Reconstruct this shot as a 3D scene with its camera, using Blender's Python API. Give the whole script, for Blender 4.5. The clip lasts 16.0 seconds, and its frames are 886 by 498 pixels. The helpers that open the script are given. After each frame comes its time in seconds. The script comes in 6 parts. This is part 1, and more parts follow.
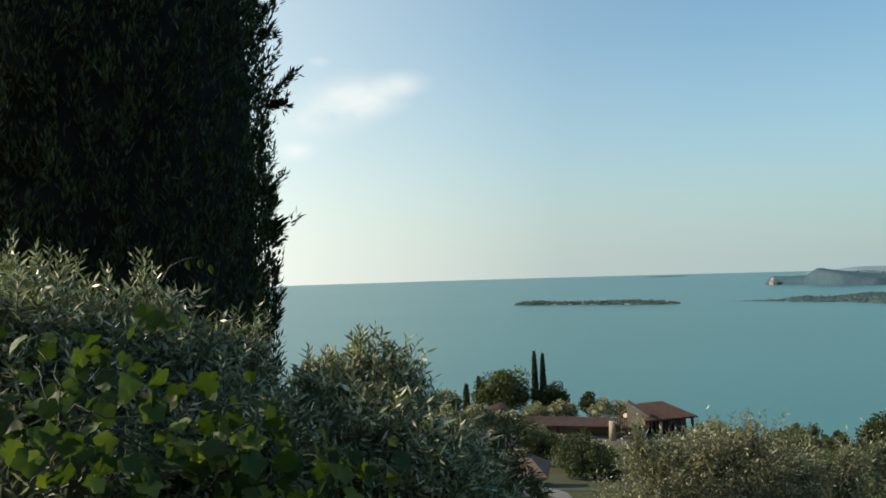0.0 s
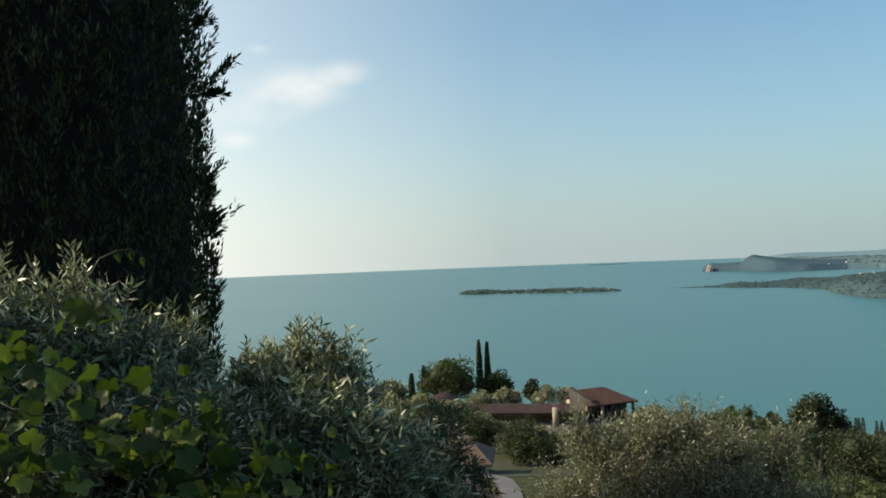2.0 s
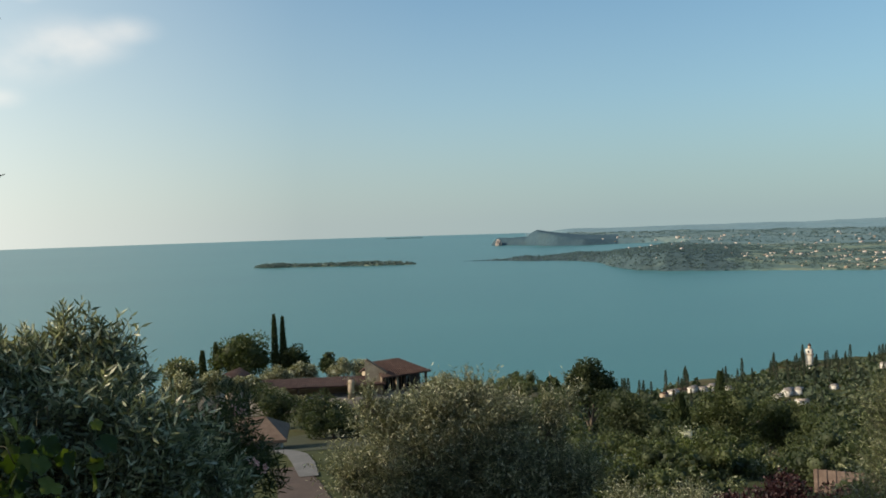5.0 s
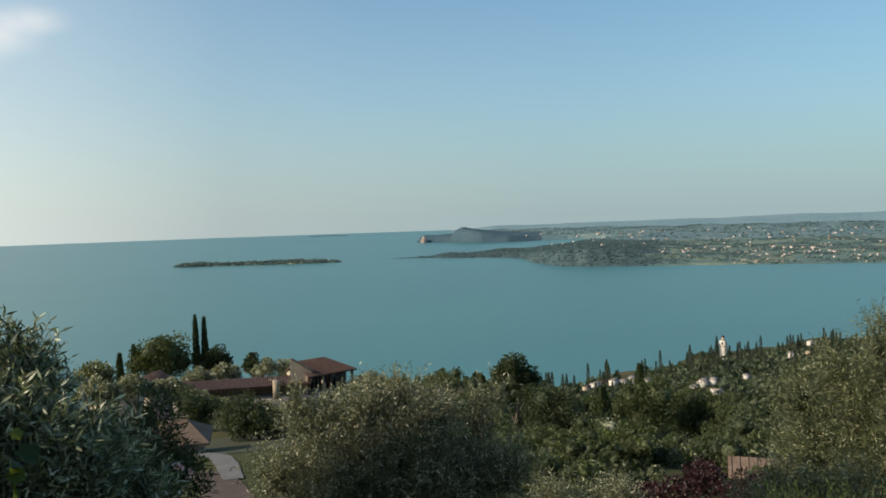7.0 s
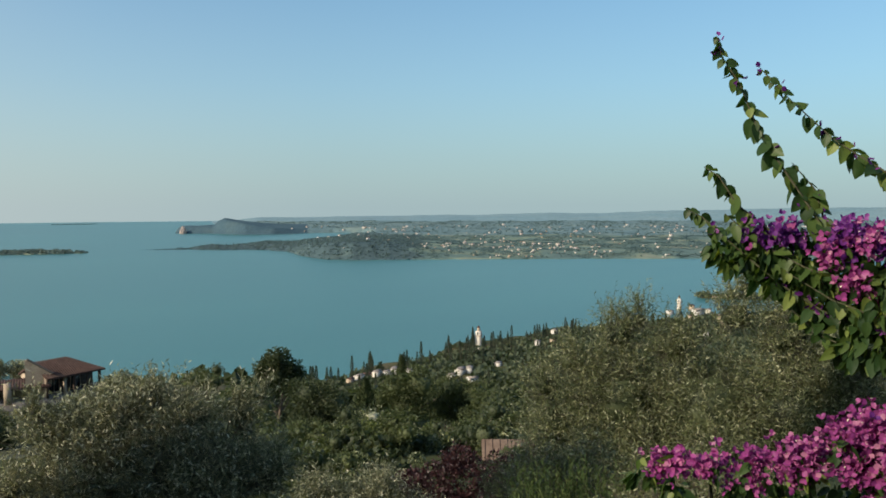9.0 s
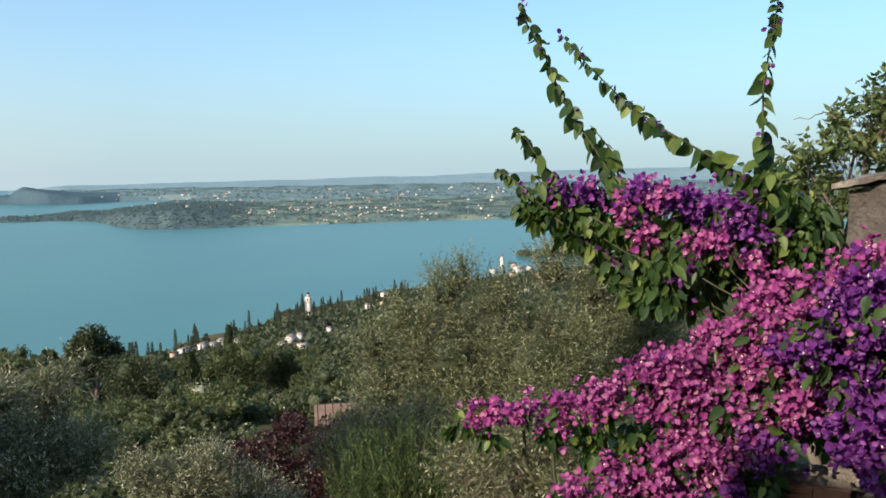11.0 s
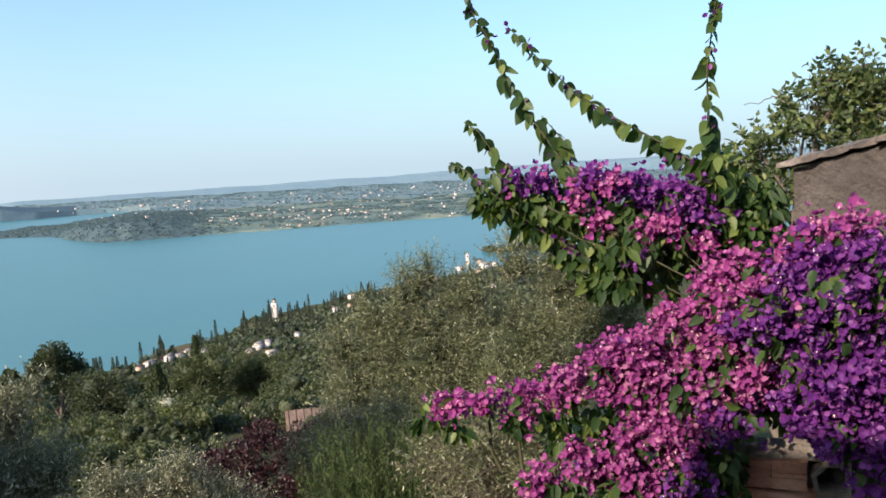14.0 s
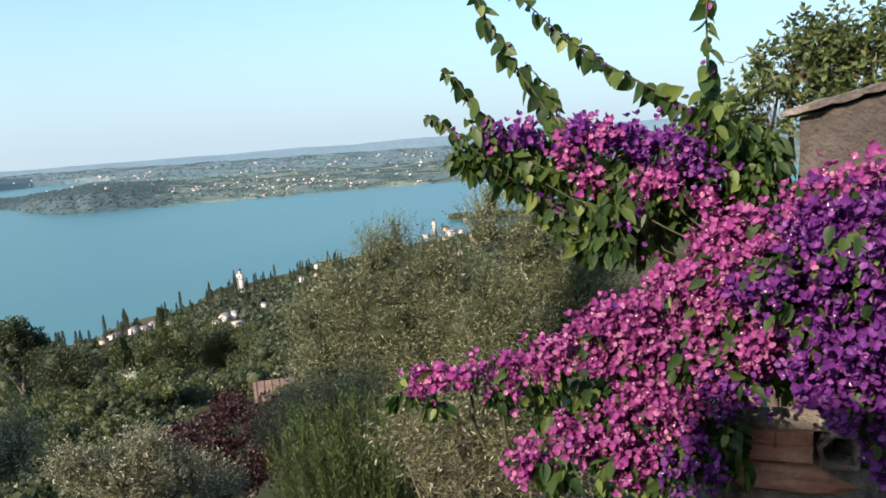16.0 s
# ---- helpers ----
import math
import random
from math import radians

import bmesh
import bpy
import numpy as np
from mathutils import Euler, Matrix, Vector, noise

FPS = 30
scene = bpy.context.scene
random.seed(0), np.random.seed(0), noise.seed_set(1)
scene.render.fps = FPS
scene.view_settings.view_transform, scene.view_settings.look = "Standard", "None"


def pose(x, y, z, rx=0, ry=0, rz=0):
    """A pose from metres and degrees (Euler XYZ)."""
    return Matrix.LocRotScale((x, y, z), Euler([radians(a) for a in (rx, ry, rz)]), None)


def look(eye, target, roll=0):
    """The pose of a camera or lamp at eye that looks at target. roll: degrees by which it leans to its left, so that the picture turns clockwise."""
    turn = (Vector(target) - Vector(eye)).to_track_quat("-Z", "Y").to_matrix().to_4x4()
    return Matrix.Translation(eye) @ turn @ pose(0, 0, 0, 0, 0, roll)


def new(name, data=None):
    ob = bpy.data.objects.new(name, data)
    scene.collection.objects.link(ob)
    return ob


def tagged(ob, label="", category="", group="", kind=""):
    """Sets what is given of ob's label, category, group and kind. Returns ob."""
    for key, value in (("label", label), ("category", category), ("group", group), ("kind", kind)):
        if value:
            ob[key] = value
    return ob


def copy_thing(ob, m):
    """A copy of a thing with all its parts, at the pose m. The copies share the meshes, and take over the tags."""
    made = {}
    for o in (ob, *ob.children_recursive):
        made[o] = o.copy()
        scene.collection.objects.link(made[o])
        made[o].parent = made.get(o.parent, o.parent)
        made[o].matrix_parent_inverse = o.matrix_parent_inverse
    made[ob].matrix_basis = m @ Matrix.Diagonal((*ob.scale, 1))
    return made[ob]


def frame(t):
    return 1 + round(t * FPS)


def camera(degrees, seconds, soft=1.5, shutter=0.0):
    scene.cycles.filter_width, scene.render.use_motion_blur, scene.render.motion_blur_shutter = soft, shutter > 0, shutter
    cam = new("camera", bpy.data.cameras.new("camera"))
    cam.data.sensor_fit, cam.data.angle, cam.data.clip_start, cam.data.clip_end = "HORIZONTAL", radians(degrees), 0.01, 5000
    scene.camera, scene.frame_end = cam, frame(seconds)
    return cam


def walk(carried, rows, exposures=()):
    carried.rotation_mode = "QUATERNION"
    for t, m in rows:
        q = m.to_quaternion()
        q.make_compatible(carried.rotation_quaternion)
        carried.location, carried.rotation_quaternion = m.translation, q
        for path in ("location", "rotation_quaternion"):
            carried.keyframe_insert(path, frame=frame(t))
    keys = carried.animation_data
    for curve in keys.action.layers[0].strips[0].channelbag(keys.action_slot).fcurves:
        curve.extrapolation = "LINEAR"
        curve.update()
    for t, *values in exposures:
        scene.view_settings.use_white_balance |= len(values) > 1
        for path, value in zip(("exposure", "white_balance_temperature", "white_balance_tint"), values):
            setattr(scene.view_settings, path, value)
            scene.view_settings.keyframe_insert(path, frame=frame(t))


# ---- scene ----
cam = camera(58.5, 16.0, soft=1.7)
PATH = [
    (0, (0.000, 0.000, 2.400), (-0.0216, 1.9993, 2.4480), -1.74),
    (0.5, (0.003, 0.003, 2.397), (0.0064, 2.0025, 2.4427), -2.04),
    (1, (0.011, 0.005, 2.398), (0.0423, 2.0044, 2.4364), -2.14),
    (1.5, (0.016, -0.005, 2.397), (0.0832, 1.9937, 2.4260), -2.34),
    (2, (0.019, 0.000, 2.399), (0.1371, 1.9964, 2.4165), -2.24),
    (2.5, (0.022, 0.008, 2.395), (0.2171, 1.9985, 2.4028), -2.14),
    (3, (0.049, -0.007, 2.398), (0.3659, 1.9677, 2.3913), -1.74),
    (3.5, (0.056, -0.001, 2.393), (0.4699, 1.9556, 2.3733), -1.74),
    (4, (0.070, -0.007, 2.395), (0.5695, 1.9293, 2.3614), -1.74),
    (4.2, (0.080, -0.021, 2.406), (0.6066, 1.9079, 2.3600), -1.74),
    (6.5, (0.045, -0.062, 2.442), (0.7910, 1.7921, 2.3671), -1.63),
    (7, (0.045, -0.062, 2.442), (0.8352, 1.7735, 2.3624), -1.82),
    (7.5, (0.045, -0.062, 2.442), (0.8924, 1.7476, 2.3570), -1.72),
    (8, (0.044, -0.059, 2.447), (1.0593, 1.6616, 2.3504), -1.30),
    (8.5, (0.031, -0.052, 2.450), (1.1939, 1.5722, 2.3471), -0.88),
    (9, (0.032, -0.049, 2.448), (1.3195, 1.4781, 2.3407), -0.26),
    (9.5, (0.039, -0.049, 2.447), (1.4331, 1.3808, 2.3325), 0.06),
    (10, (0.041, -0.059, 2.447), (1.5424, 1.2562, 2.3163), 0.09),
    (12.5, (0.064, -0.080, 2.439), (1.6743, 1.0833, 2.2058), -1.58),
    (13, (0.052, -0.089, 2.437), (1.6723, 1.0641, 2.2228), -2.38),
    (13.5, (0.052, -0.089, 2.435), (1.6780, 1.0569, 2.2258), -3.08),
    (14, (0.052, -0.092, 2.434), (1.6827, 1.0474, 2.2257), -3.27),
    (14.5, (0.060, -0.092, 2.432), (1.6948, 1.0405, 2.2185), -3.27),
    (15, (0.063, -0.092, 2.430), (1.7029, 1.0317, 2.2094), -3.37),
    (15.5, (0.064, -0.095, 2.431), (1.7090, 1.0172, 2.1904), -3.57),
    (16, (0.182, 0.029, 2.400), (1.8478, 1.0961, 2.1063), -3.76),
]
EXPOSURES = [(0, 0.48, 6700, 8), (2.5, 0.40, 6700, 10), (4.2, 0.27, 6700, 10), (7, 0.30, 6550, 11), (9, 0.37, 6450, 11), (10, 0.56, 6400, 11), (12.3, 1.01, 6200, 23), (15.5, 0.99, 6200, 23), (16, 1.04, 6250, 23)]
walk(cam, [(t, look(eye, target, roll)) for t, eye, target, roll in PATH], EXPOSURES)

# ---- world, sun ----
SUN_AZ, SUN_EL = -82.0, 31.0          # degrees clockwise from +y, and up
WATER = -78.4


def mat_base(name):
    m = bpy.data.materials.new(name)
    m.use_nodes = True
    nt = m.node_tree
    nt.nodes.clear()
    return m, nt, nt.nodes.new("ShaderNodeOutputMaterial")


def ramp_node(nt, fac, stops):
    r = nt.nodes.new("ShaderNodeValToRGB")
    e = r.color_ramp.elements
    while len(e) < len(stops):
        e.new(0.5)
    for el, (pos, col) in zip(e, stops):
        el.position, el.color = pos, (*col, 1)
    nt.links.new(fac, r.inputs["Fac"])
    return r.outputs["Color"]


def noise_node(nt, scale, detail=4, rough=0.55, stretch=(1, 1, 1)):
    tc = nt.nodes.new("ShaderNodeTexCoord")
    mp = nt.nodes.new("ShaderNodeMapping")
    mp.inputs["Scale"].default_value = stretch
    no = nt.nodes.new("ShaderNodeTexNoise")
    no.inputs["Scale"].default_value, no.inputs["Detail"].default_value, no.inputs["Roughness"].default_value = scale, detail, rough
    nt.links.new(tc.outputs["Object"], mp.inputs["Vector"])
    nt.links.new(mp.outputs["Vector"], no.inputs["Vector"])
    return no.outputs["Fac"]


def mix_col(nt, fac, a, b, mode="MIX"):
    m = nt.nodes.new("ShaderNodeMix")
    m.data_type, m.blend_type = "RGBA", mode
    for k, v in (("Factor", fac), ("A", a), ("B", b)):
        if isinstance(v, (int, float)):
            m.inputs[k].default_value = v
        elif isinstance(v, tuple):
            m.inputs[k].default_value = (*v, 1)
        else:
            nt.links.new(v, m.inputs[k])
    return m.outputs["Result"]


def build_world():
    w = bpy.data.worlds.new("sky")
    scene.world = w
    w.use_nodes = True
    nt = w.node_tree
    nt.nodes.clear()
    out = nt.nodes.new("ShaderNodeOutputWorld")
    bg = nt.nodes.new("ShaderNodeBackground")
    sky = nt.nodes.new("ShaderNodeTexSky")
    sky.sky_type, sky.sun_disc = "NISHITA", False
    sky.sun_elevation, sky.sun_rotation = radians(SUN_EL), radians(SUN_AZ)
    sky.altitude, sky.air_density, sky.dust_density, sky.ozone_density = 150, 1.0, 0.6, 2.6
    bg.inputs["Strength"].default_value = 0.14
    # thin summer clouds low over the lake
    tc = nt.nodes.new("ShaderNodeTexCoord")
    mp = nt.nodes.new("ShaderNodeMapping")
    mp.inputs["Scale"].default_value = (11, 11, 17)
    no = nt.nodes.new("ShaderNodeTexNoise")
    no.inputs["Scale"].default_value, no.inputs["Detail"].default_value = 1.0, 6
    ramp = nt.nodes.new("ShaderNodeValToRGB")
    ramp.color_ramp.elements[0].position, ramp.color_ramp.elements[1].position = 0.28, 0.85
    nt.links.new(tc.outputs["Generated"], mp.inputs["Vector"])
    nt.links.new(mp.outputs["Vector"], no.inputs["Vector"])
    nt.links.new(no.outputs["Fac"], ramp.inputs["Fac"])
    total = None
    for az, el, size, amount in ((-6.4, 12.4, 0.05, 0.85), (-3.2, 13.3, 0.03, 0.7), (-8.8, 11.4, 0.055, 0.7), (-10.9, 8.6, 0.022, 0.6), (-9.2, 14.8, 0.012, 0.4), (-11.0, 10.2, 0.05, 0.3)):
        d = (math.sin(radians(az)) * math.cos(radians(el)), math.cos(radians(az)) * math.cos(radians(el)), math.sin(radians(el)))
        sub = nt.nodes.new("ShaderNodeVectorMath")
        sub.operation = "SUBTRACT"
        sub.inputs[1].default_value = d
        sc = nt.nodes.new("ShaderNodeVectorMath")
        sc.operation = "MULTIPLY"
        sc.inputs[1].default_value = (1, 1, 2.2)
        ln = nt.nodes.new("ShaderNodeVectorMath")
        ln.operation = "LENGTH"
        mr = nt.nodes.new("ShaderNodeMapRange")
        mr.interpolation_type = "SMOOTHSTEP"
        mr.inputs["From Min"].default_value, mr.inputs["From Max"].default_value = size * 1.6, 0
        mr.inputs["To Min"].default_value, mr.inputs["To Max"].default_value = 0, amount
        nt.links.new(tc.outputs["Generated"], sub.inputs[0])
        nt.links.new(sub.outputs["Vector"], sc.inputs[0])
        nt.links.new(sc.outputs["Vector"], ln.inputs[0])
        nt.links.new(ln.outputs["Value"], mr.inputs["Value"])
        if total is None:
            total = mr.outputs["Result"]
        else:
            ad = nt.nodes.new("ShaderNodeMath")
            ad.operation = "ADD"
            nt.links.new(total, ad.inputs[0])
            nt.links.new(mr.outputs["Result"], ad.inputs[1])
            total = ad.outputs[0]
    mul = nt.nodes.new("ShaderNodeMath")
    mul.operation, mul.use_clamp = "MULTIPLY", True
    nt.links.new(total, mul.inputs[0])
    nt.links.new(ramp.outputs["Color"], mul.inputs[1])
    mix = nt.nodes.new("ShaderNodeMix")
    mix.data_type = "RGBA"
    mix.inputs["B"].default_value = (6.3, 6.0, 5.6, 1)
    half = nt.nodes.new("ShaderNodeMath")
    half.operation = "MULTIPLY"
    half.inputs[1].default_value = 0.8
    nt.links.new(mul.outputs[0], half.inputs[0])
    nt.links.new(half.outputs[0], mix.inputs["Factor"])
    # summer haze that whitens the sky towards the horizon, more so below the sun
    sep = nt.nodes.new("ShaderNodeSeparateXYZ")
    nt.links.new(tc.outputs["Generated"], sep.inputs["Vector"])
    hz = ramp_node(nt, sep.outputs["Z"], ((0.0, (0.94,) * 3), (0.06, (0.80,) * 3), (0.15, (0.52,) * 3), (0.27, (0.28,) * 3), (0.6, (0.06,) * 3)))
    dt = nt.nodes.new("ShaderNodeVectorMath")
    dt.operation = "DOT_PRODUCT"
    dt.inputs[1].default_value = (math.sin(radians(SUN_AZ)), math.cos(radians(SUN_AZ)), 0.0)
    nt.links.new(tc.outputs["Generated"], dt.inputs[0])
    mr = nt.nodes.new("ShaderNodeMapRange")
    mr.inputs["From Min"].default_value = -1.0
    nt.links.new(dt.outputs["Value"], mr.inputs["Value"])
    glow = ramp_node(nt, mr.outputs["Result"], ((0.1, (1.98, 2.66, 2.78)), (0.3, (2.06, 2.68, 2.8)), (0.5, (2.55, 3.02, 3.05)), (0.63, (4.0, 4.35, 4.15)), (0.77, (6.0, 6.2, 5.8)), (1.0, (6.8, 6.6, 5.8))))
    blue = mix_col(nt, 1.0, sky.outputs["Color"], (0.58, 0.86, 0.89), "MULTIPLY")
    side = ramp_node(nt, mr.outputs["Result"], ((0.42, (0.0,) * 3), (0.54, (0.17,) * 3), (0.66, (0.35,) * 3), (0.8, (0.46,) * 3), (1.0, (0.5,) * 3)))
    hazy = mix_col(nt, mix_col(nt, 1.0, hz, side, "SCREEN"), blue, glow)
    nt.links.new(hazy, mix.inputs["A"])
    nt.links.new(mix.outputs["Result"], bg.inputs["Color"])
    nt.links.new(bg.outputs["Background"], out.inputs["Surface"])


build_world()
sun = new("sun", bpy.data.lights.new("sun", "SUN"))
sun.data.energy, sun.data.angle, sun.data.color = 4.6, radians(0.6), (1.0, 0.85, 0.64)
sun.matrix_world = look((0, 0, 0), (-math.sin(radians(SUN_AZ)) * math.cos(radians(SUN_EL)), -math.cos(radians(SUN_AZ)) * math.cos(radians(SUN_EL)), -math.sin(radians(SUN_EL))))


# ---- materials ----
def leaf_mat(name, stops, translucent=0.3, glow=None, rough=0.45, spec=0.5):
    """Foliage: colour varies leaf by leaf, light partly passes through."""
    m, nt, out = mat_base(name)
    geo = nt.nodes.new("ShaderNodeNewGeometry")
    col = ramp_node(nt, geo.outputs["Random Per Island"], stops)
    big = noise_node(nt, 1.1, 3)
    col = mix_col(nt, 0.5, col, ramp_node(nt, big, ((0.3, (0.55, 0.6, 0.5)), (0.7, (1.25, 1.2, 1.1)))), "MULTIPLY")
    p = nt.nodes.new("ShaderNodeBsdfPrincipled")
    p.inputs["Roughness"].default_value = rough
    p.inputs["Specular IOR Level"].default_value = spec
    nt.links.new(col, p.inputs["Base Color"])
    tr = nt.nodes.new("ShaderNodeBsdfTranslucent")
    nt.links.new(mix_col(nt, 1.0, col, glow or (1.5, 1.6, 0.7), "MULTIPLY"), tr.inputs["Color"])
    mx = nt.nodes.new("ShaderNodeMixShader")
    mx.inputs["Fac"].default_value = translucent
    nt.links.new(p.outputs[0], mx.inputs[1])
    nt.links.new(tr.outputs[0], mx.inputs[2])
    nt.links.new(mx.outputs[0], out.inputs["Surface"])
    return m


def plain_mat(name, stops, scale=4.0, rough=0.8, bump=0.3, bump_scale=40.0, stretch=(1, 1, 1), metallic=0.0, spec=0.4, per_object=0.0, detail=5):
    """A solid surface: two scales of stains and grain, and relief."""
    m, nt, out = mat_base(name)
    a = noise_node(nt, scale, detail, 0.6, stretch)
    b = noise_node(nt, scale * 7, 4, 0.6, stretch)
    col = ramp_node(nt, a, stops)
    col = mix_col(nt, 0.45, col, ramp_node(nt, b, ((0.3, (0.6, 0.6, 0.6)), (0.7, (1.3, 1.3, 1.3)))), "MULTIPLY")
    if per_object:
        oi = nt.nodes.new("ShaderNodeObjectInfo")
        col = mix_col(nt, per_object, col, ramp_node(nt, oi.outputs["Random"], ((0, (0.55, 0.55, 0.6)), (1, (1.35, 1.3, 1.2)))), "MULTIPLY")
    p = nt.nodes.new("ShaderNodeBsdfPrincipled")
    p.inputs["Roughness"].default_value, p.inputs["Metallic"].default_value = rough, metallic
    p.inputs["Specular IOR Level"].default_value = spec
    nt.links.new(col, p.inputs["Base Color"])
    if bump:
        bn = nt.nodes.new("ShaderNodeBump")
        bn.inputs["Strength"].default_value, bn.inputs["Distance"].default_value = bump, 0.02
        nt.links.new(noise_node(nt, bump_scale, 6, 0.65, stretch), bn.inputs["Height"])
        nt.links.new(bn.outputs["Normal"], p.inputs["Normal"])
    nt.links.new(p.outputs[0], out.inputs["Surface"])
    return m


def water_mat():
    m, nt, out = mat_base("lake_water")
    col = ramp_node(nt, noise_node(nt, 0.002, 4, 0.5, (1, 2.2, 1)), ((0.3, (0.032, 0.120, 0.122)), (0.7, (0.040, 0.140, 0.138))))
    p = nt.nodes.new("ShaderNodeBsdfPrincipled")
    p.inputs["Roughness"].default_value = 0.32
    p.inputs["Specular IOR Level"].default_value = 0.38
    nt.links.new(col, p.inputs["Base Color"])
    bn = nt.nodes.new("ShaderNodeBump")
    bn.inputs["Strength"].default_value, bn.inputs["Distance"].default_value = 0.25, 0.4
    nt.links.new(noise_node(nt, 0.35, 5, 0.6, (1, 1.6, 1)), bn.inputs["Height"])
    nt.links.new(bn.outputs["Normal"], p.inputs["Normal"])
    nt.links.new(p.outputs[0], out.inputs["Surface"])
    return m


def ground_mat():
    m, nt, out = mat_base("hillside_ground")
    a = ramp_node(nt, noise_node(nt, 0.03, 6, 0.6), ((0.35, (0.030, 0.042, 0.017)), (0.5, (0.050, 0.056, 0.024)), (0.62, (0.085, 0.074, 0.042)), (0.75, (0.04, 0.052, 0.021))))
    b = ramp_node(nt, noise_node(nt, 0.6, 6, 0.65), ((0.3, (0.5, 0.55, 0.5)), (0.7, (1.3, 1.25, 1.15))))
    p = nt.nodes.new("ShaderNodeBsdfPrincipled")
    p.inputs["Roughness"].default_value = 0.95
    p.inputs["Specular IOR Level"].default_value = 0.1
    nt.links.new(mix_col(nt, 0.6, a, b, "MULTIPLY"), p.inputs["Base Color"])
    nt.links.new(p.outputs[0], out.inputs["Surface"])
    return m


M_WATER, M_GROUND = water_mat(), ground_mat()
M_OLIVE = leaf_mat("olive_leaves", ((0, (0.058, 0.074, 0.033)), (0.45, (0.100, 0.120, 0.054)), (0.8, (0.180, 0.198, 0.102)), (1, (0.40, 0.41, 0.28))), 0.28, (1.3, 1.25, 0.6), 0.42, 0.4)
M_OLIVE_PALE = leaf_mat("pale_olive_leaves", ((0, (0.082, 0.094, 0.056)), (0.5, (0.162, 0.178, 0.112)), (0.82, (0.31, 0.32, 0.222)), (1, (0.64, 0.63, 0.52))), 0.28, (1.3, 1.25, 0.7), 0.40, 0.45)
M_OLIVE_NEAR = leaf_mat("near_olive_leaves", ((0, (0.085, 0.105, 0.058)), (0.5, (0.170, 0.198, 0.118)), (0.8, (0.36, 0.385, 0.265)), (1, (0.64, 0.66, 0.53))), 0.22, (1.2, 1.2, 0.7), 0.36, 0.5)
M_CYPRESS_FAR = leaf_mat("slender_cypress_sprays", ((0, (0.030, 0.048, 0.023)), (0.6, (0.051, 0.070, 0.034)), (1, (0.083, 0.101, 0.047))), 0.1, None, 0.6, 0.2)
M_CYPRESS = leaf_mat("cypress_sprays", ((0, (0.022, 0.031, 0.014)), (0.6, (0.042, 0.058, 0.024)), (1, (0.090, 0.110, 0.048))), 0.12, None, 0.6, 0.25)
# near-black colour for the shade deep inside the cypress
M_INNERSHADE = plain_mat("cypress_inner_shade", ((0.3, (0.006, 0.006, 0.005)), (0.7, (0.014, 0.013, 0.010))), 6, 0.95, 0.6, 30)
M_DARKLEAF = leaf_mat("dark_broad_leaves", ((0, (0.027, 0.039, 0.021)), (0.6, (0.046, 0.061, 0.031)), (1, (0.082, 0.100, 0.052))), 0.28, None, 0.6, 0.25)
M_MIDLEAF = leaf_mat("green_broad_leaves", ((0, (0.040, 0.054, 0.026)), (0.6, (0.068, 0.086, 0.039)), (1, (0.110, 0.131, 0.060))), 0.3, None, 0.6, 0.25)
M_LIGHTLEAF = leaf_mat("yellow_green_leaves", ((0, (0.048, 0.064, 0.022)), (0.6, (0.080, 0.100, 0.034)), (1, (0.125, 0.148, 0.050))), 0.3, None, 0.6, 0.2)
# bluish, pale and strongly translucent, to imitate haze over distant trees
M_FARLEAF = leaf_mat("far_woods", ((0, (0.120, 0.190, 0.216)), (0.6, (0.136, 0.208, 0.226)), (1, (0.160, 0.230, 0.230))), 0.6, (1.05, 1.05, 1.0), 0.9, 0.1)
# spit and headland floors, their base colours shifted to blue for distance haze
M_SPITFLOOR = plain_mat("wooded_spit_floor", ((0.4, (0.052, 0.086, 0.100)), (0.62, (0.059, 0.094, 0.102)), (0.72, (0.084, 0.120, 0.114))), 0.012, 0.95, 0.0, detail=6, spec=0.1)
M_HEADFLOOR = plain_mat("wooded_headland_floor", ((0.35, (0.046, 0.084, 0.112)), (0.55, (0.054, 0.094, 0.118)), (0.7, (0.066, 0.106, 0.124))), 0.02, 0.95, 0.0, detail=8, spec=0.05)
# raised and slightly blue leaf colour makes up for missing haze on the slope
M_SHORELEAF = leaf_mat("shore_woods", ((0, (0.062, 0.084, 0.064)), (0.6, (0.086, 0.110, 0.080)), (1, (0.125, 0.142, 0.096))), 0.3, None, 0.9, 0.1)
M_LEAFY = leaf_mat("loose_broad_leaves", ((0, (0.034, 0.058, 0.022)), (0.5, (0.070, 0.104, 0.038)), (0.85, (0.12, 0.155, 0.055)), (1, (0.19, 0.21, 0.08))), 0.35, None, 0.5, 0.3)
M_TUBE = leaf_mat("pale_flower_tubes", ((0, (0.62, 0.55, 0.5)), (1, (0.8, 0.76, 0.66))), 0.2, (1.0, 1.0, 0.9), 0.6, 0.2)
M_PALEPINK = leaf_mat("pale_pink_petals", ((0, (0.60, 0.36, 0.38)), (1, (0.75, 0.56, 0.55))), 0.3, (1.0, 0.9, 0.9), 0.6, 0.2)
M_PURPLELEAF = leaf_mat("plum_leaves", ((0, (0.018, 0.008, 0.009)), (0.6, (0.038, 0.015, 0.019)), (1, (0.068, 0.031, 0.034))), 0.2, (1.5, 0.7, 0.7), 0.5, 0.35)
M_VINE = leaf_mat("vine_leaves", ((0, (0.022, 0.042, 0.012)), (0.7, (0.044, 0.074, 0.020)), (0.9, (0.085, 0.120, 0.030)), (1, (0.18, 0.21, 0.05))), 0.35, (1.5, 1.6, 0.5), 0.55, 0.22)
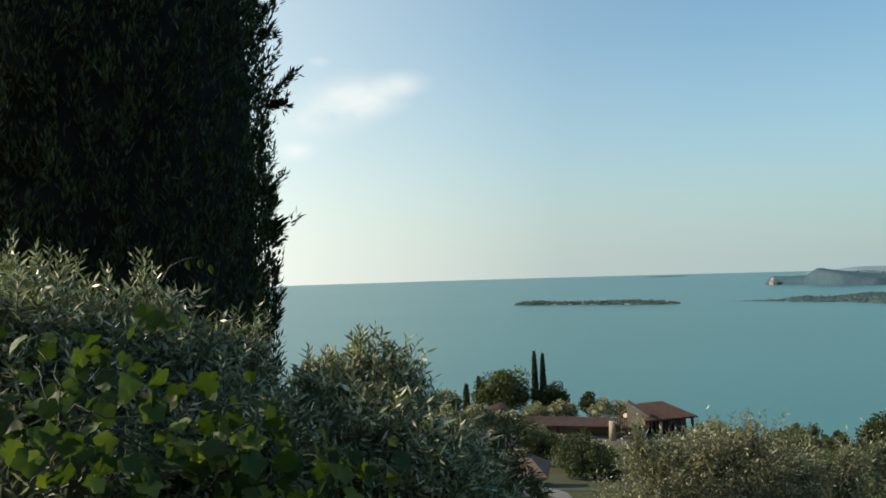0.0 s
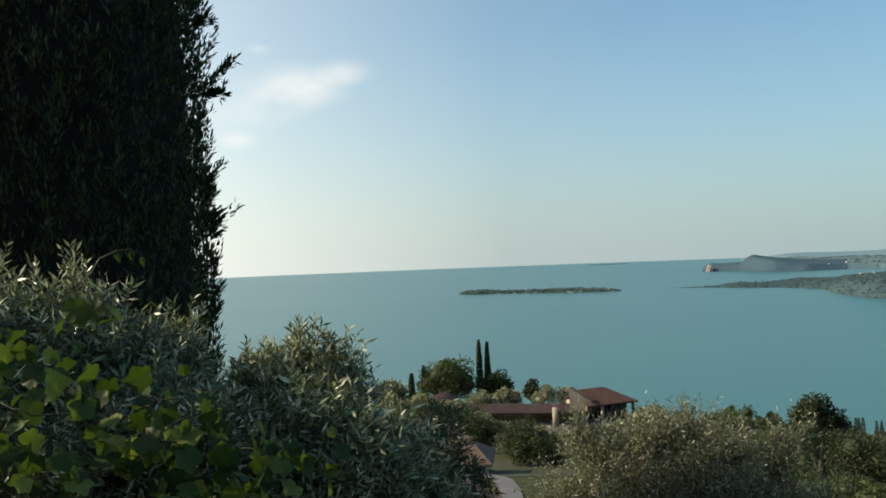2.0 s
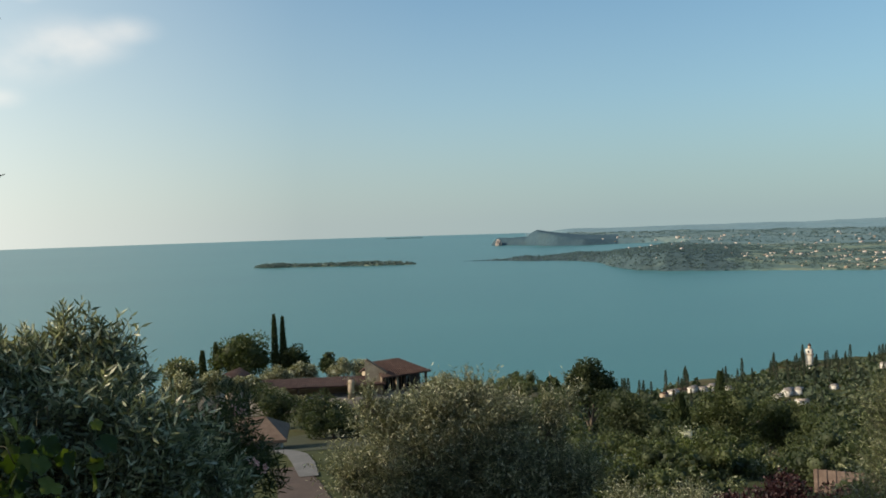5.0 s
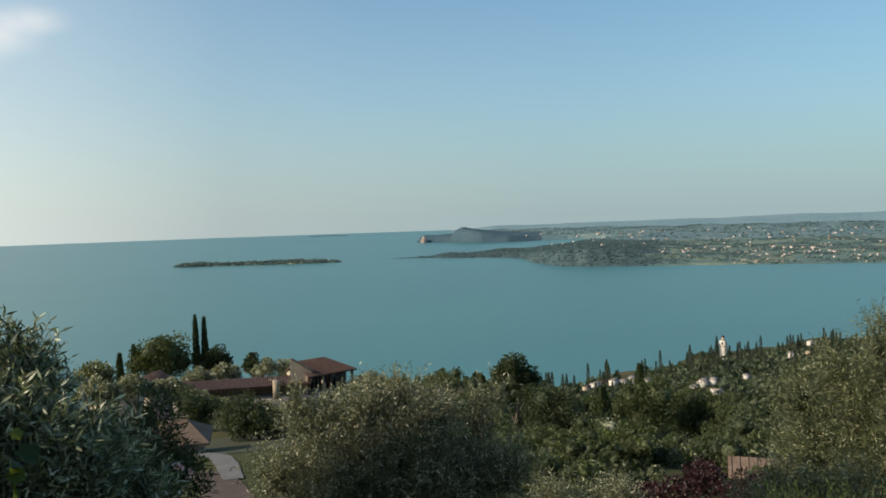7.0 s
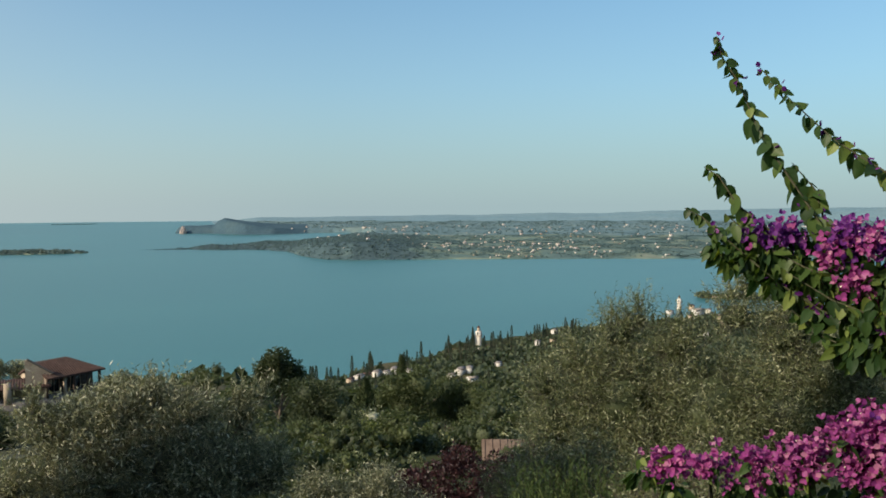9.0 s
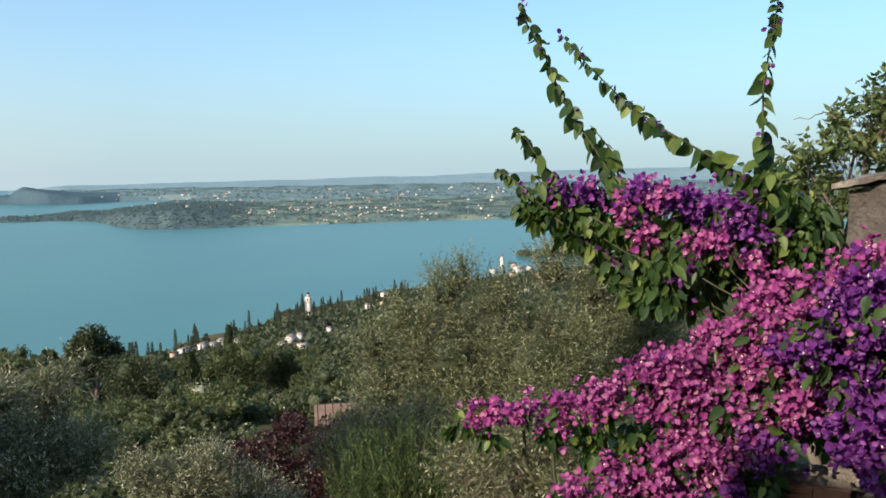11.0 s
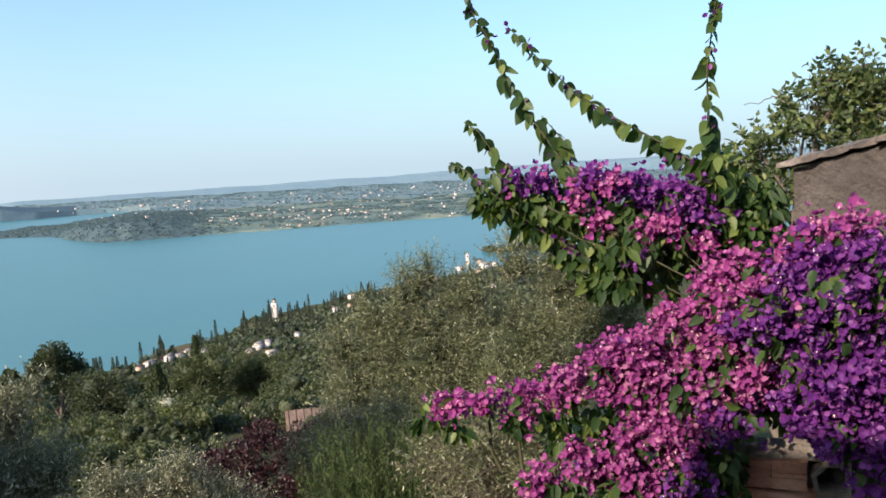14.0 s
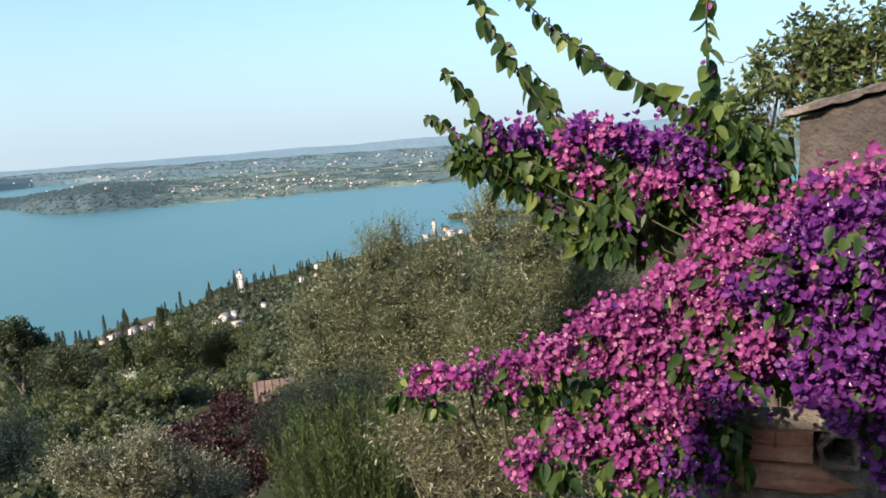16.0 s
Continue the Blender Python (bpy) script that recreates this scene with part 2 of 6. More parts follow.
M_BGLEAF = leaf_mat("bougainvillea_leaves", ((0, (0.018, 0.044, 0.013)), (0.5, (0.034, 0.070, 0.019)), (0.85, (0.075, 0.120, 0.028)), (1, (0.17, 0.215, 0.055))), 0.34, (1.6, 1.7, 0.5), 0.5, 0.3)
M_PINK = leaf_mat("pink_bracts", ((0, (0.215, 0.034, 0.180)), (0.4, (0.315, 0.056, 0.250)), (0.8, (0.395, 0.092, 0.292)), (1, (0.47, 0.20, 0.34))), 0.4, (1.1, 0.9, 1.1), 0.5, 0.3)
# a true bract colour, also used for shaded pink blossom on the right
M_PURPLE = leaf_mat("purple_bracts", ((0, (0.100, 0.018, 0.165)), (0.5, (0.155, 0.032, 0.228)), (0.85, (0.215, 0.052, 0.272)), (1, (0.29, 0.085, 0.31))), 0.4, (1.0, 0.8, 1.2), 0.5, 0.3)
M_BROOM = leaf_mat("broom_stems", ((0, (0.036, 0.064, 0.026)), (0.6, (0.068, 0.100, 0.040)), (1, (0.125, 0.154, 0.062))), 0.25, None, 0.75, 0.08)
M_BARK = plain_mat("bark", ((0.3, (0.06, 0.045, 0.035)), (0.7, (0.16, 0.13, 0.10))), 6, 0.9, 0.6, 30, (1, 1, 0.3))
M_TWIG = plain_mat("grey_green_twig", ((0.3, (0.060, 0.062, 0.040)), (0.7, (0.115, 0.112, 0.078))), 12, 0.8, 0.2)
M_TILE = plain_mat("clay_roof_tiles", ((0.3, (0.058, 0.033, 0.027)), (0.5, (0.080, 0.045, 0.037)), (0.7, (0.112, 0.072, 0.059))), 1.5, 0.85, 0.3, 12, per_object=0.5)
M_OLDTILE = plain_mat("dusty_old_tiles", ((0.3, (0.088, 0.058, 0.044)), (0.7, (0.145, 0.104, 0.080))), 2.5, 0.9, 0.4, 16)
M_TERRACOTTA = plain_mat("terracotta_block", ((0.3, (0.25, 0.118, 0.070)), (0.5, (0.34, 0.162, 0.098)), (0.7, (0.40, 0.235, 0.16))), 9, 0.85, 0.35, 80)
M_MORTAR = plain_mat("weathered_mortar", ((0.3, (0.11, 0.094, 0.076)), (0.5, (0.18, 0.155, 0.125)), (0.7, (0.27, 0.24, 0.20))), 12, 0.95, 0.8, 60)
M_PLASTER = plain_mat("rough_grey_plaster", ((0.3, (0.046, 0.040, 0.034)), (0.5, (0.078, 0.069, 0.059)), (0.7, (0.120, 0.107, 0.092))), 5.0, 0.95, 1.0, 34)
M_SLATE = plain_mat("lichened_stone_slab", ((0.3, (0.066, 0.058, 0.050)), (0.5, (0.13, 0.112, 0.095)), (0.7, (0.25, 0.228, 0.195))), 14, 0.9, 0.7, 80)
M_CREAM = plain_mat("cream_render", ((0.3, (0.34, 0.27, 0.20)), (0.7, (0.46, 0.38, 0.29))), 0.8, 0.9, 0.15, 8)
M_WHITE = plain_mat("white_render", ((0.3, (0.50, 0.48, 0.45)), (0.7, (0.64, 0.62, 0.58))), 0.3, 0.9, 0.0, per_object=0.4)
M_FARWALL = plain_mat("pale_far_walls", ((0.3, (0.46, 0.42, 0.40)), (0.7, (0.62, 0.58, 0.55))), 0.3, 0.9, 0.0, per_object=0.6)
M_TOWER = plain_mat("old_pale_stucco", ((0.3, (0.46, 0.42, 0.37)), (0.7, (0.62, 0.58, 0.52))), 0.5, 0.9, 0.0)
# island trees lightened towards blue-grey, haze held in the colour
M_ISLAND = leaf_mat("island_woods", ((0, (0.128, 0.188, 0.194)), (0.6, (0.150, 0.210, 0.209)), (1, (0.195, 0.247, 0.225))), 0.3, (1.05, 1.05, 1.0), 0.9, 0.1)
M_PALETILE = plain_mat("sun_bleached_tiles", ((0.3, (0.22, 0.185, 0.165)), (0.7, (0.32, 0.285, 0.26))), 1.5, 0.9, 0.1, per_object=0.6)
M_STEM = plain_mat("green_stem", ((0.3, (0.035, 0.04, 0.018)), (0.7, (0.07, 0.068, 0.034))), 30, 0.7, 0.2)
M_DARKWOOD = plain_mat("dark_timber", ((0.3, (0.04, 0.03, 0.025)), (0.7, (0.09, 0.065, 0.05))), 3, 0.8, 0.2)
M_GLASSDARK = plain_mat("dark_window_glass", ((0.3, (0.015, 0.018, 0.02)), (0.7, (0.03, 0.035, 0.04))), 3, 0.15, 0.0, spec=0.6)
M_PAVING = plain_mat("pale_paving", ((0.3, (0.13, 0.12, 0.115)), (0.7, (0.20, 0.185, 0.175))), 1.2, 0.9, 0.3, 10)
M_PALEPATH = plain_mat("pale_stone_path", ((0.3, (0.088, 0.086, 0.085)), (0.7, (0.130, 0.126, 0.124))), 1.2, 0.9, 0.3, 10)
M_DRIVE = plain_mat("reddish_gravel", ((0.3, (0.045, 0.029, 0.024)), (0.7, (0.073, 0.049, 0.038))), 1.5, 0.95, 0.4, 14)
M_LAWN = plain_mat("dry_lawn", ((0.3, (0.024, 0.030, 0.012)), (0.7, (0.042, 0.044, 0.019))), 0.8, 0.95, 0.4, 20)
# fields, hills, ridge: haze painted in, each band paler and bluer
M_FARGROUND = plain_mat("haze_tinted_fields", ((0.36, (0.085, 0.135, 0.132)), (0.48, (0.095, 0.146, 0.136)), (0.56, (0.145, 0.190, 0.145)), (0.66, (0.185, 0.200, 0.160)), (0.76, (0.100, 0.150, 0.132))), 0.014, 0.95, 0.0, detail=7, spec=0.1)
M_FARHILL = plain_mat("haze_tinted_hills", ((0.36, (0.100, 0.164, 0.186)), (0.5, (0.110, 0.174, 0.190)), (0.6, (0.150, 0.204, 0.196)), (0.72, (0.114, 0.176, 0.190))), 0.010, 0.95, 0.0, detail=7, spec=0.1)
M_FARRIDGE = plain_mat("haze_tinted_ridge", ((0.38, (0.140, 0.226, 0.266)), (0.55, (0.154, 0.238, 0.272)), (0.72, (0.178, 0.254, 0.272))), 0.006, 0.95, 0.0, detail=6, spec=0.1)
# woods on the far hills, with haze mixed into the leaf colour
M_FARLEAF2 = leaf_mat("haze_tinted_woods", ((0, (0.122, 0.192, 0.208)), (0.6, (0.132, 0.204, 0.214)), (1, (0.150, 0.218, 0.214))), 0.6, (1.02, 1.02, 1.02), 0.9, 0.1)
M_FARTILE = plain_mat("pale_far_tiles", ((0.3, (0.30, 0.19, 0.15)), (0.7, (0.40, 0.29, 0.24))), 0.3, 0.9, 0.0, per_object=0.5)
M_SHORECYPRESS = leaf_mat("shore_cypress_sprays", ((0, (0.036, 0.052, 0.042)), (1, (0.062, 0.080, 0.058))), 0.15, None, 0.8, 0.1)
M_ROCK = plain_mat("pale_cliff_rock", ((0.3, (0.25, 0.21, 0.195)), (0.7, (0.40, 0.34, 0.31))), 0.05, 0.95, 0.0)


# ---- mesh tools ----
def arr_mesh(name, verts, faces, mat, smooth=False):
    """A mesh from arrays: verts (n, 3), faces (m, 3) or (m, 4)."""
    verts, faces = np.asarray(verts, np.float32), np.asarray(faces, np.int32)
    me = bpy.data.meshes.new(name)
    k = faces.shape[1]
    me.vertices.add(len(verts))
    me.vertices.foreach_set("co", verts.ravel())
    me.loops.add(faces.size)
    me.loops.foreach_set("vertex_index", faces.ravel())
    me.polygons.add(len(faces))
    me.polygons.foreach_set("loop_start", np.arange(0, faces.size, k, dtype=np.int32))
    me.polygons.foreach_set("loop_total", np.full(len(faces), k, np.int32))
    if smooth:
        me.polygons.foreach_set("use_smooth", np.ones(len(faces), bool))
    me.update(calc_edges=True)
    me.validate()
    me.materials.append(mat)
    return me


def part(name, bm, material, parent, label=""):
    """Links a bmesh or a mesh as one object under a thing or a part."""
    if isinstance(bm, bmesh.types.BMesh):
        me = bpy.data.meshes.new(name)
        bm.to_mesh(me)
        bm.free()
        me.materials.append(material)
    else:
        me = bm
    ob = new(name, me)
    ob.parent = parent
    return tagged(ob, label)


def thing(name, at, label, category, group="", kind=""):
    ob = new(name)
    ob.location = at
    return tagged(ob, label, category, group, kind)


def unit(v):
    return v / np.maximum(np.linalg.norm(v, axis=-1, keepdims=True), 1e-9)


LANCE = (np.array([(0, 0, 0), (-.5, .42, .1), (.5, .42, .1), (0, 1, -.08)]), np.array([(0, 2, 1), (1, 2, 3)]))
CLUMP = (np.array([(-.5, 0, 0), (.45, .12, .15), (.1, .9, .1), (-.25, .6, -.3), (.5, .55, -.2)]), np.array([(0, 1, 2), (0, 4, 3), (1, 4, 2)]))
LEAFLET = (np.array([(0, 0, 0), (-.5, .5, .12), (.5, .42, .12), (0.05, 1, -.1)]), np.array([(0, 2, 1), (1, 2, 3)]))
OVATE = (np.array([(0, 0, 0), (-.40, .20, .16), (-.5, .48, .26), (-.30, .78, .10), (0, 1.05, -.22), (.30, .78, .10), (.5, .48, .26), (.40, .20, .16), (0, .5, .03)]),
         np.array([(0, 8, 1), (1, 8, 2), (2, 8, 3), (3, 8, 4), (4, 8, 5), (5, 8, 6), (6, 8, 7), (7, 8, 0)]))
BRACT = (np.array([(0, 0, 0), (-.42, .35, .14), (-.36, .72, .22), (0, 1, .12), (.36, .72, .22), (.42, .35, .14), (0, .5, 0)]),
         np.array([(0, 6, 1), (1, 6, 2), (2, 6, 3), (3, 6, 4), (4, 6, 5), (5, 6, 0)]))


def fan_leaf(side, fold=0.16, droop=0.22):
    """A leaf from the points of one edge: folded along its rib, its tip drooping."""
    edge = [(0.0, 0.0)] + side
    ring = [(-x, y) for x, y in edge] + [(0.0, 1.06)] + [(x, y) for x, y in side[::-1]]
    v = [(x, y, fold * abs(x) * 1.6 - droop * (y - 0.35) ** 2) for x, y in ring] + [(0, 0.42, 0)]
    n = len(ring)
    return np.array(v), np.array([(n, (k + 1) % n, k) for k in range(n)])


HEART = fan_leaf([(0.26, 0.02), (0.44, 0.16), (0.5, 0.36), (0.42, 0.60), (0.24, 0.84)])


def lobed_leaf():
    """A grape leaf: five shallow lobes, toothed, a notch at the stalk."""
    ring = []
    n = 30
    for k in range(n):
        a = 2 * math.pi * k / n
        r = 0.47 + 0.055 * math.cos(5 * a + math.pi) + (0.022 if k % 2 else -0.018)
        x, y = r * math.sin(a), 0.42 - r * math.cos(a)
        ring.append((x, y, 0.20 * abs(x) - 0.25 * (y - 0.4) ** 2 + 0.02 * math.cos(5 * a)))
    ring[0] = (0, 0.14, 0.0)
    v = np.array(ring + [(0, 0.38, -0.01)])
    return v, np.array([(n, (k + 1) % n, k) for k in range(n)])


VINELEAF = lobed_leaf()


def leaf_arrays(shape, o, d, n, length, width):
    """Leaves of one shape at o along d, facing n."""
    tv, tf = shape
    d = unit(d)
    s = unit(np.cross(d, n))
    n = np.cross(s, d)
    length, width = np.broadcast_to(length, len(o)), np.broadcast_to(width, len(o))
    v = (o[:, None] + d[:, None] * (tv[None, :, 1, None] * length[:, None, None]) + s[:, None] * (tv[None, :, 0, None] * width[:, None, None])
         + n[:, None] * (tv[None, :, 2, None] * width[:, None, None]))
    f = tf[None] + (np.arange(len(o)) * len(tv))[:, None, None]
    return v.reshape(-1, 3), f.reshape(-1, tf.shape[1])


def join(*pairs):
    vs, fs, k = [], [], 0
    for v, f in pairs:
        vs.append(v)
        fs.append(f + k)
        k += len(v)
    return np.concatenate(vs), np.concatenate(fs)


def tube_arrays(points, radii, sides=6):
    """A tapered tube along points."""
    p = np.asarray(points, float)
    radii = np.broadcast_to(radii, len(p))
    t = unit(np.gradient(p, axis=0))
    ref = np.array([0.31, 0.17, 0.93]) if abs(t[0][2]) < 0.8 else np.array([0.93, 0.3, 0.1])
    a = unit(np.cross(t, ref))
    b = np.cross(t, a)
    ang = np.linspace(0, 2 * math.pi, sides, endpoint=False)
    v = p[:, None] + radii[:, None, None] * (np.cos(ang)[None, :, None] * a[:, None] + np.sin(ang)[None, :, None] * b[:, None])
    i, j = np.meshgrid(np.arange(len(p) - 1), np.arange(sides), indexing="ij")
    f = np.stack([i * sides + j, i * sides + (j + 1) % sides, (i + 1) * sides + (j + 1) % sides, (i + 1) * sides + j], -1).reshape(-1, 4)
    return v.reshape(-1, 3), f


def bend(a, b, sag, rng, n=7):
    """A slightly crooked line from a to b."""
    a, b = np.asarray(a, float), np.asarray(b, float)
    t = np.linspace(0, 1, n)[:, None]
    w = np.cumsum(rng.normal(0, 1, (n, 3)), 0)
    w -= w[:1] + (w[-1:] - w[:1]) * t
    return a + (b - a) * t + w * sag * np.linalg.norm(b - a) + np.array([0, 0, 1]) * (4 * t * (1 - t)) * 0.08 * np.linalg.norm(b - a)


def on_lobes(lobes, n, rng, inner=0.6, squash=0.85):
    """Points near the skin of a heap of lobes, and the way outwards there."""
    lb = np.asarray(lobes, float)
    w = lb[:, 3] ** 2
    k = rng.choice(len(lb), n, p=w / w.sum())
    u = unit(rng.normal(0, 1, (n, 3)))
    s = lb[k, 3] * (inner + (1.0 - inner) * rng.random(n) ** 0.6) * (1 + 0.12 * rng.normal(0, 1, n))
    return lb[k, :3] + u * s[:, None] * np.array([1, 1, squash]), u


def bumpy(lobes, rng, k=6, f=0.5):
    """Adds smaller lobes over the big ones, for an uneven outline."""
    out = []
    for x, y, z, r in np.asarray(lobes, float):
        out.append((x, y, z, r * 0.82))
        for u in unit(rng.normal(0, 1, (k, 3))):
            out.append((*(np.array([x, y, z]) + u * r * 0.72), r * f * (0.45 + 0.6 * rng.random())))
    return np.array(out)


def twig_leaves(o, d, lengths, per, leaf_len, leaf_w, rng, shape=LANCE, spread=0.75, jitter=0.25):
    """Leaves set along twigs that start at o and point along d."""
    n = len(o)
    t = (np.arange(per) + 0.5) / per
    d = unit(d)
    perp = unit(np.cross(d, rng.normal(0, 1, (n, 3))))
    q = np.cross(d, perp)
    pos = o[:, None] + d[:, None] * (lengths[:, None] * t[None])[:, :, None]
    ang = np.arange(per) * 2.4
    side = perp[:, None] * np.cos(ang)[None, :, None] + q[:, None] * np.sin(ang)[None, :, None]
    dirs = unit(d[:, None] * (1 - spread * (1 - t[None, :, None] * 0.6)) + side * spread + rng.normal(0, jitter, (n, per, 3)))
    nor = unit(np.cross(dirs, side) + rng.normal(0, 0.6, (n, per, 3)))
    L = leaf_len * (0.7 + 0.6 * rng.random((n, per)))
    return leaf_arrays(shape, pos.reshape(-1, 3), dirs.reshape(-1, 3), nor.reshape(-1, 3), L.ravel(), leaf_w * (0.8 + 0.4 * rng.random(n * per)))


def twig_rods(o, d, lengths, r):
    """Thin three-sided rods for twigs."""
    d = unit(d)
    a = unit(np.cross(d, np.array([0.3, 0.5, 0.8])))
    b = np.cross(d, a)
    ring = [a, -0.5 * a + 0.87 * b, -0.5 * a - 0.87 * b]
    v = np.stack([o + r * q for q in ring] + [o + d * lengths[:, None] + r * 0.4 * q for q in ring], 1)
    f = np.array([(0, 1, 4, 3), (1, 2, 5, 4), (2, 0, 3, 5)])
    return v.reshape(-1, 3), (f[None] + (np.arange(len(o)) * 6)[:, None, None]).reshape(-1, 4)


# ---- the lie of the land ----
def smooth(a, b, x):
    t = np.clip((x - a) / (b - a), 0, 1)
    return t * t * (3 - 2 * t)


def waves(x, y, size, seed):
    """Soft uneven relief between about -1 and 1."""
    rng = np.random.default_rng(seed)
    total, amp, norm = 0, 1.0, 0.0
    for _ in range(5):
        for _ in range(4):
            a, ph = rng.random() * 2 * math.pi, rng.random() * 2 * math.pi
            total = total + amp * np.sin((x * math.cos(a) + y * math.sin(a)) * 2 * math.pi / size + ph)
        norm += amp * 2
        amp, size = amp * 0.55, size * 0.47
    return total / norm


SHORE_AZ = (-180, -100, -40, 0, 25, 31, 37, 49, 57, 66, 80, 95, 180)
SHORE_D = (900, 500, 280, 290, 320, 360, 414, 535, 600, 690, 900, 1500, 1500)


def land(x, y):
    """Height of the ground at x, y."""
    x, y = np.asarray(x, float), np.asarray(y, float)
    d = np.hypot(x, y)
    az = np.degrees(np.arctan2(x, y))
    front = smooth(-130, -95, az) * (1 - smooth(110, 140, az))
    shore = np.interp(az, SHORE_AZ, SHORE_D) * (1 + 0.03 * waves(az * 10, az * 3, 60, 3))
    q = d / shore
    near = np.interp(d, (0, 1.2, 2.6, 9, 20, 35, 46, 60, 90, 130), (0.8, 0.8, -1.4, -3.3, -5.2, -7.6, -10.4, -12.6, -18.2, -26.0))
    low = 7.6 * smooth(24, 31, az)
    near = near - low * smooth(25, 80, d)
    fall = -26.0 - low + (WATER + 26.0 + low) * np.clip((d - 130) / (shore - 130), 0, 1)
    steep = np.maximum(-26.0 - low - 0.215 * (d - 130), -73 + (WATER + 73) * np.clip((d - 330) / np.maximum(shore - 330, 20), 0, 1))
    fall = fall + (steep - fall) * low / 7.6
    slope = np.where(d < 130, near, fall) + 1.2 * waves(x, y, 90, 5) * smooth(30, 150, d) * (1 - smooth(0.75, 0.95, q))
    slope = slope - 14 * smooth(1.0, 1.15, q)
    head = 16 * smooth(57.0, 58.2, az) * smooth(700, 720, d) * (1 - smooth(762, 780, d))
    slope = np.maximum(slope, WATER - 14 + head)
    back = 0.8 + 0.25 * np.maximum(d - 4, 0)
    near_land = front * slope + (1 - front) * back
    # the far shore: a wooded spit, a bay behind it, a rocky headland, and hills
    spit_near = np.interp(az, (18.8, 20.6, 22.3, 23.9, 25.8, 27.6, 29.0, 29.9, 30.7, 31.9, 33.6, 36, 39, 43, 47, 51, 55, 58, 66, 95), (1612, 1600, 1590, 1548, 1536, 1518, 1440, 1325, 1268, 1215, 1197, 1194, 1194, 1196, 1202, 1220, 1228, 1254, 1300, 1200))
    spit_near = spit_near * (1 + 0.006 * waves(az * 30, az * 7, 40, 17))
    spit_back = np.interp(az, (18.8, 22, 24.2, 25.2, 27.2, 29.7, 32, 33.7, 35.8, 36.4), (1650, 1660, 1690, 1720, 1850, 1850, 1950, 2160, 2400, 6000))
    on_spit = smooth(18.75, 19.0, az) * smooth(0, 18, d - spit_near) * (1 - smooth(-40, 0, d - spit_back))
    crest = np.interp(az, (18.8, 20.6, 22.3, 23.7, 25.1, 26, 27.6, 29.6, 30.4, 32, 33.9, 35.7, 38.5, 42, 95), (0.3, 0.8, 4, 8.5, 3.5, 4, 8, 8.5, 15, 20, 23.5, 20, 12, 4, 4))
    h_spit = on_spit * (1.2 + crest * smooth(0, 110, d - spit_near) * (1 - 0.6 * smooth(1500, 1900, d)) + 1.0 * waves(x, y, 120, 19) * smooth(20, 120, d - spit_near))
    far_near = np.interp(az, (21.5, 22.2, 24, 26, 28, 30, 32, 34.5, 36, 95), (2600, 2585, 2545, 2420, 2395, 2460, 2500, 2470, 1900, 1500))
    on_far = smooth(21.4, 21.7, az) * smooth(0, 40, d - far_near) * (1 - smooth(2720, 2880, d) * (1 - smooth(24.5, 27, az)))
    h_far = on_far * (2 + 2.5 * (1 + waves(x, y, 380, 8)) * smooth(1500, 1900, d) + 12 * smooth(1600, 3000, d) + 3 * smooth(2450, 2700, d) * (1 - smooth(34, 40, az)))
    rock = np.interp(az, (21.55, 21.75, 22.1, 22.8, 24.05, 24.3, 24.75, 25.4, 27.1, 28.4, 30.4), (0, 4, 6, 4, 6, 19, 28, 23, 13, 7, 0)) * (1 + 0.05 * waves(az * 60, az * 9, 60, 15)) * smooth(0, 55, d - far_near) * (1 - smooth(2660, 2900, d))
    ridge = np.interp(az, (22, 24, 27, 32, 37, 40, 42.5, 45, 48, 51.6, 55, 60, 65.4, 70, 95), (0, 4, 8, 20, 25, 31, 26, 33, 40, 37, 48, 56, 63, 68, 78)) + 2.6 * waves(az * 30, az * 7, 190, 12) + 1.2 * waves(az * 30, az * 11, 55, 14)
    hills = smooth(22.5, 24, az) * smooth(3500, 4250, d) * ridge + smooth(38, 52, az) * smooth(2850, 3250, d) * (1 - smooth(3300, 3700, d)) * (17 + 4 * waves(az * 30, az * 9, 200, 13))
    far = WATER - 3 + 3 * np.maximum(on_spit, on_far) + np.maximum(np.maximum(h_spit, h_far + rock), hills)
    return np.maximum(np.where(d < 1150, near_land, WATER - 14), np.where(d > 1100, far, -999))


def polar_sheet(az, ds, height):
    A, D = np.meshgrid(np.radians(az), ds, indexing="ij")
    x, y = np.sin(A) * D, np.cos(A) * D
    v = np.stack([x, y, height(x, y)], -1).reshape(-1, 3)
    na, nd = len(az), len(ds)
    i, j = np.meshgrid(np.arange(na), np.arange(nd - 1), indexing="ij")
    k = (i + 1) % na
    return v, np.stack([i * nd + j, i * nd + j + 1, k * nd + j + 1, k * nd + j], -1).reshape(-1, 4)


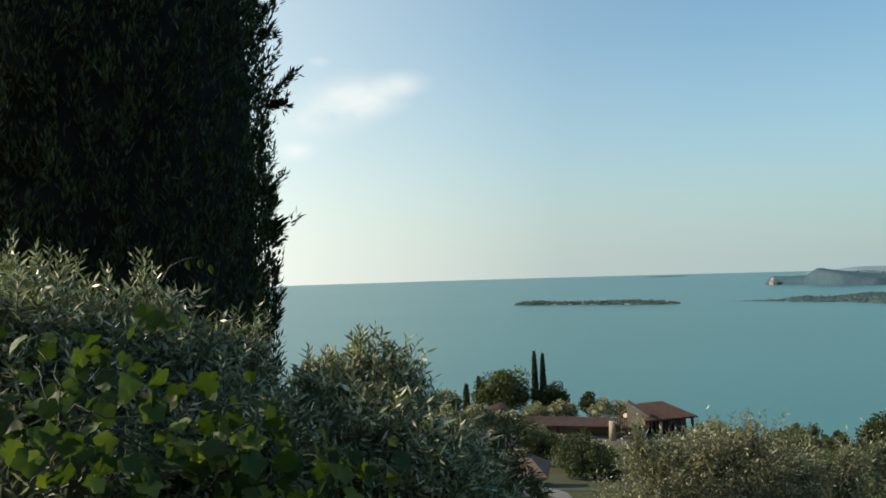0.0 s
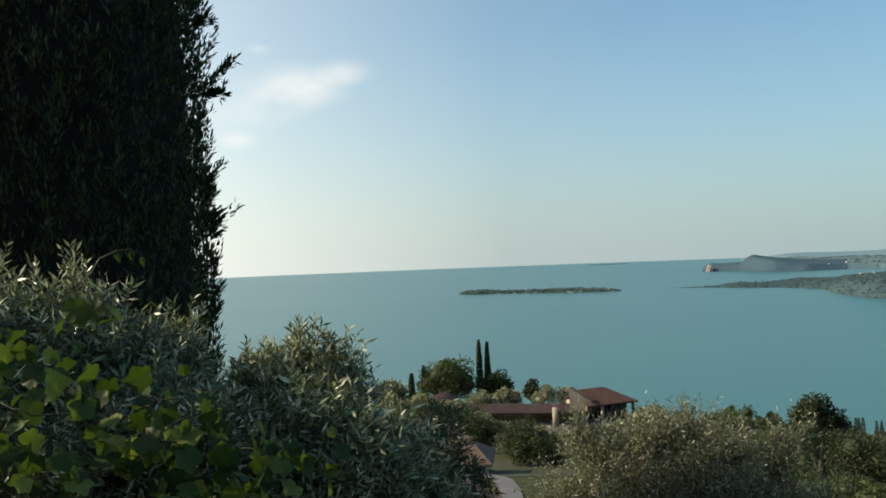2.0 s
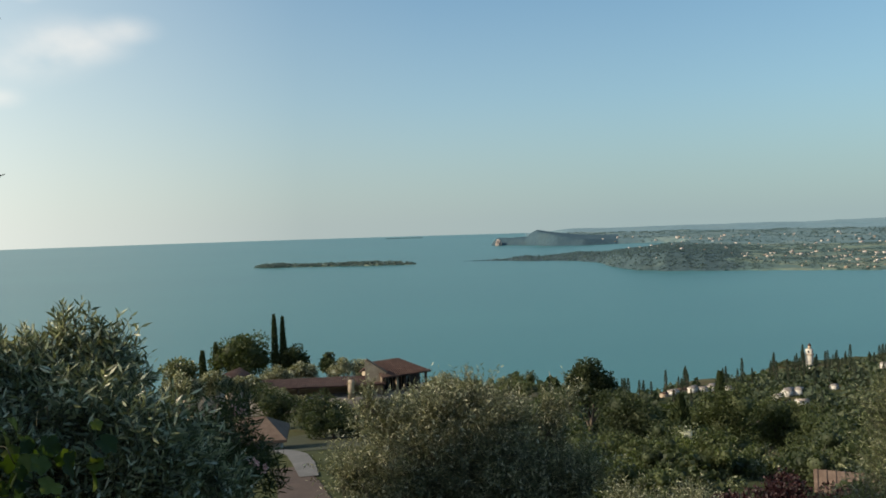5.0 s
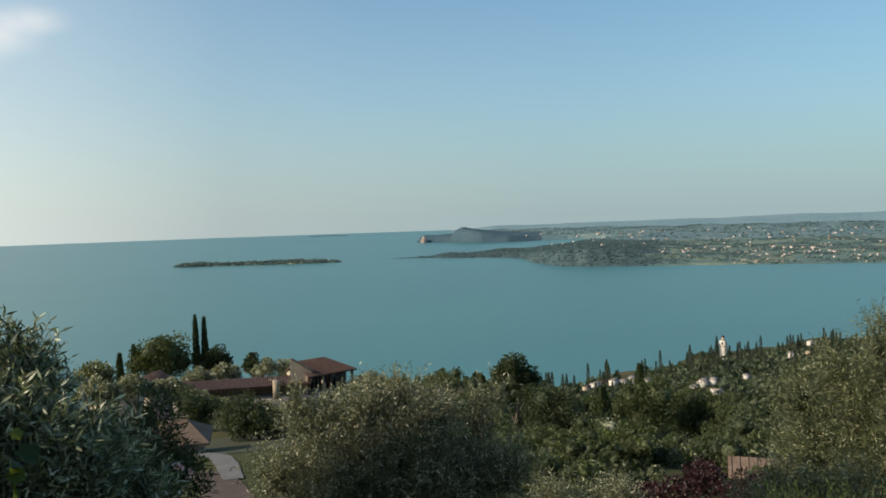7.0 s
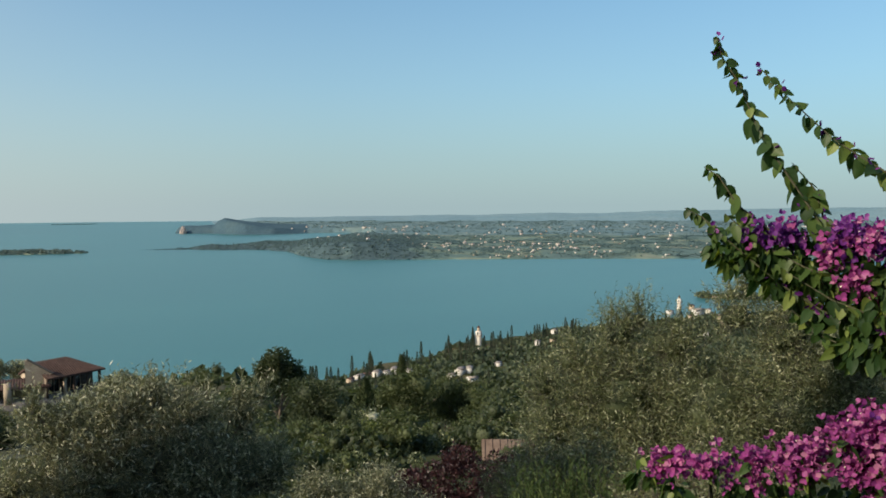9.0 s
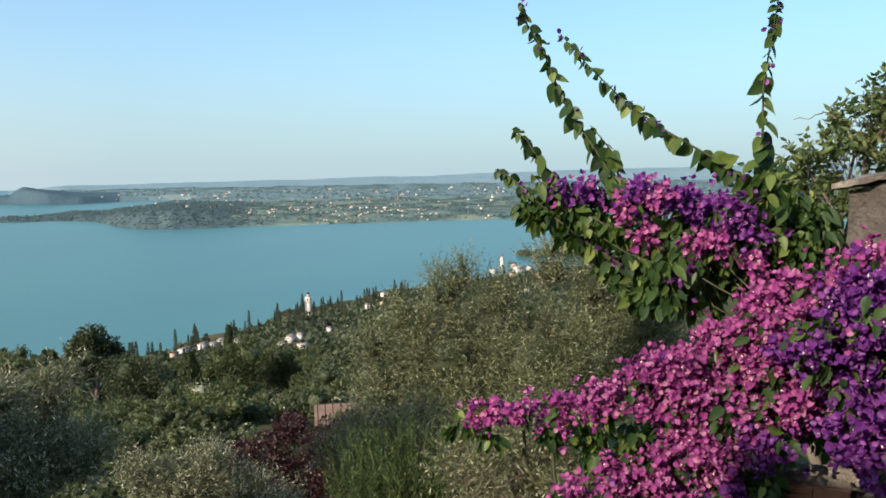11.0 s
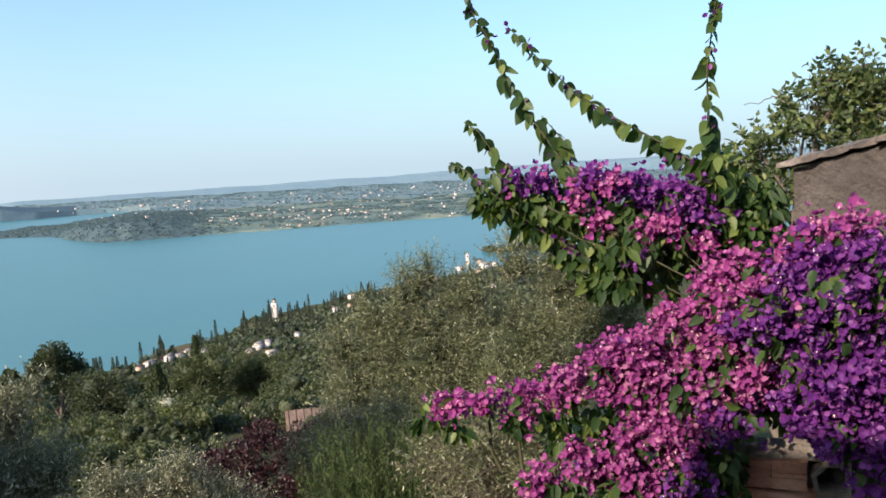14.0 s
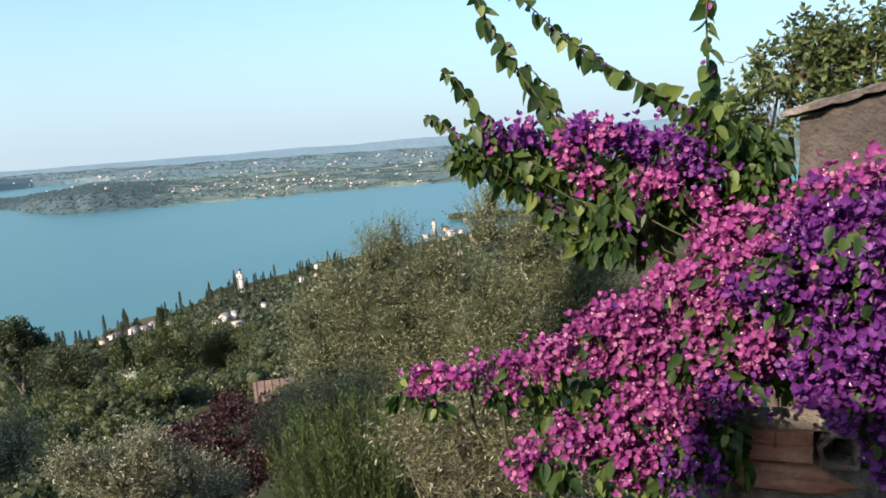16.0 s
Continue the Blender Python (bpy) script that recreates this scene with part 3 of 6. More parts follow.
def build_ground():
    az = np.concatenate([np.arange(-180, -45, 3.0), np.arange(-45, 100, 0.45), np.arange(100, 180, 3.0)])
    ds = np.concatenate([[0.001, 0.5], np.linspace(1.1, 12, 30), np.geomspace(13, 1120, 120)])
    tagged(new("ground", arr_mesh("ground", *polar_sheet(az, ds, land), M_GROUND, True)), "green and dry hillside falling to a lake", "ground", kind="structure")
    az = np.concatenate([np.arange(-180, 17, 3.0), np.arange(17, 80, 0.22), np.arange(80, 100, 0.8), np.arange(100, 180, 3.0)])
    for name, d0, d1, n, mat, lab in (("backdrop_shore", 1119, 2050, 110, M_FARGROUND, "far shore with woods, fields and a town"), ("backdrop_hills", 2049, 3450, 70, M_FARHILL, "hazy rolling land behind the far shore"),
                                      ("backdrop_ridge", 3449, 4930, 40, M_FARRIDGE, "far hills on the horizon, tinted pale blue for haze")):
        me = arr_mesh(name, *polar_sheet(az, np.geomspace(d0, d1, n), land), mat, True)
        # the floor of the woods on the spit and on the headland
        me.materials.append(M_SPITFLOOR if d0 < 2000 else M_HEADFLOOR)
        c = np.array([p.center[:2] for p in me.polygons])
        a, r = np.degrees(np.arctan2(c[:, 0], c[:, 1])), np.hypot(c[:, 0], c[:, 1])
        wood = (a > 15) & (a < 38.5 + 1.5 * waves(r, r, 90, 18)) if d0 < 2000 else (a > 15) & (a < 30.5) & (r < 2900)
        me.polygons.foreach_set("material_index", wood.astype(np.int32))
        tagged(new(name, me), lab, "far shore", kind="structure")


build_ground()


def build_water():
    ds = np.geomspace(250, 4940, 60)
    az = np.radians(np.arange(-180, 180, 2.0))
    A, D = np.meshgrid(az, ds, indexing="ij")
    v = np.stack([np.sin(A) * D, np.cos(A) * D, np.full(A.shape, WATER)], -1).reshape(-1, 3)
    na, nd = len(az), len(ds)
    i, j = np.meshgrid(np.arange(na), np.arange(nd - 1), indexing="ij")
    k = (i + 1) % na
    f = np.stack([i * nd + j, i * nd + j + 1, k * nd + j + 1, k * nd + j], -1).reshape(-1, 4)
    tagged(new("water", arr_mesh("water", v, f, M_WATER, True)), "calm turquoise lake water reaching a hazy horizon", "lake", kind="structure")


build_water()


# ---- trees ----
def crown_mesh(name, lobes, n, size, mat, rng, shape=CLUMP, inner=0.5, up=0.3, aspect=0.8, squash=0.85):
    o, u = on_lobes(lobes, n, rng, inner, squash)
    d = unit(u + np.array([0, 0, up]) + rng.normal(0, 0.5, (n, 3)))
    v, f = leaf_arrays(shape, o, d, unit(u + rng.normal(0, 0.7, (n, 3))), size * (0.6 + 0.8 * rng.random(n)), size * aspect * (0.7 + 0.6 * rng.random(n)))
    return arr_mesh(name, v, f, mat)


def trunk_mesh(name, lobes, base, r, mat, rng, limbs=6):
    """A tapered trunk that forks into limbs which end inside the lobes."""
    lb = np.asarray(lobes, float)
    base = np.asarray(base, float)
    top = lb[:, :3].mean(0)
    fork = base + (top - base) * 0.45
    arrs = [tube_arrays(bend(base - (0, 0, 0.3), fork, 0.03, rng), np.linspace(r * 1.25, r * 0.8, 7), 8)]
    order = np.argsort(-lb[:, 3])[:limbs]
    for k in order:
        end = lb[k, :3] + rng.normal(0, 0.25, 3) * lb[k, 3]
        arrs.append(tube_arrays(bend(fork - (fork - base) * 0.05, end, 0.05, rng), np.linspace(r * 0.6, r * 0.1, 7), 6))
    return arr_mesh(name, *join(*arrs), mat, True)


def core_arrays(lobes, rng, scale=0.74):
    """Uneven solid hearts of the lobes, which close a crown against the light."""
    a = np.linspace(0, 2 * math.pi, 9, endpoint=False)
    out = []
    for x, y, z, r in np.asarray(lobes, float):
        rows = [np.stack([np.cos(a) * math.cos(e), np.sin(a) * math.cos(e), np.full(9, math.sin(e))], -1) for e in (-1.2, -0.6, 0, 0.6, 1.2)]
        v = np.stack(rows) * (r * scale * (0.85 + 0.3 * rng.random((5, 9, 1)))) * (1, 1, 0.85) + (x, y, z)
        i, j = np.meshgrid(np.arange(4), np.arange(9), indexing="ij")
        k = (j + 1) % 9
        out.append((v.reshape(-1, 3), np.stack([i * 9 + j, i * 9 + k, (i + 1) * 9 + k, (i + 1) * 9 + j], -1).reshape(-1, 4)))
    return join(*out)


def broad_tree(name, lobes, mat, n, size, seed, label, category="tree", group="", shape=LEAFLET, trunk=0.18, inner=0.62, core=True):
    rng = np.random.default_rng(seed)
    lb = np.asarray(lobes, float)
    cx, cy = lb[:, 0].mean(), lb[:, 1].mean()
    base = np.array([cx, cy, float(land(cx, cy))])
    t = thing(name, base, label, category, group)
    rel = lb.copy()
    rel[:, :3] -= base
    part("trunk", trunk_mesh("trunk", rel, (0, 0, 0), trunk, M_BARK, rng), None, t)
    tufts = bumpy(rel, rng, 9, 0.5)
    part("crown", crown_mesh("crown", tufts, int(n * 1.6), size * 0.60, mat, rng, shape, inner, 0.25), None, t)
    if core:
        part("inner_foliage", arr_mesh("inner_foliage", *core_arrays(rel, rng, 0.56), mat), None, t)
    return t


def spire_tree(name, at, height, radius, mat, n, size, seed, label, group="", category="cypress tree"):
    """A narrow cypress: flame outline of upright sprays on a trunk."""
    rng = np.random.default_rng(seed)
    t = thing(name, at, label, category, group)
    h = rng.random(n) ** 0.85
    a = rng.random(n) * 2 * math.pi
    prof = radius * np.interp(h, (0, 0.08, 0.3, 0.7, 0.92, 1), (0.55, 0.9, 1, 0.66, 0.24, 0.03)) * (0.8 + 0.25 * rng.random(n))
    o = np.stack([np.cos(a) * prof, np.sin(a) * prof, h * height * 0.97], -1)
    u = np.stack([np.cos(a), np.sin(a), np.full(n, 2.2)], -1)
    v, f = leaf_arrays(LANCE, o, u + rng.normal(0, 0.25, (n, 3)), np.stack([np.cos(a), np.sin(a), 0 * a], -1) + rng.normal(0, 0.5, (n, 3)), size * (0.7 + 0.6 * rng.random(n)), size * 0.35)
    part("crown", arr_mesh("crown", v, f, mat), None, t)
    part("trunk", arr_mesh("trunk", *tube_arrays([(0, 0, -0.4), (0, 0, height * 0.5), (0, 0, height * 0.93)], (radius * 0.22, radius * 0.16, 0.02), 6), M_BARK), None, t)
    return t


# ---- far shore and island ----
def woods(name, pts, size, mat, seed, label, tall=1.0, per=12, flat=0.0):
    """A wood too far to count: rounded crowns of leaf-masses on the ground."""
    rng = np.random.default_rng(seed)
    pts = np.asarray(pts, float)
    n = len(pts)
    u = unit(rng.normal(0, 1, (n, per, 3)))
    u[..., 2] = np.abs(u[..., 2]) * 1.1 - 0.15
    s = size * (0.55 + 0.8 * rng.random(n))
    high = tall * (0.7 + 0.7 * rng.random(n) ** 2)
    o = pts[:, None] + u * s[:, None, None] * np.stack([0.5 + 0 * high, 0.5 + 0 * high, 0.75 * high], -1)[:, None]
    leaf = np.repeat(s, per) * 1.9 / math.sqrt(per)
    way, face = u + rng.normal(0, 0.5, u.shape), u + rng.normal(0, 0.4, u.shape)
    way[..., 2] *= 1 - flat
    face[..., 2] += 2.0 * flat
    v, f = leaf_arrays(LEAFLET if per > 20 else CLUMP, o.reshape(-1, 3), way.reshape(-1, 3), face.reshape(-1, 3), leaf, leaf)
    return tagged(new(name, arr_mesh(name, v, f, mat)), label, "woods", kind="stuff")


def far_points(n, az0, az1, d0, d1, seed, test):
    rng = np.random.default_rng(seed)
    az, d = np.radians(az0 + (az1 - az0) * rng.random(n)), np.sqrt(d0 ** 2 + (d1 ** 2 - d0 ** 2) * rng.random(n))
    x, y = np.sin(az) * d, np.cos(az) * d
    z = land(x, y)
    ok = test(x, y, z, d, np.degrees(az), rng)
    return np.stack([x, y, z], -1)[ok]


def build_far():
    def shore(x, y, z, d, az, rng):
        lone = waves(x, y, 130, 21) + rng.normal(0, 0.2, len(x)) > -0.05
        return (z > WATER + 0.5) & (lone | ((az < 38.5) & (waves(x, y, 160, 21) > -0.75)))
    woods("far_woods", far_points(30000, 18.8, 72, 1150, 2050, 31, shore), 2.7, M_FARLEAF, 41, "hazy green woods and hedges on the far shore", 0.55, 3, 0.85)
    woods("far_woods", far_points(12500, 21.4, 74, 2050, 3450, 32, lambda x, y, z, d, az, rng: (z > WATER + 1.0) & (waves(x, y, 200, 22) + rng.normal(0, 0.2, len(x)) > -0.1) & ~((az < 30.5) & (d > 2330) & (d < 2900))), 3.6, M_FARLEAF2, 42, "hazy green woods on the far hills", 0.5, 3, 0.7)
    # a pale cliff at the end of the far headland
    bm = bmesh.new()
    bmesh.ops.create_icosphere(bm, subdivisions=5, radius=1)
    for v in bm.verts:
        gully = noise.noise(Vector((v.co.x * 5, v.co.y * 5, v.co.z * 0.8)))
        n = 0.2 * noise.noise(v.co * 2.2) + 0.16 * gully + 0.06 * noise.noise(v.co * 9)
        v.co = Vector((v.co.x * 11, v.co.y * 10, v.co.z * 20)) * (1 + n)
    c = tagged(new("cliff", bpy.data.meshes.new("cliff")), "pale bare rock cliff at the end of a headland", "cliff", kind="structure")
    bm.to_mesh(c.data)
    bm.free()
    c.data.materials.append(M_ROCK)
    c.location = (math.sin(radians(21.95)) * 2590, math.cos(radians(21.95)) * 2590, WATER)


build_far()


def build_island():
    """A long low wooded island out on the lake."""
    a, b = np.array([134.0, 1640.0]), np.array([428.0, 1500.0])
    n, m = 120, 13
    t = np.linspace(0, 1, n)
    prof = np.interp(t, (0, 0.03, 0.12, 0.25, 0.45, 0.6, 0.72, 0.85, 0.95, 1), (0.1, 0.6, 1.0, 0.6, 0.5, 0.75, 1.0, 0.6, 0.35, 0.05))
    side = unit(np.array([-(b - a)[1], (b - a)[0]]))
    q = np.linspace(-1, 1, m)
    T, Q = np.meshgrid(t, q, indexing="ij")
    P = np.repeat(prof[:, None], m, 1)
    x = a[0] + (b - a)[0] * T + side[0] * Q * 26 * P ** 0.6
    y = a[1] + (b - a)[1] * T + side[1] * Q * 26 * P ** 0.6
    z = WATER - 1 + (1.0 + 4.5 * P) * np.sqrt(np.maximum(1 - Q ** 2, 0))
    v = np.stack([x, y, z], -1)
    i, j = np.meshgrid(np.arange(n - 1), np.arange(m - 1), indexing="ij")
    f = np.stack([i * m + j, (i + 1) * m + j, (i + 1) * m + j + 1, i * m + j + 1], -1).reshape(-1, 4)
    isl = thing("island", (0, 0, 0), "long low wooded island lying on the lake", "island", kind="structure")
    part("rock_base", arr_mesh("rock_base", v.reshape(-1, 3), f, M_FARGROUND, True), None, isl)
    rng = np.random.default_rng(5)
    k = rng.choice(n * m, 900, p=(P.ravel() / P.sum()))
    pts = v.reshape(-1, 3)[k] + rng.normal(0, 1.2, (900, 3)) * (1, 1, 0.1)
    w = woods("woods", pts, 4.4, M_ISLAND, 6, "trees covering the island, tinted bluish for haze", 0.9)
    w.parent = isl
    del w["category"]
    # a faint low island near the horizon
    rng = np.random.default_rng(9)
    c, e = np.array((1120.3, 4151.5, -75.6)[:2]), np.array([95.0, -28.0])
    pts = np.concatenate([c + e * rng.uniform(-1, 1, (160, 1)) + rng.normal(0, 5, (160, 2)), np.full((160, 1), WATER)], 1)
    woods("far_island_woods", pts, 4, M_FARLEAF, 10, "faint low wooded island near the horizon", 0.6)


build_island()


# ---- hillside down to the shore ----
SHORE_HOUSES = (("c", 193.2, 293.6, -75.6, 20, 0.50), ("a", 199.3, 295.7, -75.7, 25, 0.55), ("c", 205.1, 297.4, -75.6, -20, 0.50), ("b", 209.5, 296.2, -75.6, 35, 0.40), ("a", 214.8, 296.1, -75.7, 10, 0.50), ("b", 220.0, 296.7, -75.8, 40, 0.42),
                ("c", 215.0, 285.3, -75.2, 15, 0.50), ("a", 223.8, 290.7, -75.6, 30, 0.55), ("a", 227.6, 264.3, -74.1, 20, 0.55), ("b", 237.0, 268.9, -74.3, 25, 0.48), ("b", 242.1, 268.6, -74.1, 40, 0.42), ("c", 223.7, 256.3, -73.7, 5, 0.55),
                ("a", 228.7, 251.9, -73.4, -15, 0.50), ("a", 263.9, 271.9, -74.4, 30, 0.45), ("b", 371.7, 332.4, -77.6, 25, 0.42), ("c", 345.2, 309.8, -76.7, 10, 0.50), ("b", 330.6, 308.5, -76.9, 40, 0.40), ("b", 309.8, 264.3, -75.6, 20, 0.42),
                ("c", 455.0, 326.1, -78.0, 20, 0.70), ("b", 519.4, 323.3, -78.4, -15, 0.70), ("a", 534.3, 324.1, -78.4, 25, 0.70), ("a", 425.9, 259.9, -76.3, 35, 0.55), ("c", 496.5, 315.1, -78.2, 0, 0.70), ("b", 506.9, 253.1, -76.8, 20, 0.70),
                ("c", 615.2, 367.5, -77.6, 20, 0.70), ("d", 483.7, 282.3, -78.0, 20, 0.75), ("d", 488.8, 273.3, -78.0, 35, 0.70), ("a", 505.0, 338.0, -78.2, 10, 0.70), ("c", 545.0, 345.0, -78.2, 30, 0.80))


def clearing(x, y):
    """True where trees would stand in front of a shore house."""
    d, az = np.hypot(x, y), np.degrees(np.arctan2(x, y))
    hit = np.zeros(np.shape(x), bool)
    for _, hx, hy, hz, _, _ in SHORE_HOUSES:
        hd, ha = math.hypot(hx, hy), math.degrees(math.atan2(hx, hy))
        hit |= (np.abs(az - ha) < 0.45) & (d > hd - 26) & (d < hd + 3)
    return hit


def too_tall(x, y, top):
    """True where a tree would rise into the open view of the shore."""
    d, az = np.hypot(x, y), np.degrees(np.arctan2(x, y))
    lim = np.interp(az, (20, 26, 28, 30.9, 32.6, 33.4, 34.5, 37.6, 41, 42.3, 44.7, 49, 53), (-9.5, -12, -11.4, -12.2, -13.2, -13.5, -12.7, -12.5, -12.8, -12.8, -12.4, -11.2, -9))
    return np.degrees(np.arctan2(top - 2.4, d)) > lim


def hillside():
    def slope(x, y, z, d, az, rng):
        return (z > WATER + 0.5) & ~clearing(x, y) & ((d > 325) | ~too_tall(x, y, z + 3.4)) & (waves(x, y, 70, 51) + rng.normal(0, 0.3, len(x)) > -0.35)
    woods("hillside_woods", far_points(3600, 22, 64, 150, 330, 61, slope), 3.6, M_DARKLEAF, 62, "dense mixed green woods on the hillside", 1.0, 16)
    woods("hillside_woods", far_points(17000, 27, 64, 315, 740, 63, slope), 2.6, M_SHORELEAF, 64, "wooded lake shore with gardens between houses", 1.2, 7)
    woods("hillside_woods", far_points(1300, -35, 24, 140, 320, 65, slope), 3.6, M_MIDLEAF, 66, "green woods on the slope below the garden", 0.8, 20)
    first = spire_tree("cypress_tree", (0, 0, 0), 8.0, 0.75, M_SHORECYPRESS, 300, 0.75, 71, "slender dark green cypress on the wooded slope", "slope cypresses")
    rng = np.random.default_rng(72)
    pts = far_points(700, 28, 60, 300, 640, 73, lambda x, y, z, d, az, r: (z > WATER + 1) & ~clearing(x, y) & (waves(x, y, 120, 52) > -0.25))[:260]
    edge = far_points(900, 29, 58, 330, 620, 74, lambda x, y, z, d, az, r: ~clearing(x, y) & (d > 0.86 * np.interp(az, SHORE_AZ, SHORE_D)) & (z > WATER + 0.6))[:90]
    pts = np.concatenate([pts, edge])
    for k, p in enumerate(pts):
        s = 0.65 + 0.6 * rng.random()
        m = pose(p[0], p[1], p[2] - 0.3, 0, 0, 360 * rng.random()) @ Matrix.Diagonal((s * 0.85, s * 0.85, s * (0.85 + 0.4 * rng.random()), 1))
        if k == 0:
            first.matrix_basis = m
        else:
            c = copy_thing(first, m)
            c.matrix_basis = m


hillside()


def box_arrays(x0, x1, y0, y1, z0, z1):
    v = np.array([(x, y, z) for x in (x0, x1) for y in (y0, y1) for z in (z0, z1)], float)
    return v, np.array([(0, 1, 3, 2), (4, 6, 7, 5), (0, 4, 5, 1), (2, 3, 7, 6), (0, 2, 6, 4), (1, 5, 7, 3)])


def gable_arrays(x0, x1, y0, y1, z, rise, over=0.4, thick=0.18):
    """A pitched roof slab, ridge along x."""
    x0, x1, y0, y1 = x0 - over, x1 + over, y0 - over, y1 + over
    ym = (y0 + y1) / 2
    zl = z - 2 * over * rise / (y1 - y0)
    prof = [(y0, zl), (ym, z + rise), (y1, zl), (y1, zl + thick), (ym, z + rise + thick), (y0, zl + thick)]
    v = np.array([(x, y, zz) for x in (x0, x1) for y, zz in prof])
    f = [(0, 1, 7, 6), (1, 2, 8, 7), (2, 3, 9, 8), (3, 4, 10, 9), (4, 5, 11, 10), (5, 0, 6, 11), (0, 5, 4, 1), (1, 4, 3, 2), (6, 7, 10, 11), (7, 8, 9, 10)]
    return v, np.array(f)


def village_house(w, d, h, label, group, wall=None, windows=True, roof=None):
    t = thing("house", (0, 0, 0), label, "house", group)
    part("wall", arr_mesh("wall", *join(box_arrays(-w / 2, w / 2, -d / 2, d / 2, -3, h), (np.array([(-w / 2, -d / 2, h), (-w / 2, d / 2, h), (-w / 2, 0, h + d * 0.2), (-w / 2 + 0.01, 0, h)]), np.array([(0, 1, 2, 3)]))), wall or M_WHITE), None, t)
    part("roof", arr_mesh("roof", *gable_arrays(-w / 2, w / 2, -d / 2, d / 2, h, d * (0.12 if roof else 0.22)), roof or M_TILE), None, t)
    if not windows:
        return t
    n = max(2, int(w / 3))
    win = arr_mesh("window", *box_arrays(-0.5, 0.5, -0.06, 0.06, 0, 1.3), M_GLASSDARK)
    for k in range(n):
        for z in ([1.0] if h < 4.5 else [1.0, 3.9]):
            for yy in (-d / 2, d / 2):
                o = new("window", win)
                o.parent, o.location = t, (-w / 2 + w * (k + 0.5) / n, yy, z)
    return t


def build_far_town():
    rng = np.random.default_rng(81)
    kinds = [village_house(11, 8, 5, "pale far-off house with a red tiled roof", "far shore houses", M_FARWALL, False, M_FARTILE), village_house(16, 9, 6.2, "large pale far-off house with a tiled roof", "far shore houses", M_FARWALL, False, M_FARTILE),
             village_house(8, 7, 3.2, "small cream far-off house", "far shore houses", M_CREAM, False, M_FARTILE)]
    used = [False] * 3
    def town(x, y, z, d, az, r):
        thick = np.exp(-((az - 46.5) / 6) ** 2) * 1.2 * np.exp(-((d - 1420) / 260) ** 2) + 0.55 * np.exp(-((az - 49) / 8) ** 2) * (d < 1300) + 0.10
        return (z > WATER + 1.2) & (thick * (0.55 + 0.9 * (waves(x, y, 110, 27) > 0)) > r.random(len(x)))
    pts = list(far_points(1500, 31, 66, 1205, 2700, 82, town)[:270])
    pts += list(far_points(80, 26.5, 38, 2390, 2800, 83, lambda x, y, z, d, az, r: (z > WATER + 1.2) & (z < WATER + 16))[:40])
    for p in pts:
        k = int(rng.choice(3, p=(0.5, 0.2, 0.3)))
        s = (0.20 + 0.32 * rng.random() ** 1.8) * (1 + 0.4 * (math.hypot(p[0], p[1]) > 1800))
        m = pose(p[0], p[1], p[2] + 0.5, 0, 0, rng.choice([-40, -25, 50, 10]) + rng.normal(0, 12)) @ Matrix.Diagonal((s, s, s, 1))
        if not used[k]:
            used[k] = True
            kinds[k].matrix_basis = m
        else:
            copy_thing(kinds[k], m).matrix_basis = m


build_far_town()


def shore_villas():
    """Pale houses among the trees of the near shore."""
    kinds = {"a": village_house(9, 6, 3.4, "white house among trees above the lake shore", "shore houses", None, True, M_PALETILE), "b": village_house(14, 7, 5.6, "large white house among shore trees", "shore houses", None, True, M_PALETILE),
             "c": village_house(7, 5, 3.0, "small cream house among trees", "shore houses", M_CREAM)}
    kinds["d"] = village_house(9, 8, 9.0, "tall cream apartment house by the shore", "shore houses", M_CREAM, True, M_PALETILE)
    used = set()
    for k, x, y, z, turn, size in SHORE_HOUSES:
        m = pose(x, y, z + 0.1, 0, 0, turn) @ Matrix.Diagonal((size, size, size, 1))
        if k not in used:
            used.add(k)
            kinds[k].matrix_basis = m
        else:
            copy_thing(kinds[k], m).matrix_basis = m


shore_villas()


def villa_tower(at, h, w, label):
    t = thing("tower", at, label, "tower")
    a = w / 2
    part("shaft", arr_mesh("shaft", *box_arrays(-a, a, -a, a, -14, h), M_TOWER), None, t)
    part("cornice", arr_mesh("cornice", *box_arrays(-a * 1.25, a * 1.25, -a * 1.25, a * 1.25, h * 0.55, h * 0.62), M_CREAM), None, t)
    b = a * 0.42
    part("lantern", arr_mesh("lantern", *box_arrays(-b, b, -b, b, h, h + w * 0.6), M_CREAM), None, t)
    v = np.array([(-b * 1.3, -b * 1.3, 0), (b * 1.3, -b * 1.3, 0), (b * 1.3, b * 1.3, 0), (-b * 1.3, b * 1.3, 0), (0, 0, w * 0.5)]) + (0, 0, h + w * 0.6)
    part("cap", arr_mesh("cap", v, np.array([(0, 1, 4), (1, 2, 4), (2, 3, 4), (3, 0, 4), (0, 2, 1), (0, 3, 2)]), M_TILE), None, t)
    for s in (-1, 1):
        for ax in (0, 1):
            c = (s * a, 0) if ax == 0 else (0, s * a)
            r = (0.05, w * 0.14) if ax == 0 else (w * 0.14, 0.05)
            part("window", arr_mesh("window", *box_arrays(c[0] - r[0], c[0] + r[0], c[1] - r[1], c[1] + r[1], h * 0.68, h * 0.9), M_GLASSDARK), None, t)
    return t


villa_tower((298.4, 323.3, -73.5), 6.4, 2.9, "tall white villa tower with a small lantern top").rotation_euler[2] = 0.5
villa_tower((535.7, 350.1, -77.2), 7.0, 2.6, "slim white bell tower by the shore").rotation_euler[2] = 0.3


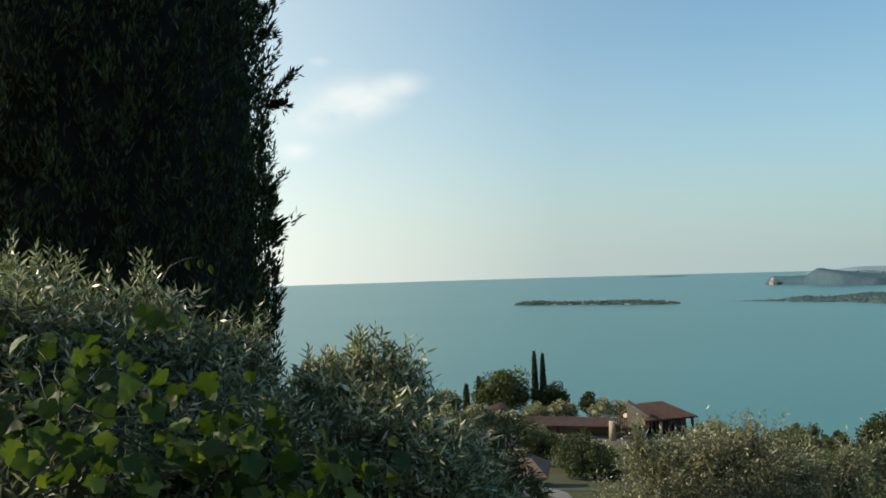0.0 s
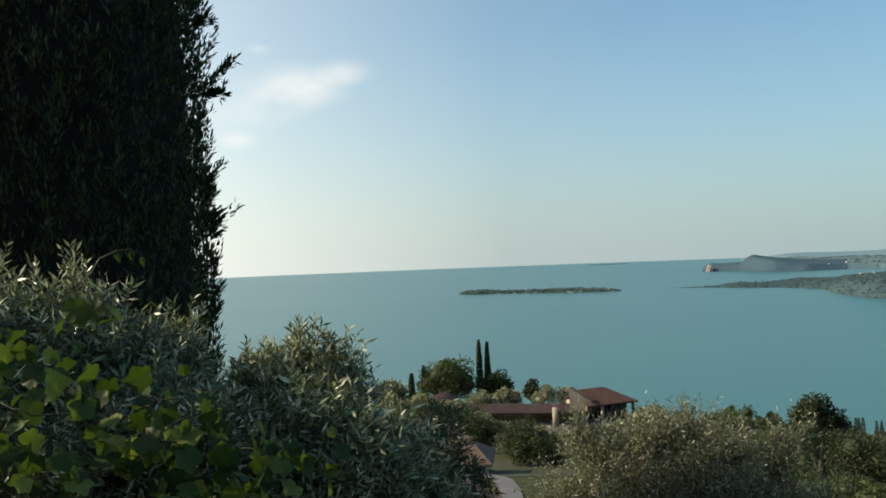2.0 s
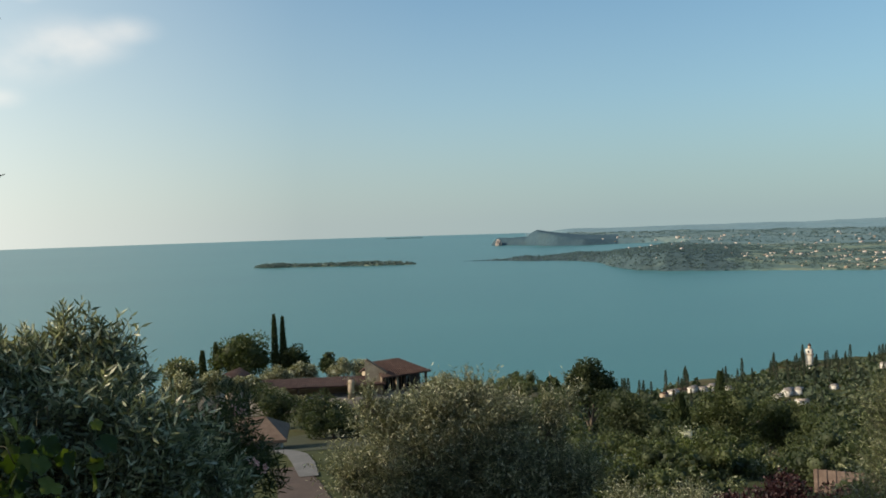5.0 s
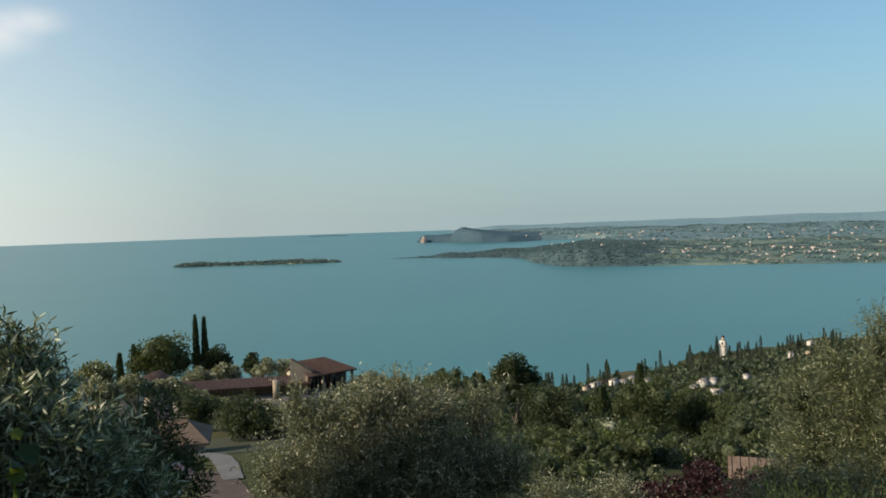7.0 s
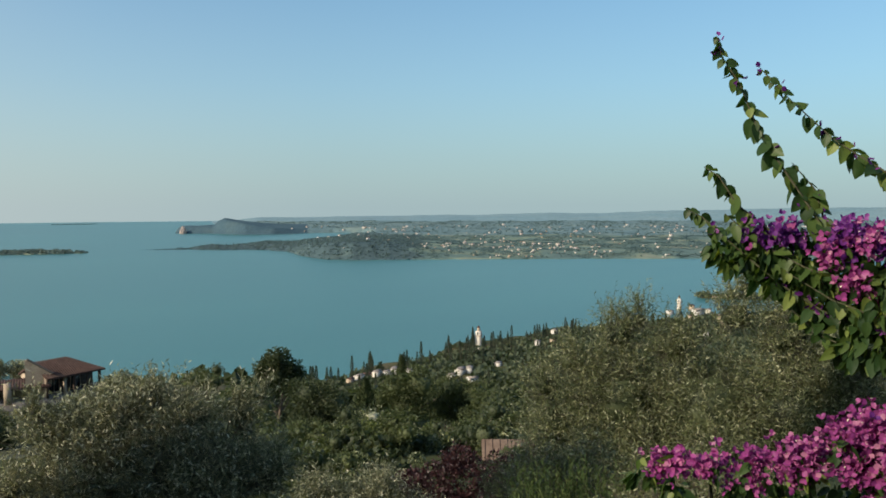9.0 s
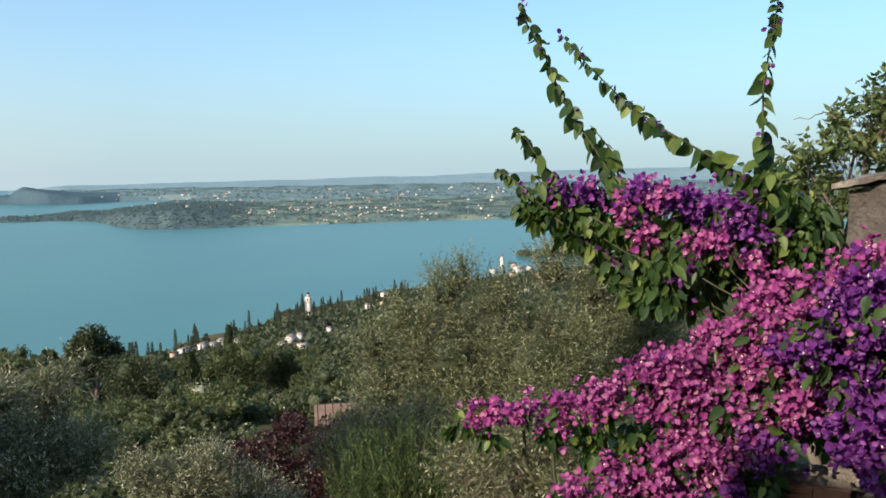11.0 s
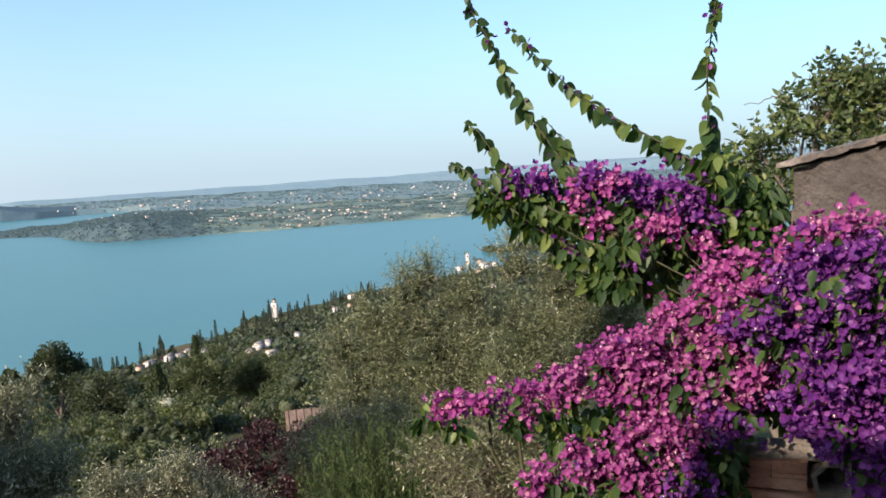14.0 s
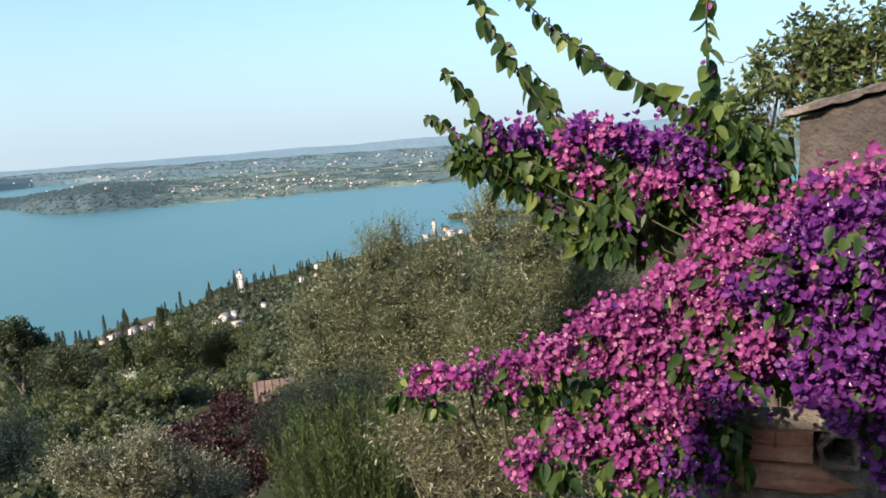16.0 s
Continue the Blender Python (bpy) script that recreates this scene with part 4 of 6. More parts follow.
# ---- garden and house below ----
def midground_trees():
    T = broad_tree
    T("broad_tree", [(6.3, 127.8, -17.0, 3.3), (8.8, 127.6, -17.0, 3.1), (4.7, 127.9, -17.9, 2.2), (10.4, 127.5, -18.5, 2.4), (7.5, 127.7, -19.1, 3.2)], M_MIDLEAF, 5200, 0.55, 101, "large round green tree beside cypresses", trunk=0.4)
    T("broad_tree", [(15.8, 127.0, -18.2, 1.9), (14.7, 127.1, -18.8, 1.7), (16.9, 126.8, -19.0, 1.3)], M_DARKLEAF, 1500, 0.6, 102, "rounded dark green tree beside two cypresses", trunk=0.25)
    T("olive_tree", [(-1.4, 109.9, -16.0, 1.9), (-2.7, 109.9, -16.4, 1.4), (-0.2, 109.9, -16.4, 1.3)], M_OLIVE, 1500, 0.5, 103, "round grey-green olive tree below the garden", trunk=0.2)
    for k, (x, y, z, hh, r) in enumerate(((*(12.7, 127.3, -11.4), 11.5, 0.44), (*(14.0, 127.2, -11.8), 11.2, 0.42), (*(1.5, 114.9, -14.7), 6.5, 0.42), (*(3.7, 127.9, -15.4), 7.5, 0.45))):
        spire_tree("cypress_tree", (x, y, z - hh), hh, r, M_CYPRESS_FAR, 1700, 0.55, 110 + k, "slender dark cypress standing beside garden trees", "garden cypresses")
    T("pine_tree", [(17.2, 103.5, -15.4, 0.9), (16.8, 103.6, -15.8, 0.8), (17.6, 103.5, -15.9, 0.8), (17.2, 103.5, -16.3, 0.9), (17.2, 103.5, -14.7, 0.5)], M_CYPRESS_FAR, 700, 0.6, 104, "small dark conifer near the house", trunk=0.15)
    k = 0
    for lobes in ([(9.6, 95.5, -15.2, 1.1), (8.6, 95.6, -15.5, 1.0), (10.5, 95.4, -15.6, 1.0)], [(12.7, 97.1, -15.2, 1.1), (11.7, 97.2, -15.5, 1.0), (13.8, 97.0, -15.7, 1.1)], [(17.9, 96.3, -15.2, 1.3), (16.8, 96.5, -15.7, 1.0), (19.6, 96.0, -15.2, 1.3), (20.3, 95.8, -15.8, 1.0)], [(5.4, 79.8, -12.9, 1.0), (4.3, 79.8, -13.1, 0.9), (6.3, 79.7, -13.6, 1.0)],
                  [(2.3, 79.9, -12.6, 1.2), (1.4, 79.9, -12.8, 1.0), (3.4, 79.9, -13.0, 1.0)], [(-0.8, 75.9, -11.8, 1.2), (-2.0, 75.9, -12.2, 1.1), (0.3, 75.9, -12.3, 1.1)], [(25.9, 82.0, -14.9, 1.1), (24.7, 82.3, -15.5, 1.0), (27.2, 81.6, -15.2, 1.1), (28.1, 81.2, -15.9, 0.9)], [(23.4, 65.9, -12.7, 1.2), (24.8, 65.4, -13.3, 1.2), (22.4, 66.3, -13.5, 1.1)]):
        k += 1
        T("olive_tree", lobes, M_OLIVE_PALE, 2600, 0.30, 120 + k, "rounded grey-green olive tree near the house", group="garden olives", shape=LANCE, trunk=0.14, inner=0.6)
    for lobes in ([(11.1, 83.2, -16.2, 0.9), (9.9, 83.4, -16.0, 0.8), (12.4, 83.0, -16.5, 0.9)], [(14.4, 82.7, -16.7, 0.8), (13.5, 82.8, -16.7, 0.7), (15.4, 82.5, -16.8, 0.7)], [(17.6, 81.1, -16.7, 0.8), (18.7, 80.8, -16.8, 0.8), (16.7, 81.2, -16.8, 0.7)], [(7.6, 81.6, -14.5, 0.9), (8.7, 81.5, -14.8, 0.8), (6.6, 81.7, -14.8, 0.9)], [(21.3, 77.1, -15.4, 0.9), (19.9, 77.4, -15.5, 0.8), (22.5, 76.7, -15.6, 0.8)]):
        k += 1
        T("olive_tree", lobes, M_OLIVE_PALE, 1900, 0.23, 160 + k, "low grey-green olive shrub before the house", group="garden olives", shape=LANCE, trunk=0.1, inner=0.6)
    for lobes in ([(5.2, 57.7, -10.1, 1.3), (6.5, 57.6, -10.4, 1.0), (5.7, 57.7, -10.9, 1.2)], [(8.5, 55.3, -10.5, 1.4), (7.5, 55.4, -10.7, 1.2), (9.6, 55.1, -10.8, 1.1), (8.4, 55.3, -11.3, 1.2)], [(10.1, 54.0, -11.1, 0.8), (9.7, 54.1, -11.6, 0.7)], [(8.4, 49.2, -10.0, 0.9), (7.3, 49.4, -10.1, 0.8), (9.4, 49.1, -10.3, 0.7)]):
        k += 1
        T("clipped_shrub", lobes, M_DARKLEAF, 2600, 0.22, 120 + k, "dense rounded dark green garden shrub", "shrub", trunk=0.12, inner=0.8)
    # the slope to the right of the house
    T("cedar_tree", [(33.0, 61.7, -11.0, 1.3), (31.8, 62.3, -11.5, 0.8), (34.1, 61.1, -11.8, 1.0), (33.0, 61.7, -12.2, 1.7), (34.7, 60.8, -13.1, 1.5), (32.2, 62.1, -13.4, 1.5)], M_DARKLEAF, 6500, 0.32, 140, "dark green cedar with an uneven flat top", trunk=0.25)
    T("broad_tree", [(31.3, 53.5, -12.2, 1.8), (32.8, 52.6, -13.0, 1.9), (31.8, 53.2, -14.1, 2.3), (33.7, 52.0, -14.4, 1.7)], M_DARKLEAF, 7000, 0.27, 141, "dense dark green tree on the slope", trunk=0.25)
    T("broad_tree", [(56.7, 76.2, -19.7, 2.4), (58.9, 74.5, -19.3, 2.6), (57.8, 75.4, -21.5, 3.1), (55.0, 77.4, -21.0, 2.1)], M_MIDLEAF, 6000, 0.38, 142, "broad green tree on the slope", trunk=0.3)
    T("broad_tree", [(65.3, 75.7, -20.9, 2.8), (67.5, 73.8, -21.7, 2.8), (66.4, 74.8, -23.9, 3.4), (63.9, 76.9, -22.8, 2.7)], M_MIDLEAF, 6000, 0.38, 143, "broad mid-green tree on the slope", trunk=0.3)
    T("broad_tree", [(62.1, 65.1, -20.2, 2.3), (63.5, 63.7, -21.8, 2.5), (61.2, 66.0, -22.5, 2.4)], M_MIDLEAF, 4500, 0.38, 144, "broad dark green tree on the slope", trunk=0.3)
    T("broad_tree", [(27.8, 34.1, -10.7, 1.0), (27.3, 34.5, -11.2, 0.8), (28.4, 33.6, -11.2, 0.9)], M_LIGHTLEAF, 3500, 0.17, 145, "small bright green tree on the slope", trunk=0.12)
    T("broad_tree", [(28.7, 40.9, -11.4, 1.3), (29.5, 40.3, -11.8, 1.1), (28.1, 41.3, -12.3, 1.2), (29.0, 40.7, -12.8, 1.3)], M_DARKLEAF, 5000, 0.21, 146, "dark green bushy tree on the slope", trunk=0.15)
    T("broad_tree", [(18.1, 28.8, -8.1, 0.7), (18.7, 28.4, -8.4, 0.7), (17.5, 29.1, -8.4, 0.7)], M_LIGHTLEAF, 4000, 0.13, 147, "bright yellow-green bush on the slope", trunk=0.1)
    T("broad_tree", [(19.8, 34.7, -9.6, 1.4), (19.1, 35.1, -10.1, 1.3), (20.5, 34.3, -10.8, 1.5)], M_DARKLEAF, 5000, 0.18, 148, "dark green tree behind an olive", trunk=0.15)
    T("broad_tree", [(15.6, 25.6, -7.0, 0.9), (16.2, 25.2, -7.4, 0.8), (15.0, 26.0, -7.2, 0.7)], M_LIGHTLEAF, 3600, 0.15, 171, "yellow-green bush among olives on the slope", trunk=0.08)
    T("broad_tree", [(20.0, 25.0, -7.3, 0.9), (19.5, 25.3, -7.7, 0.8), (20.3, 24.7, -7.8, 0.7)], M_MIDLEAF, 3600, 0.16, 172, "rounded mid-green bush on the slope", trunk=0.08)
    T("broad_tree", [(19.6, 27.8, -8.0, 1.0), (18.6, 27.2, -8.3, 1.0), (19.6, 26.6, -8.3, 1.0)], M_DARKLEAF, 4200, 0.17, 173, "dark green bush on the slope", trunk=0.1)
    T("plum_tree", [(8.35, 9.41, -1.98, 0.50), (8.61, 8.90, -1.87, 0.42), (7.94, 9.75, -2.10, 0.42), (8.20, 9.01, -2.31, 0.50), (7.87, 9.30, -2.44, 0.46), (8.59, 8.65, -2.18, 0.42), (7.87, 10.07, -2.23, 0.34), (8.92, 8.88, -1.74, 0.26), (8.49, 9.55, -1.73, 0.30), (8.25, 8.70, -2.49, 0.42)], M_PURPLELEAF, 11000, 0.075, 149, "dark purple-leaved plum tree", shape=LANCE, trunk=0.08, core=False)
    spire_tree("cypress_tree", ((47.5, 69.2, -16.0)[0], (47.5, 69.2, -16.0)[1], (47.5, 69.2, -16.0)[2] - 6.5), 6.5, 1.1, M_CYPRESS_FAR, 1400, 0.6, 150, "dark green columnar cypress on the slope")
    spire_tree("cypress_tree", ((120.6, 159.5, -35.5)[0], (120.6, 159.5, -35.5)[1], (120.6, 159.5, -35.5)[2] - 11), 11, 1.3, M_CYPRESS_FAR, 1200, 1.0, 151, "dark cypress above the shore houses")


midground_trees()


def olive_tree(lobes, n, per, leaf, seed, label, mat=None, base=None, trunk=0.12, width=0.2, twig=0.3, rods=True, inner=0.66, up=0.55, leaders=0, reach=0.3, core=0.5):
    """An olive: forked grey trunk, twigs with paired narrow leaves."""
    rng = np.random.default_rng(seed)
    lb = np.asarray(lobes, float)
    c = lb[:, :2].mean(0) if base is None else np.asarray(base)
    at = np.array([c[0], c[1], float(land(c[0], c[1]))])
    t = thing("olive_tree", at, label, "olive tree")
    rel = lb.copy()
    rel[:, :3] -= at
    rel[:, 3] = np.maximum(rel[:, 3] * 0.45, rel[:, 3] - twig * 0.75)
    part("trunk", trunk_mesh("trunk", rel, (0, 0, 0), trunk, M_BARK, rng, 10), None, t)
    o, u = on_lobes(bumpy(rel, rng, 8, 0.46), n, rng, inner, 0.9)
    d = unit(u * 0.7 + np.array([0, 0, up]) + rng.normal(0, 0.35, (n, 3)))
    ln = twig * (0.5 + rng.random(n))
    arrs = [twig_leaves(o, d, ln, per, leaf, leaf * width, rng)]
    if leaders:
        # long young shoots that stand above the crown
        q = rng.integers(len(rel), size=leaders)
        lo = rel[q, :3] + unit(rng.normal(0, 0.5, (leaders, 3)) + np.array([0, 0, 1.0])) * rel[q, 3:4] * 0.95
        ldir = unit(rng.normal(0, 0.28, (leaders, 3)) + np.array([0, 0, 1.0]))
        ll = reach * (0.5 + 0.7 * rng.random(leaders))
        arrs.append(twig_leaves(lo, ldir, ll, 26, leaf * 0.8, leaf * width * 0.9, rng, LANCE, 0.6, 0.15))
        o, d, ln = np.concatenate([o, lo]), np.concatenate([d, ldir]), np.concatenate([ln, ll])
    v, f = join(*arrs)
    part("crown", arr_mesh("crown", v, f, mat or M_OLIVE), None, t)
    # solid hearts in darker leaf colour, painting the shade between the leaves
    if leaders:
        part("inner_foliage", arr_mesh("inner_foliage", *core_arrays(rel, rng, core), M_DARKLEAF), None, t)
    if rods:
        part("twig_wood", arr_mesh("twig_wood", *twig_rods(o - d * ln[:, None] * 0.5, d, ln * 1.45, 0.0022 + leaf * 0.012), M_TWIG), None, t)
    return t


olive_tree([(1.97, 7.91, 0.27, 0.42), (2.54, 7.75, 0.32, 0.47), (3.14, 7.53, 0.27, 0.45), (3.58, 7.34, 0.31, 0.30), (2.19, 7.65, -0.12, 0.72), (2.95, 7.39, -0.16, 0.75), (3.63, 7.09, -0.18, 0.48), (1.58, 7.79, -0.13, 0.36), (3.77, 7.25, 0.50, 0.12), (1.81, 7.95, 0.54, 0.14), (2.82, 7.65, 0.58, 0.22)], 5200, 12, 0.055, 201, "silvery grey-green olive tree on the slope", M_OLIVE_PALE, trunk=0.1, leaders=120, reach=0.22, core=0.45)
olive_tree([(10.33, 9.44, -0.71, 0.62), (10.65, 9.07, -0.29, 0.53), (11.17, 8.43, 0.23, 0.63), (11.69, 7.70, 0.07, 0.71), (12.21, 6.85, 0.60, 0.63), (12.58, 6.16, 0.35, 0.77), (12.90, 5.47, -0.23, 0.92), (11.21, 8.39, -0.96, 1.13), (12.00, 7.22, -0.97, 1.29), (12.63, 6.06, -1.04, 1.24), (10.46, 9.29, -1.51, 0.83), (12.29, 6.71, 1.08, 0.28), (11.37, 8.16, 0.49, 0.30), (13.14, 4.87, -1.06, 0.93), (11.08, 7.70, -1.86, 1.01), (10.46, 8.52, -2.03, 0.81), (10.83, 7.20, -2.24, 0.79), (11.32, 6.40, -1.68, 0.88)], 10000, 12, 0.078, 202, "large loose olive tree with grey-green leaves", M_OLIVE, trunk=0.17, twig=0.45, leaders=200, reach=0.45, core=0.75)
olive_tree([(5.82, 8.10, -1.26, 0.40), (5.48, 8.32, -1.41, 0.40), (6.19, 7.83, -1.62, 0.39), (5.17, 8.52, -1.20, 0.33), (5.85, 8.07, -1.71, 0.54), (6.50, 7.57, -1.91, 0.34)], 2600, 12, 0.055, 203, "low silvery olive tree below the garden", M_OLIVE_PALE, trunk=0.08)


# ---- close to the viewpoint ----
def big_cypress():
    rng = np.random.default_rng(301)
    az, d = radians(-25.5), 7.2
    at = np.array([math.sin(az) * d, math.cos(az) * d, 0])
    at[2] = float(land(at[0], at[1]))
    t = thing("cypress_tree", at, "huge dark cypress with dense upright tufts of foliage", "cypress tree")
    H, R = 17.0, 1.66

    def radius(a, z):
        return R * np.interp(z / H, (0, 0.14, 0.22, 0.4, 0.75, 1), (0.5, 0.9, 0.99, 0.97, 0.7, 0.05)) * (1 + 0.02 * waves(a * 2.4, z, 2.6, 7) + 0.035 * waves(a * 2.4, z * 0.55, 0.5, 8))
    # closed shell behind the tufts, its dark colour standing for inner shade
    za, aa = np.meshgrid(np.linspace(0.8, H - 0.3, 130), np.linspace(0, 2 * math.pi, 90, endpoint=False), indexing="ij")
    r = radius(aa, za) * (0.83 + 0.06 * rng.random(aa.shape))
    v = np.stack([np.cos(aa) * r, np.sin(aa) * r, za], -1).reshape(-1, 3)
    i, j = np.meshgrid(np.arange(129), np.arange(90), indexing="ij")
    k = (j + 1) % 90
    part("inner_foliage", arr_mesh("inner_foliage", v, np.stack([i * 90 + j, i * 90 + k, (i + 1) * 90 + k, (i + 1) * 90 + j], -1).reshape(-1, 4), M_INNERSHADE), None, t)
    # flame-shaped tufts that overlap up the tree, row above row
    zs, as_ = [], []
    for k, row in enumerate(np.concatenate([np.arange(0.5, 8.6, 0.14), np.arange(8.7, H - 0.9, 0.34)])):
        m = max(6, int(2 * math.pi * float(radius(0.0, row)) / (0.105 if row < 8.6 else 0.26)))
        as_.append((np.arange(m) + 0.5 * (k % 2) + rng.normal(0, 0.3, m)) / m * 2 * math.pi)
        zs.append(row + rng.normal(0, 0.06, m))
    z, a = np.concatenate(zs), np.concatenate(as_)
    n = len(z)
    out = np.stack([np.cos(a), np.sin(a), 0 * a], -1)
    root = out * (radius(a, z) * (0.90 + 0.06 * rng.random(n)))[:, None] + np.array([0, 0, 1]) * z[:, None]
    way = unit(out * 0.10 + np.array([0, 0, 1.0]) + rng.normal(0, 0.16, (n, 3))) * (0.12 + 0.22 * rng.random(n))[:, None]
    fat = np.where(z < 8.6, 0.030, 0.09) + 0.035 * rng.random(n)
    # shoots that stand out of the outline
    ends = np.array([(-1.60, 6.87, 3.86, -1.334, 6.92, 4.12, 0.042), (-1.60, 6.87, 3.84, -1.41, 6.91, 3.86, 0.040), (-1.64, 6.86, 2.74, -1.43, 6.91, 2.81, 0.075), (-1.60, 6.87, 2.65, -1.48, 6.89, 2.72, 0.05), (-1.66, 6.86, 4.58, -1.50, 6.89, 4.73, 0.04), (-1.62, 6.87, 4.42, -1.53, 6.88, 4.50, 0.035),
                     (-1.63, 6.86, 2.96, -1.52, 6.89, 3.18, 0.035), (-1.61, 6.87, 2.84, -1.52, 6.89, 3.03, 0.045), (-1.61, 6.87, 1.90, -1.51, 6.89, 2.16, 0.04), (-1.60, 6.87, 2.18, -1.51, 6.89, 2.42, 0.04)])
    lot = []
    for e in ends:
        for q in np.linspace(-0.15, 0.8, 9):
            lot.append((*(e[:3] + (e[3:6] - e[:3]) * q + rng.normal(0, e[6] * 0.35, 3)), *((e[3:6] - e[:3]) * 0.35 + np.array([0, 0, 0.05]) + rng.normal(0, 0.025, 3)), e[6] * 0.55))
    ends = np.array(lot)
    ends[:, 3:6] += ends[:, :3]
    root, way, fat = np.concatenate([root, ends[:, :3] - at]), np.concatenate([way, ends[:, 3:6] - ends[:, :3]]), np.concatenate([fat, ends[:, 6]])
    ax = unit(way)
    m = 20
    q = rng.random((len(root), m, 1))
    belly = np.sin(np.clip(q * 0.9 + 0.12, 0, 1) * math.pi) ** 0.6
    u = unit(rng.normal(0, 1, (len(root), m, 3)))
    o = root[:, None] + way[:, None] * q + u * belly * fat[:, None, None] * 0.9
    ln = ax[:, None] * 0.9 + u * 0.55 + rng.normal(0, 0.2, u.shape)
    v, f = leaf_arrays(LANCE, o.reshape(-1, 3), ln.reshape(-1, 3), u.reshape(-1, 3), 0.050 + 0.040 * rng.random(o.shape[0] * m), 0.018)
    part("crown", arr_mesh("crown", v, f, M_CYPRESS), None, t)
    part("trunk", arr_mesh("trunk", *tube_arrays([(0, 0, -0.5), (0.03, 0, 3), (0, 0.02, 8), (0, 0, 15.2)], (0.28, 0.24, 0.15, 0.03), 10), M_BARK, True), None, t)


big_cypress()

# last two lobes are an unseen extension, added to shade the bush from the left
olive_tree([(-1.49, 2.72, 1.95, 0.47), (-1.23, 2.84, 1.95, 0.40), (-0.98, 2.94, 1.85, 0.34), (-1.18, 2.98, 2.19, 0.14), (-1.46, 2.85, 2.21, 0.18), (-1.63, 2.63, 2.14, 0.27), (-1.24, 2.62, 1.72, 0.47), (-0.82, 2.78, 1.66, 0.36), (-0.83, 3.09, 1.99, 0.16), (-1.57, 2.79, 2.28, 0.11), (-1.09, 3.01, 2.08, 0.14), (-1.32, 2.91, 2.14, 0.16), (-2.05, 2.62, 1.86, 0.44), (-2.45, 2.50, 1.80, 0.42)], 5600, 16, 0.046, 302, "dense olive bush with narrow grey-green leaves", M_OLIVE_NEAR, trunk=0.07, twig=0.15, width=0.22, up=0.9, leaders=170, reach=0.22, core=0.85)
olive_tree([(-0.43, 3.22, 1.84, 0.19), (-0.27, 3.24, 1.78, 0.18), (-0.56, 3.15, 1.80, 0.22), (-0.37, 3.08, 1.65, 0.32), (-0.17, 3.20, 1.63, 0.17), (-0.03, 3.20, 1.47, 0.16), (-0.16, 3.00, 1.50, 0.31), (-0.39, 3.28, 1.97, 0.08), (-0.24, 3.29, 1.92, 0.07), (0.10, 3.20, 1.33, 0.17), (-0.57, 2.95, 1.57, 0.33), (-0.19, 3.29, 1.82, 0.05)], 4200, 16, 0.046, 303, "olive bush with silvery tips against the lake", M_OLIVE_NEAR, trunk=0.06, twig=0.14, width=0.22, up=0.85, leaders=110, reach=0.17, core=0.85)


def grape_vine():
    rng = np.random.default_rng(310)
    at = np.array((-0.923, 2.107, 1.640))
    at[2] = float(land(at[0], at[1]))
    t = thing("grape_vine", at, "grape vine with lobed green leaves over the bush", "vine")
    lobes = np.array([(-1.02, 2.01, 2.02, 0.18), (-0.82, 2.10, 2.03, 0.16), (-0.62, 2.11, 1.96, 0.14), (-0.95, 1.93, 1.90, 0.19), (-0.70, 2.03, 1.86, 0.19), (-0.47, 2.25, 1.84, 0.14), (-0.34, 2.27, 1.77, 0.12), (-1.13, 2.12, 2.17, 0.16), (-0.97, 2.20, 2.17, 0.16), (-0.58, 2.22, 2.03, 0.13), (-0.50, 2.14, 1.84, 0.16), (-0.28, 2.33, 1.82, 0.12), (-0.88, 2.45, 2.28, 0.06)])
    n = 230
    o, u = on_lobes(lobes, n, rng, 0.55, 0.9)
    d = unit(rng.normal(0, 0.5, (n, 3)) + np.array([0, -0.2, -0.55]))
    nor = unit(np.array([0.5, -0.65, 0.5]) + rng.normal(0, 0.42, (n, 3)))
    s = 0.036 + 0.04 * rng.random(n)
    v, f = leaf_arrays(VINELEAF, o - at, d, nor, s, s * 1.05)
    part("leaves", arr_mesh("leaves", v, f, M_VINE, True), None, t)
    arrs = []
    for k in range(14):
        a, b = lobes[rng.integers(len(lobes))], lobes[rng.integers(len(lobes))]
        arrs.append(tube_arrays(bend(a[:3] - at, b[:3] - at + rng.normal(0, 0.08, 3), 0.06, rng, 10), np.linspace(0.0026, 0.0011, 10), 5))
    arrs.append(tube_arrays(bend((0, 0, -0.1), lobes[3][:3] - at, 0.05, rng, 10), np.linspace(0.015, 0.005, 10), 6))
    tend = np.array([(-0.867, 2.345, 2.383), (-0.843, 2.353, 2.429), (-0.797, 2.369, 2.452), (-0.759, 2.382, 2.456), (-0.733, 2.390, 2.438)]) - at
    arrs.append(tube_arrays(tend, np.linspace(0.003, 0.001, len(tend)), 5))
    small = tend[[2, 3, 3, 4]] + np.array([0, 0, -0.005])
    part("tendril_leaf", arr_mesh("tendril_leaf", *leaf_arrays(OVATE, small, np.tile((0.1, 0.0, -1.0), (4, 1)) + rng.normal(0, 0.2, (4, 3)), np.tile((0.0, -1.0, 0.2), (4, 1)), 0.032, 0.018), M_VINE), None, t)
    for v, f in arrs:
        part("stem", arr_mesh("stem", v, f, M_STEM), None, t)


grape_vine()


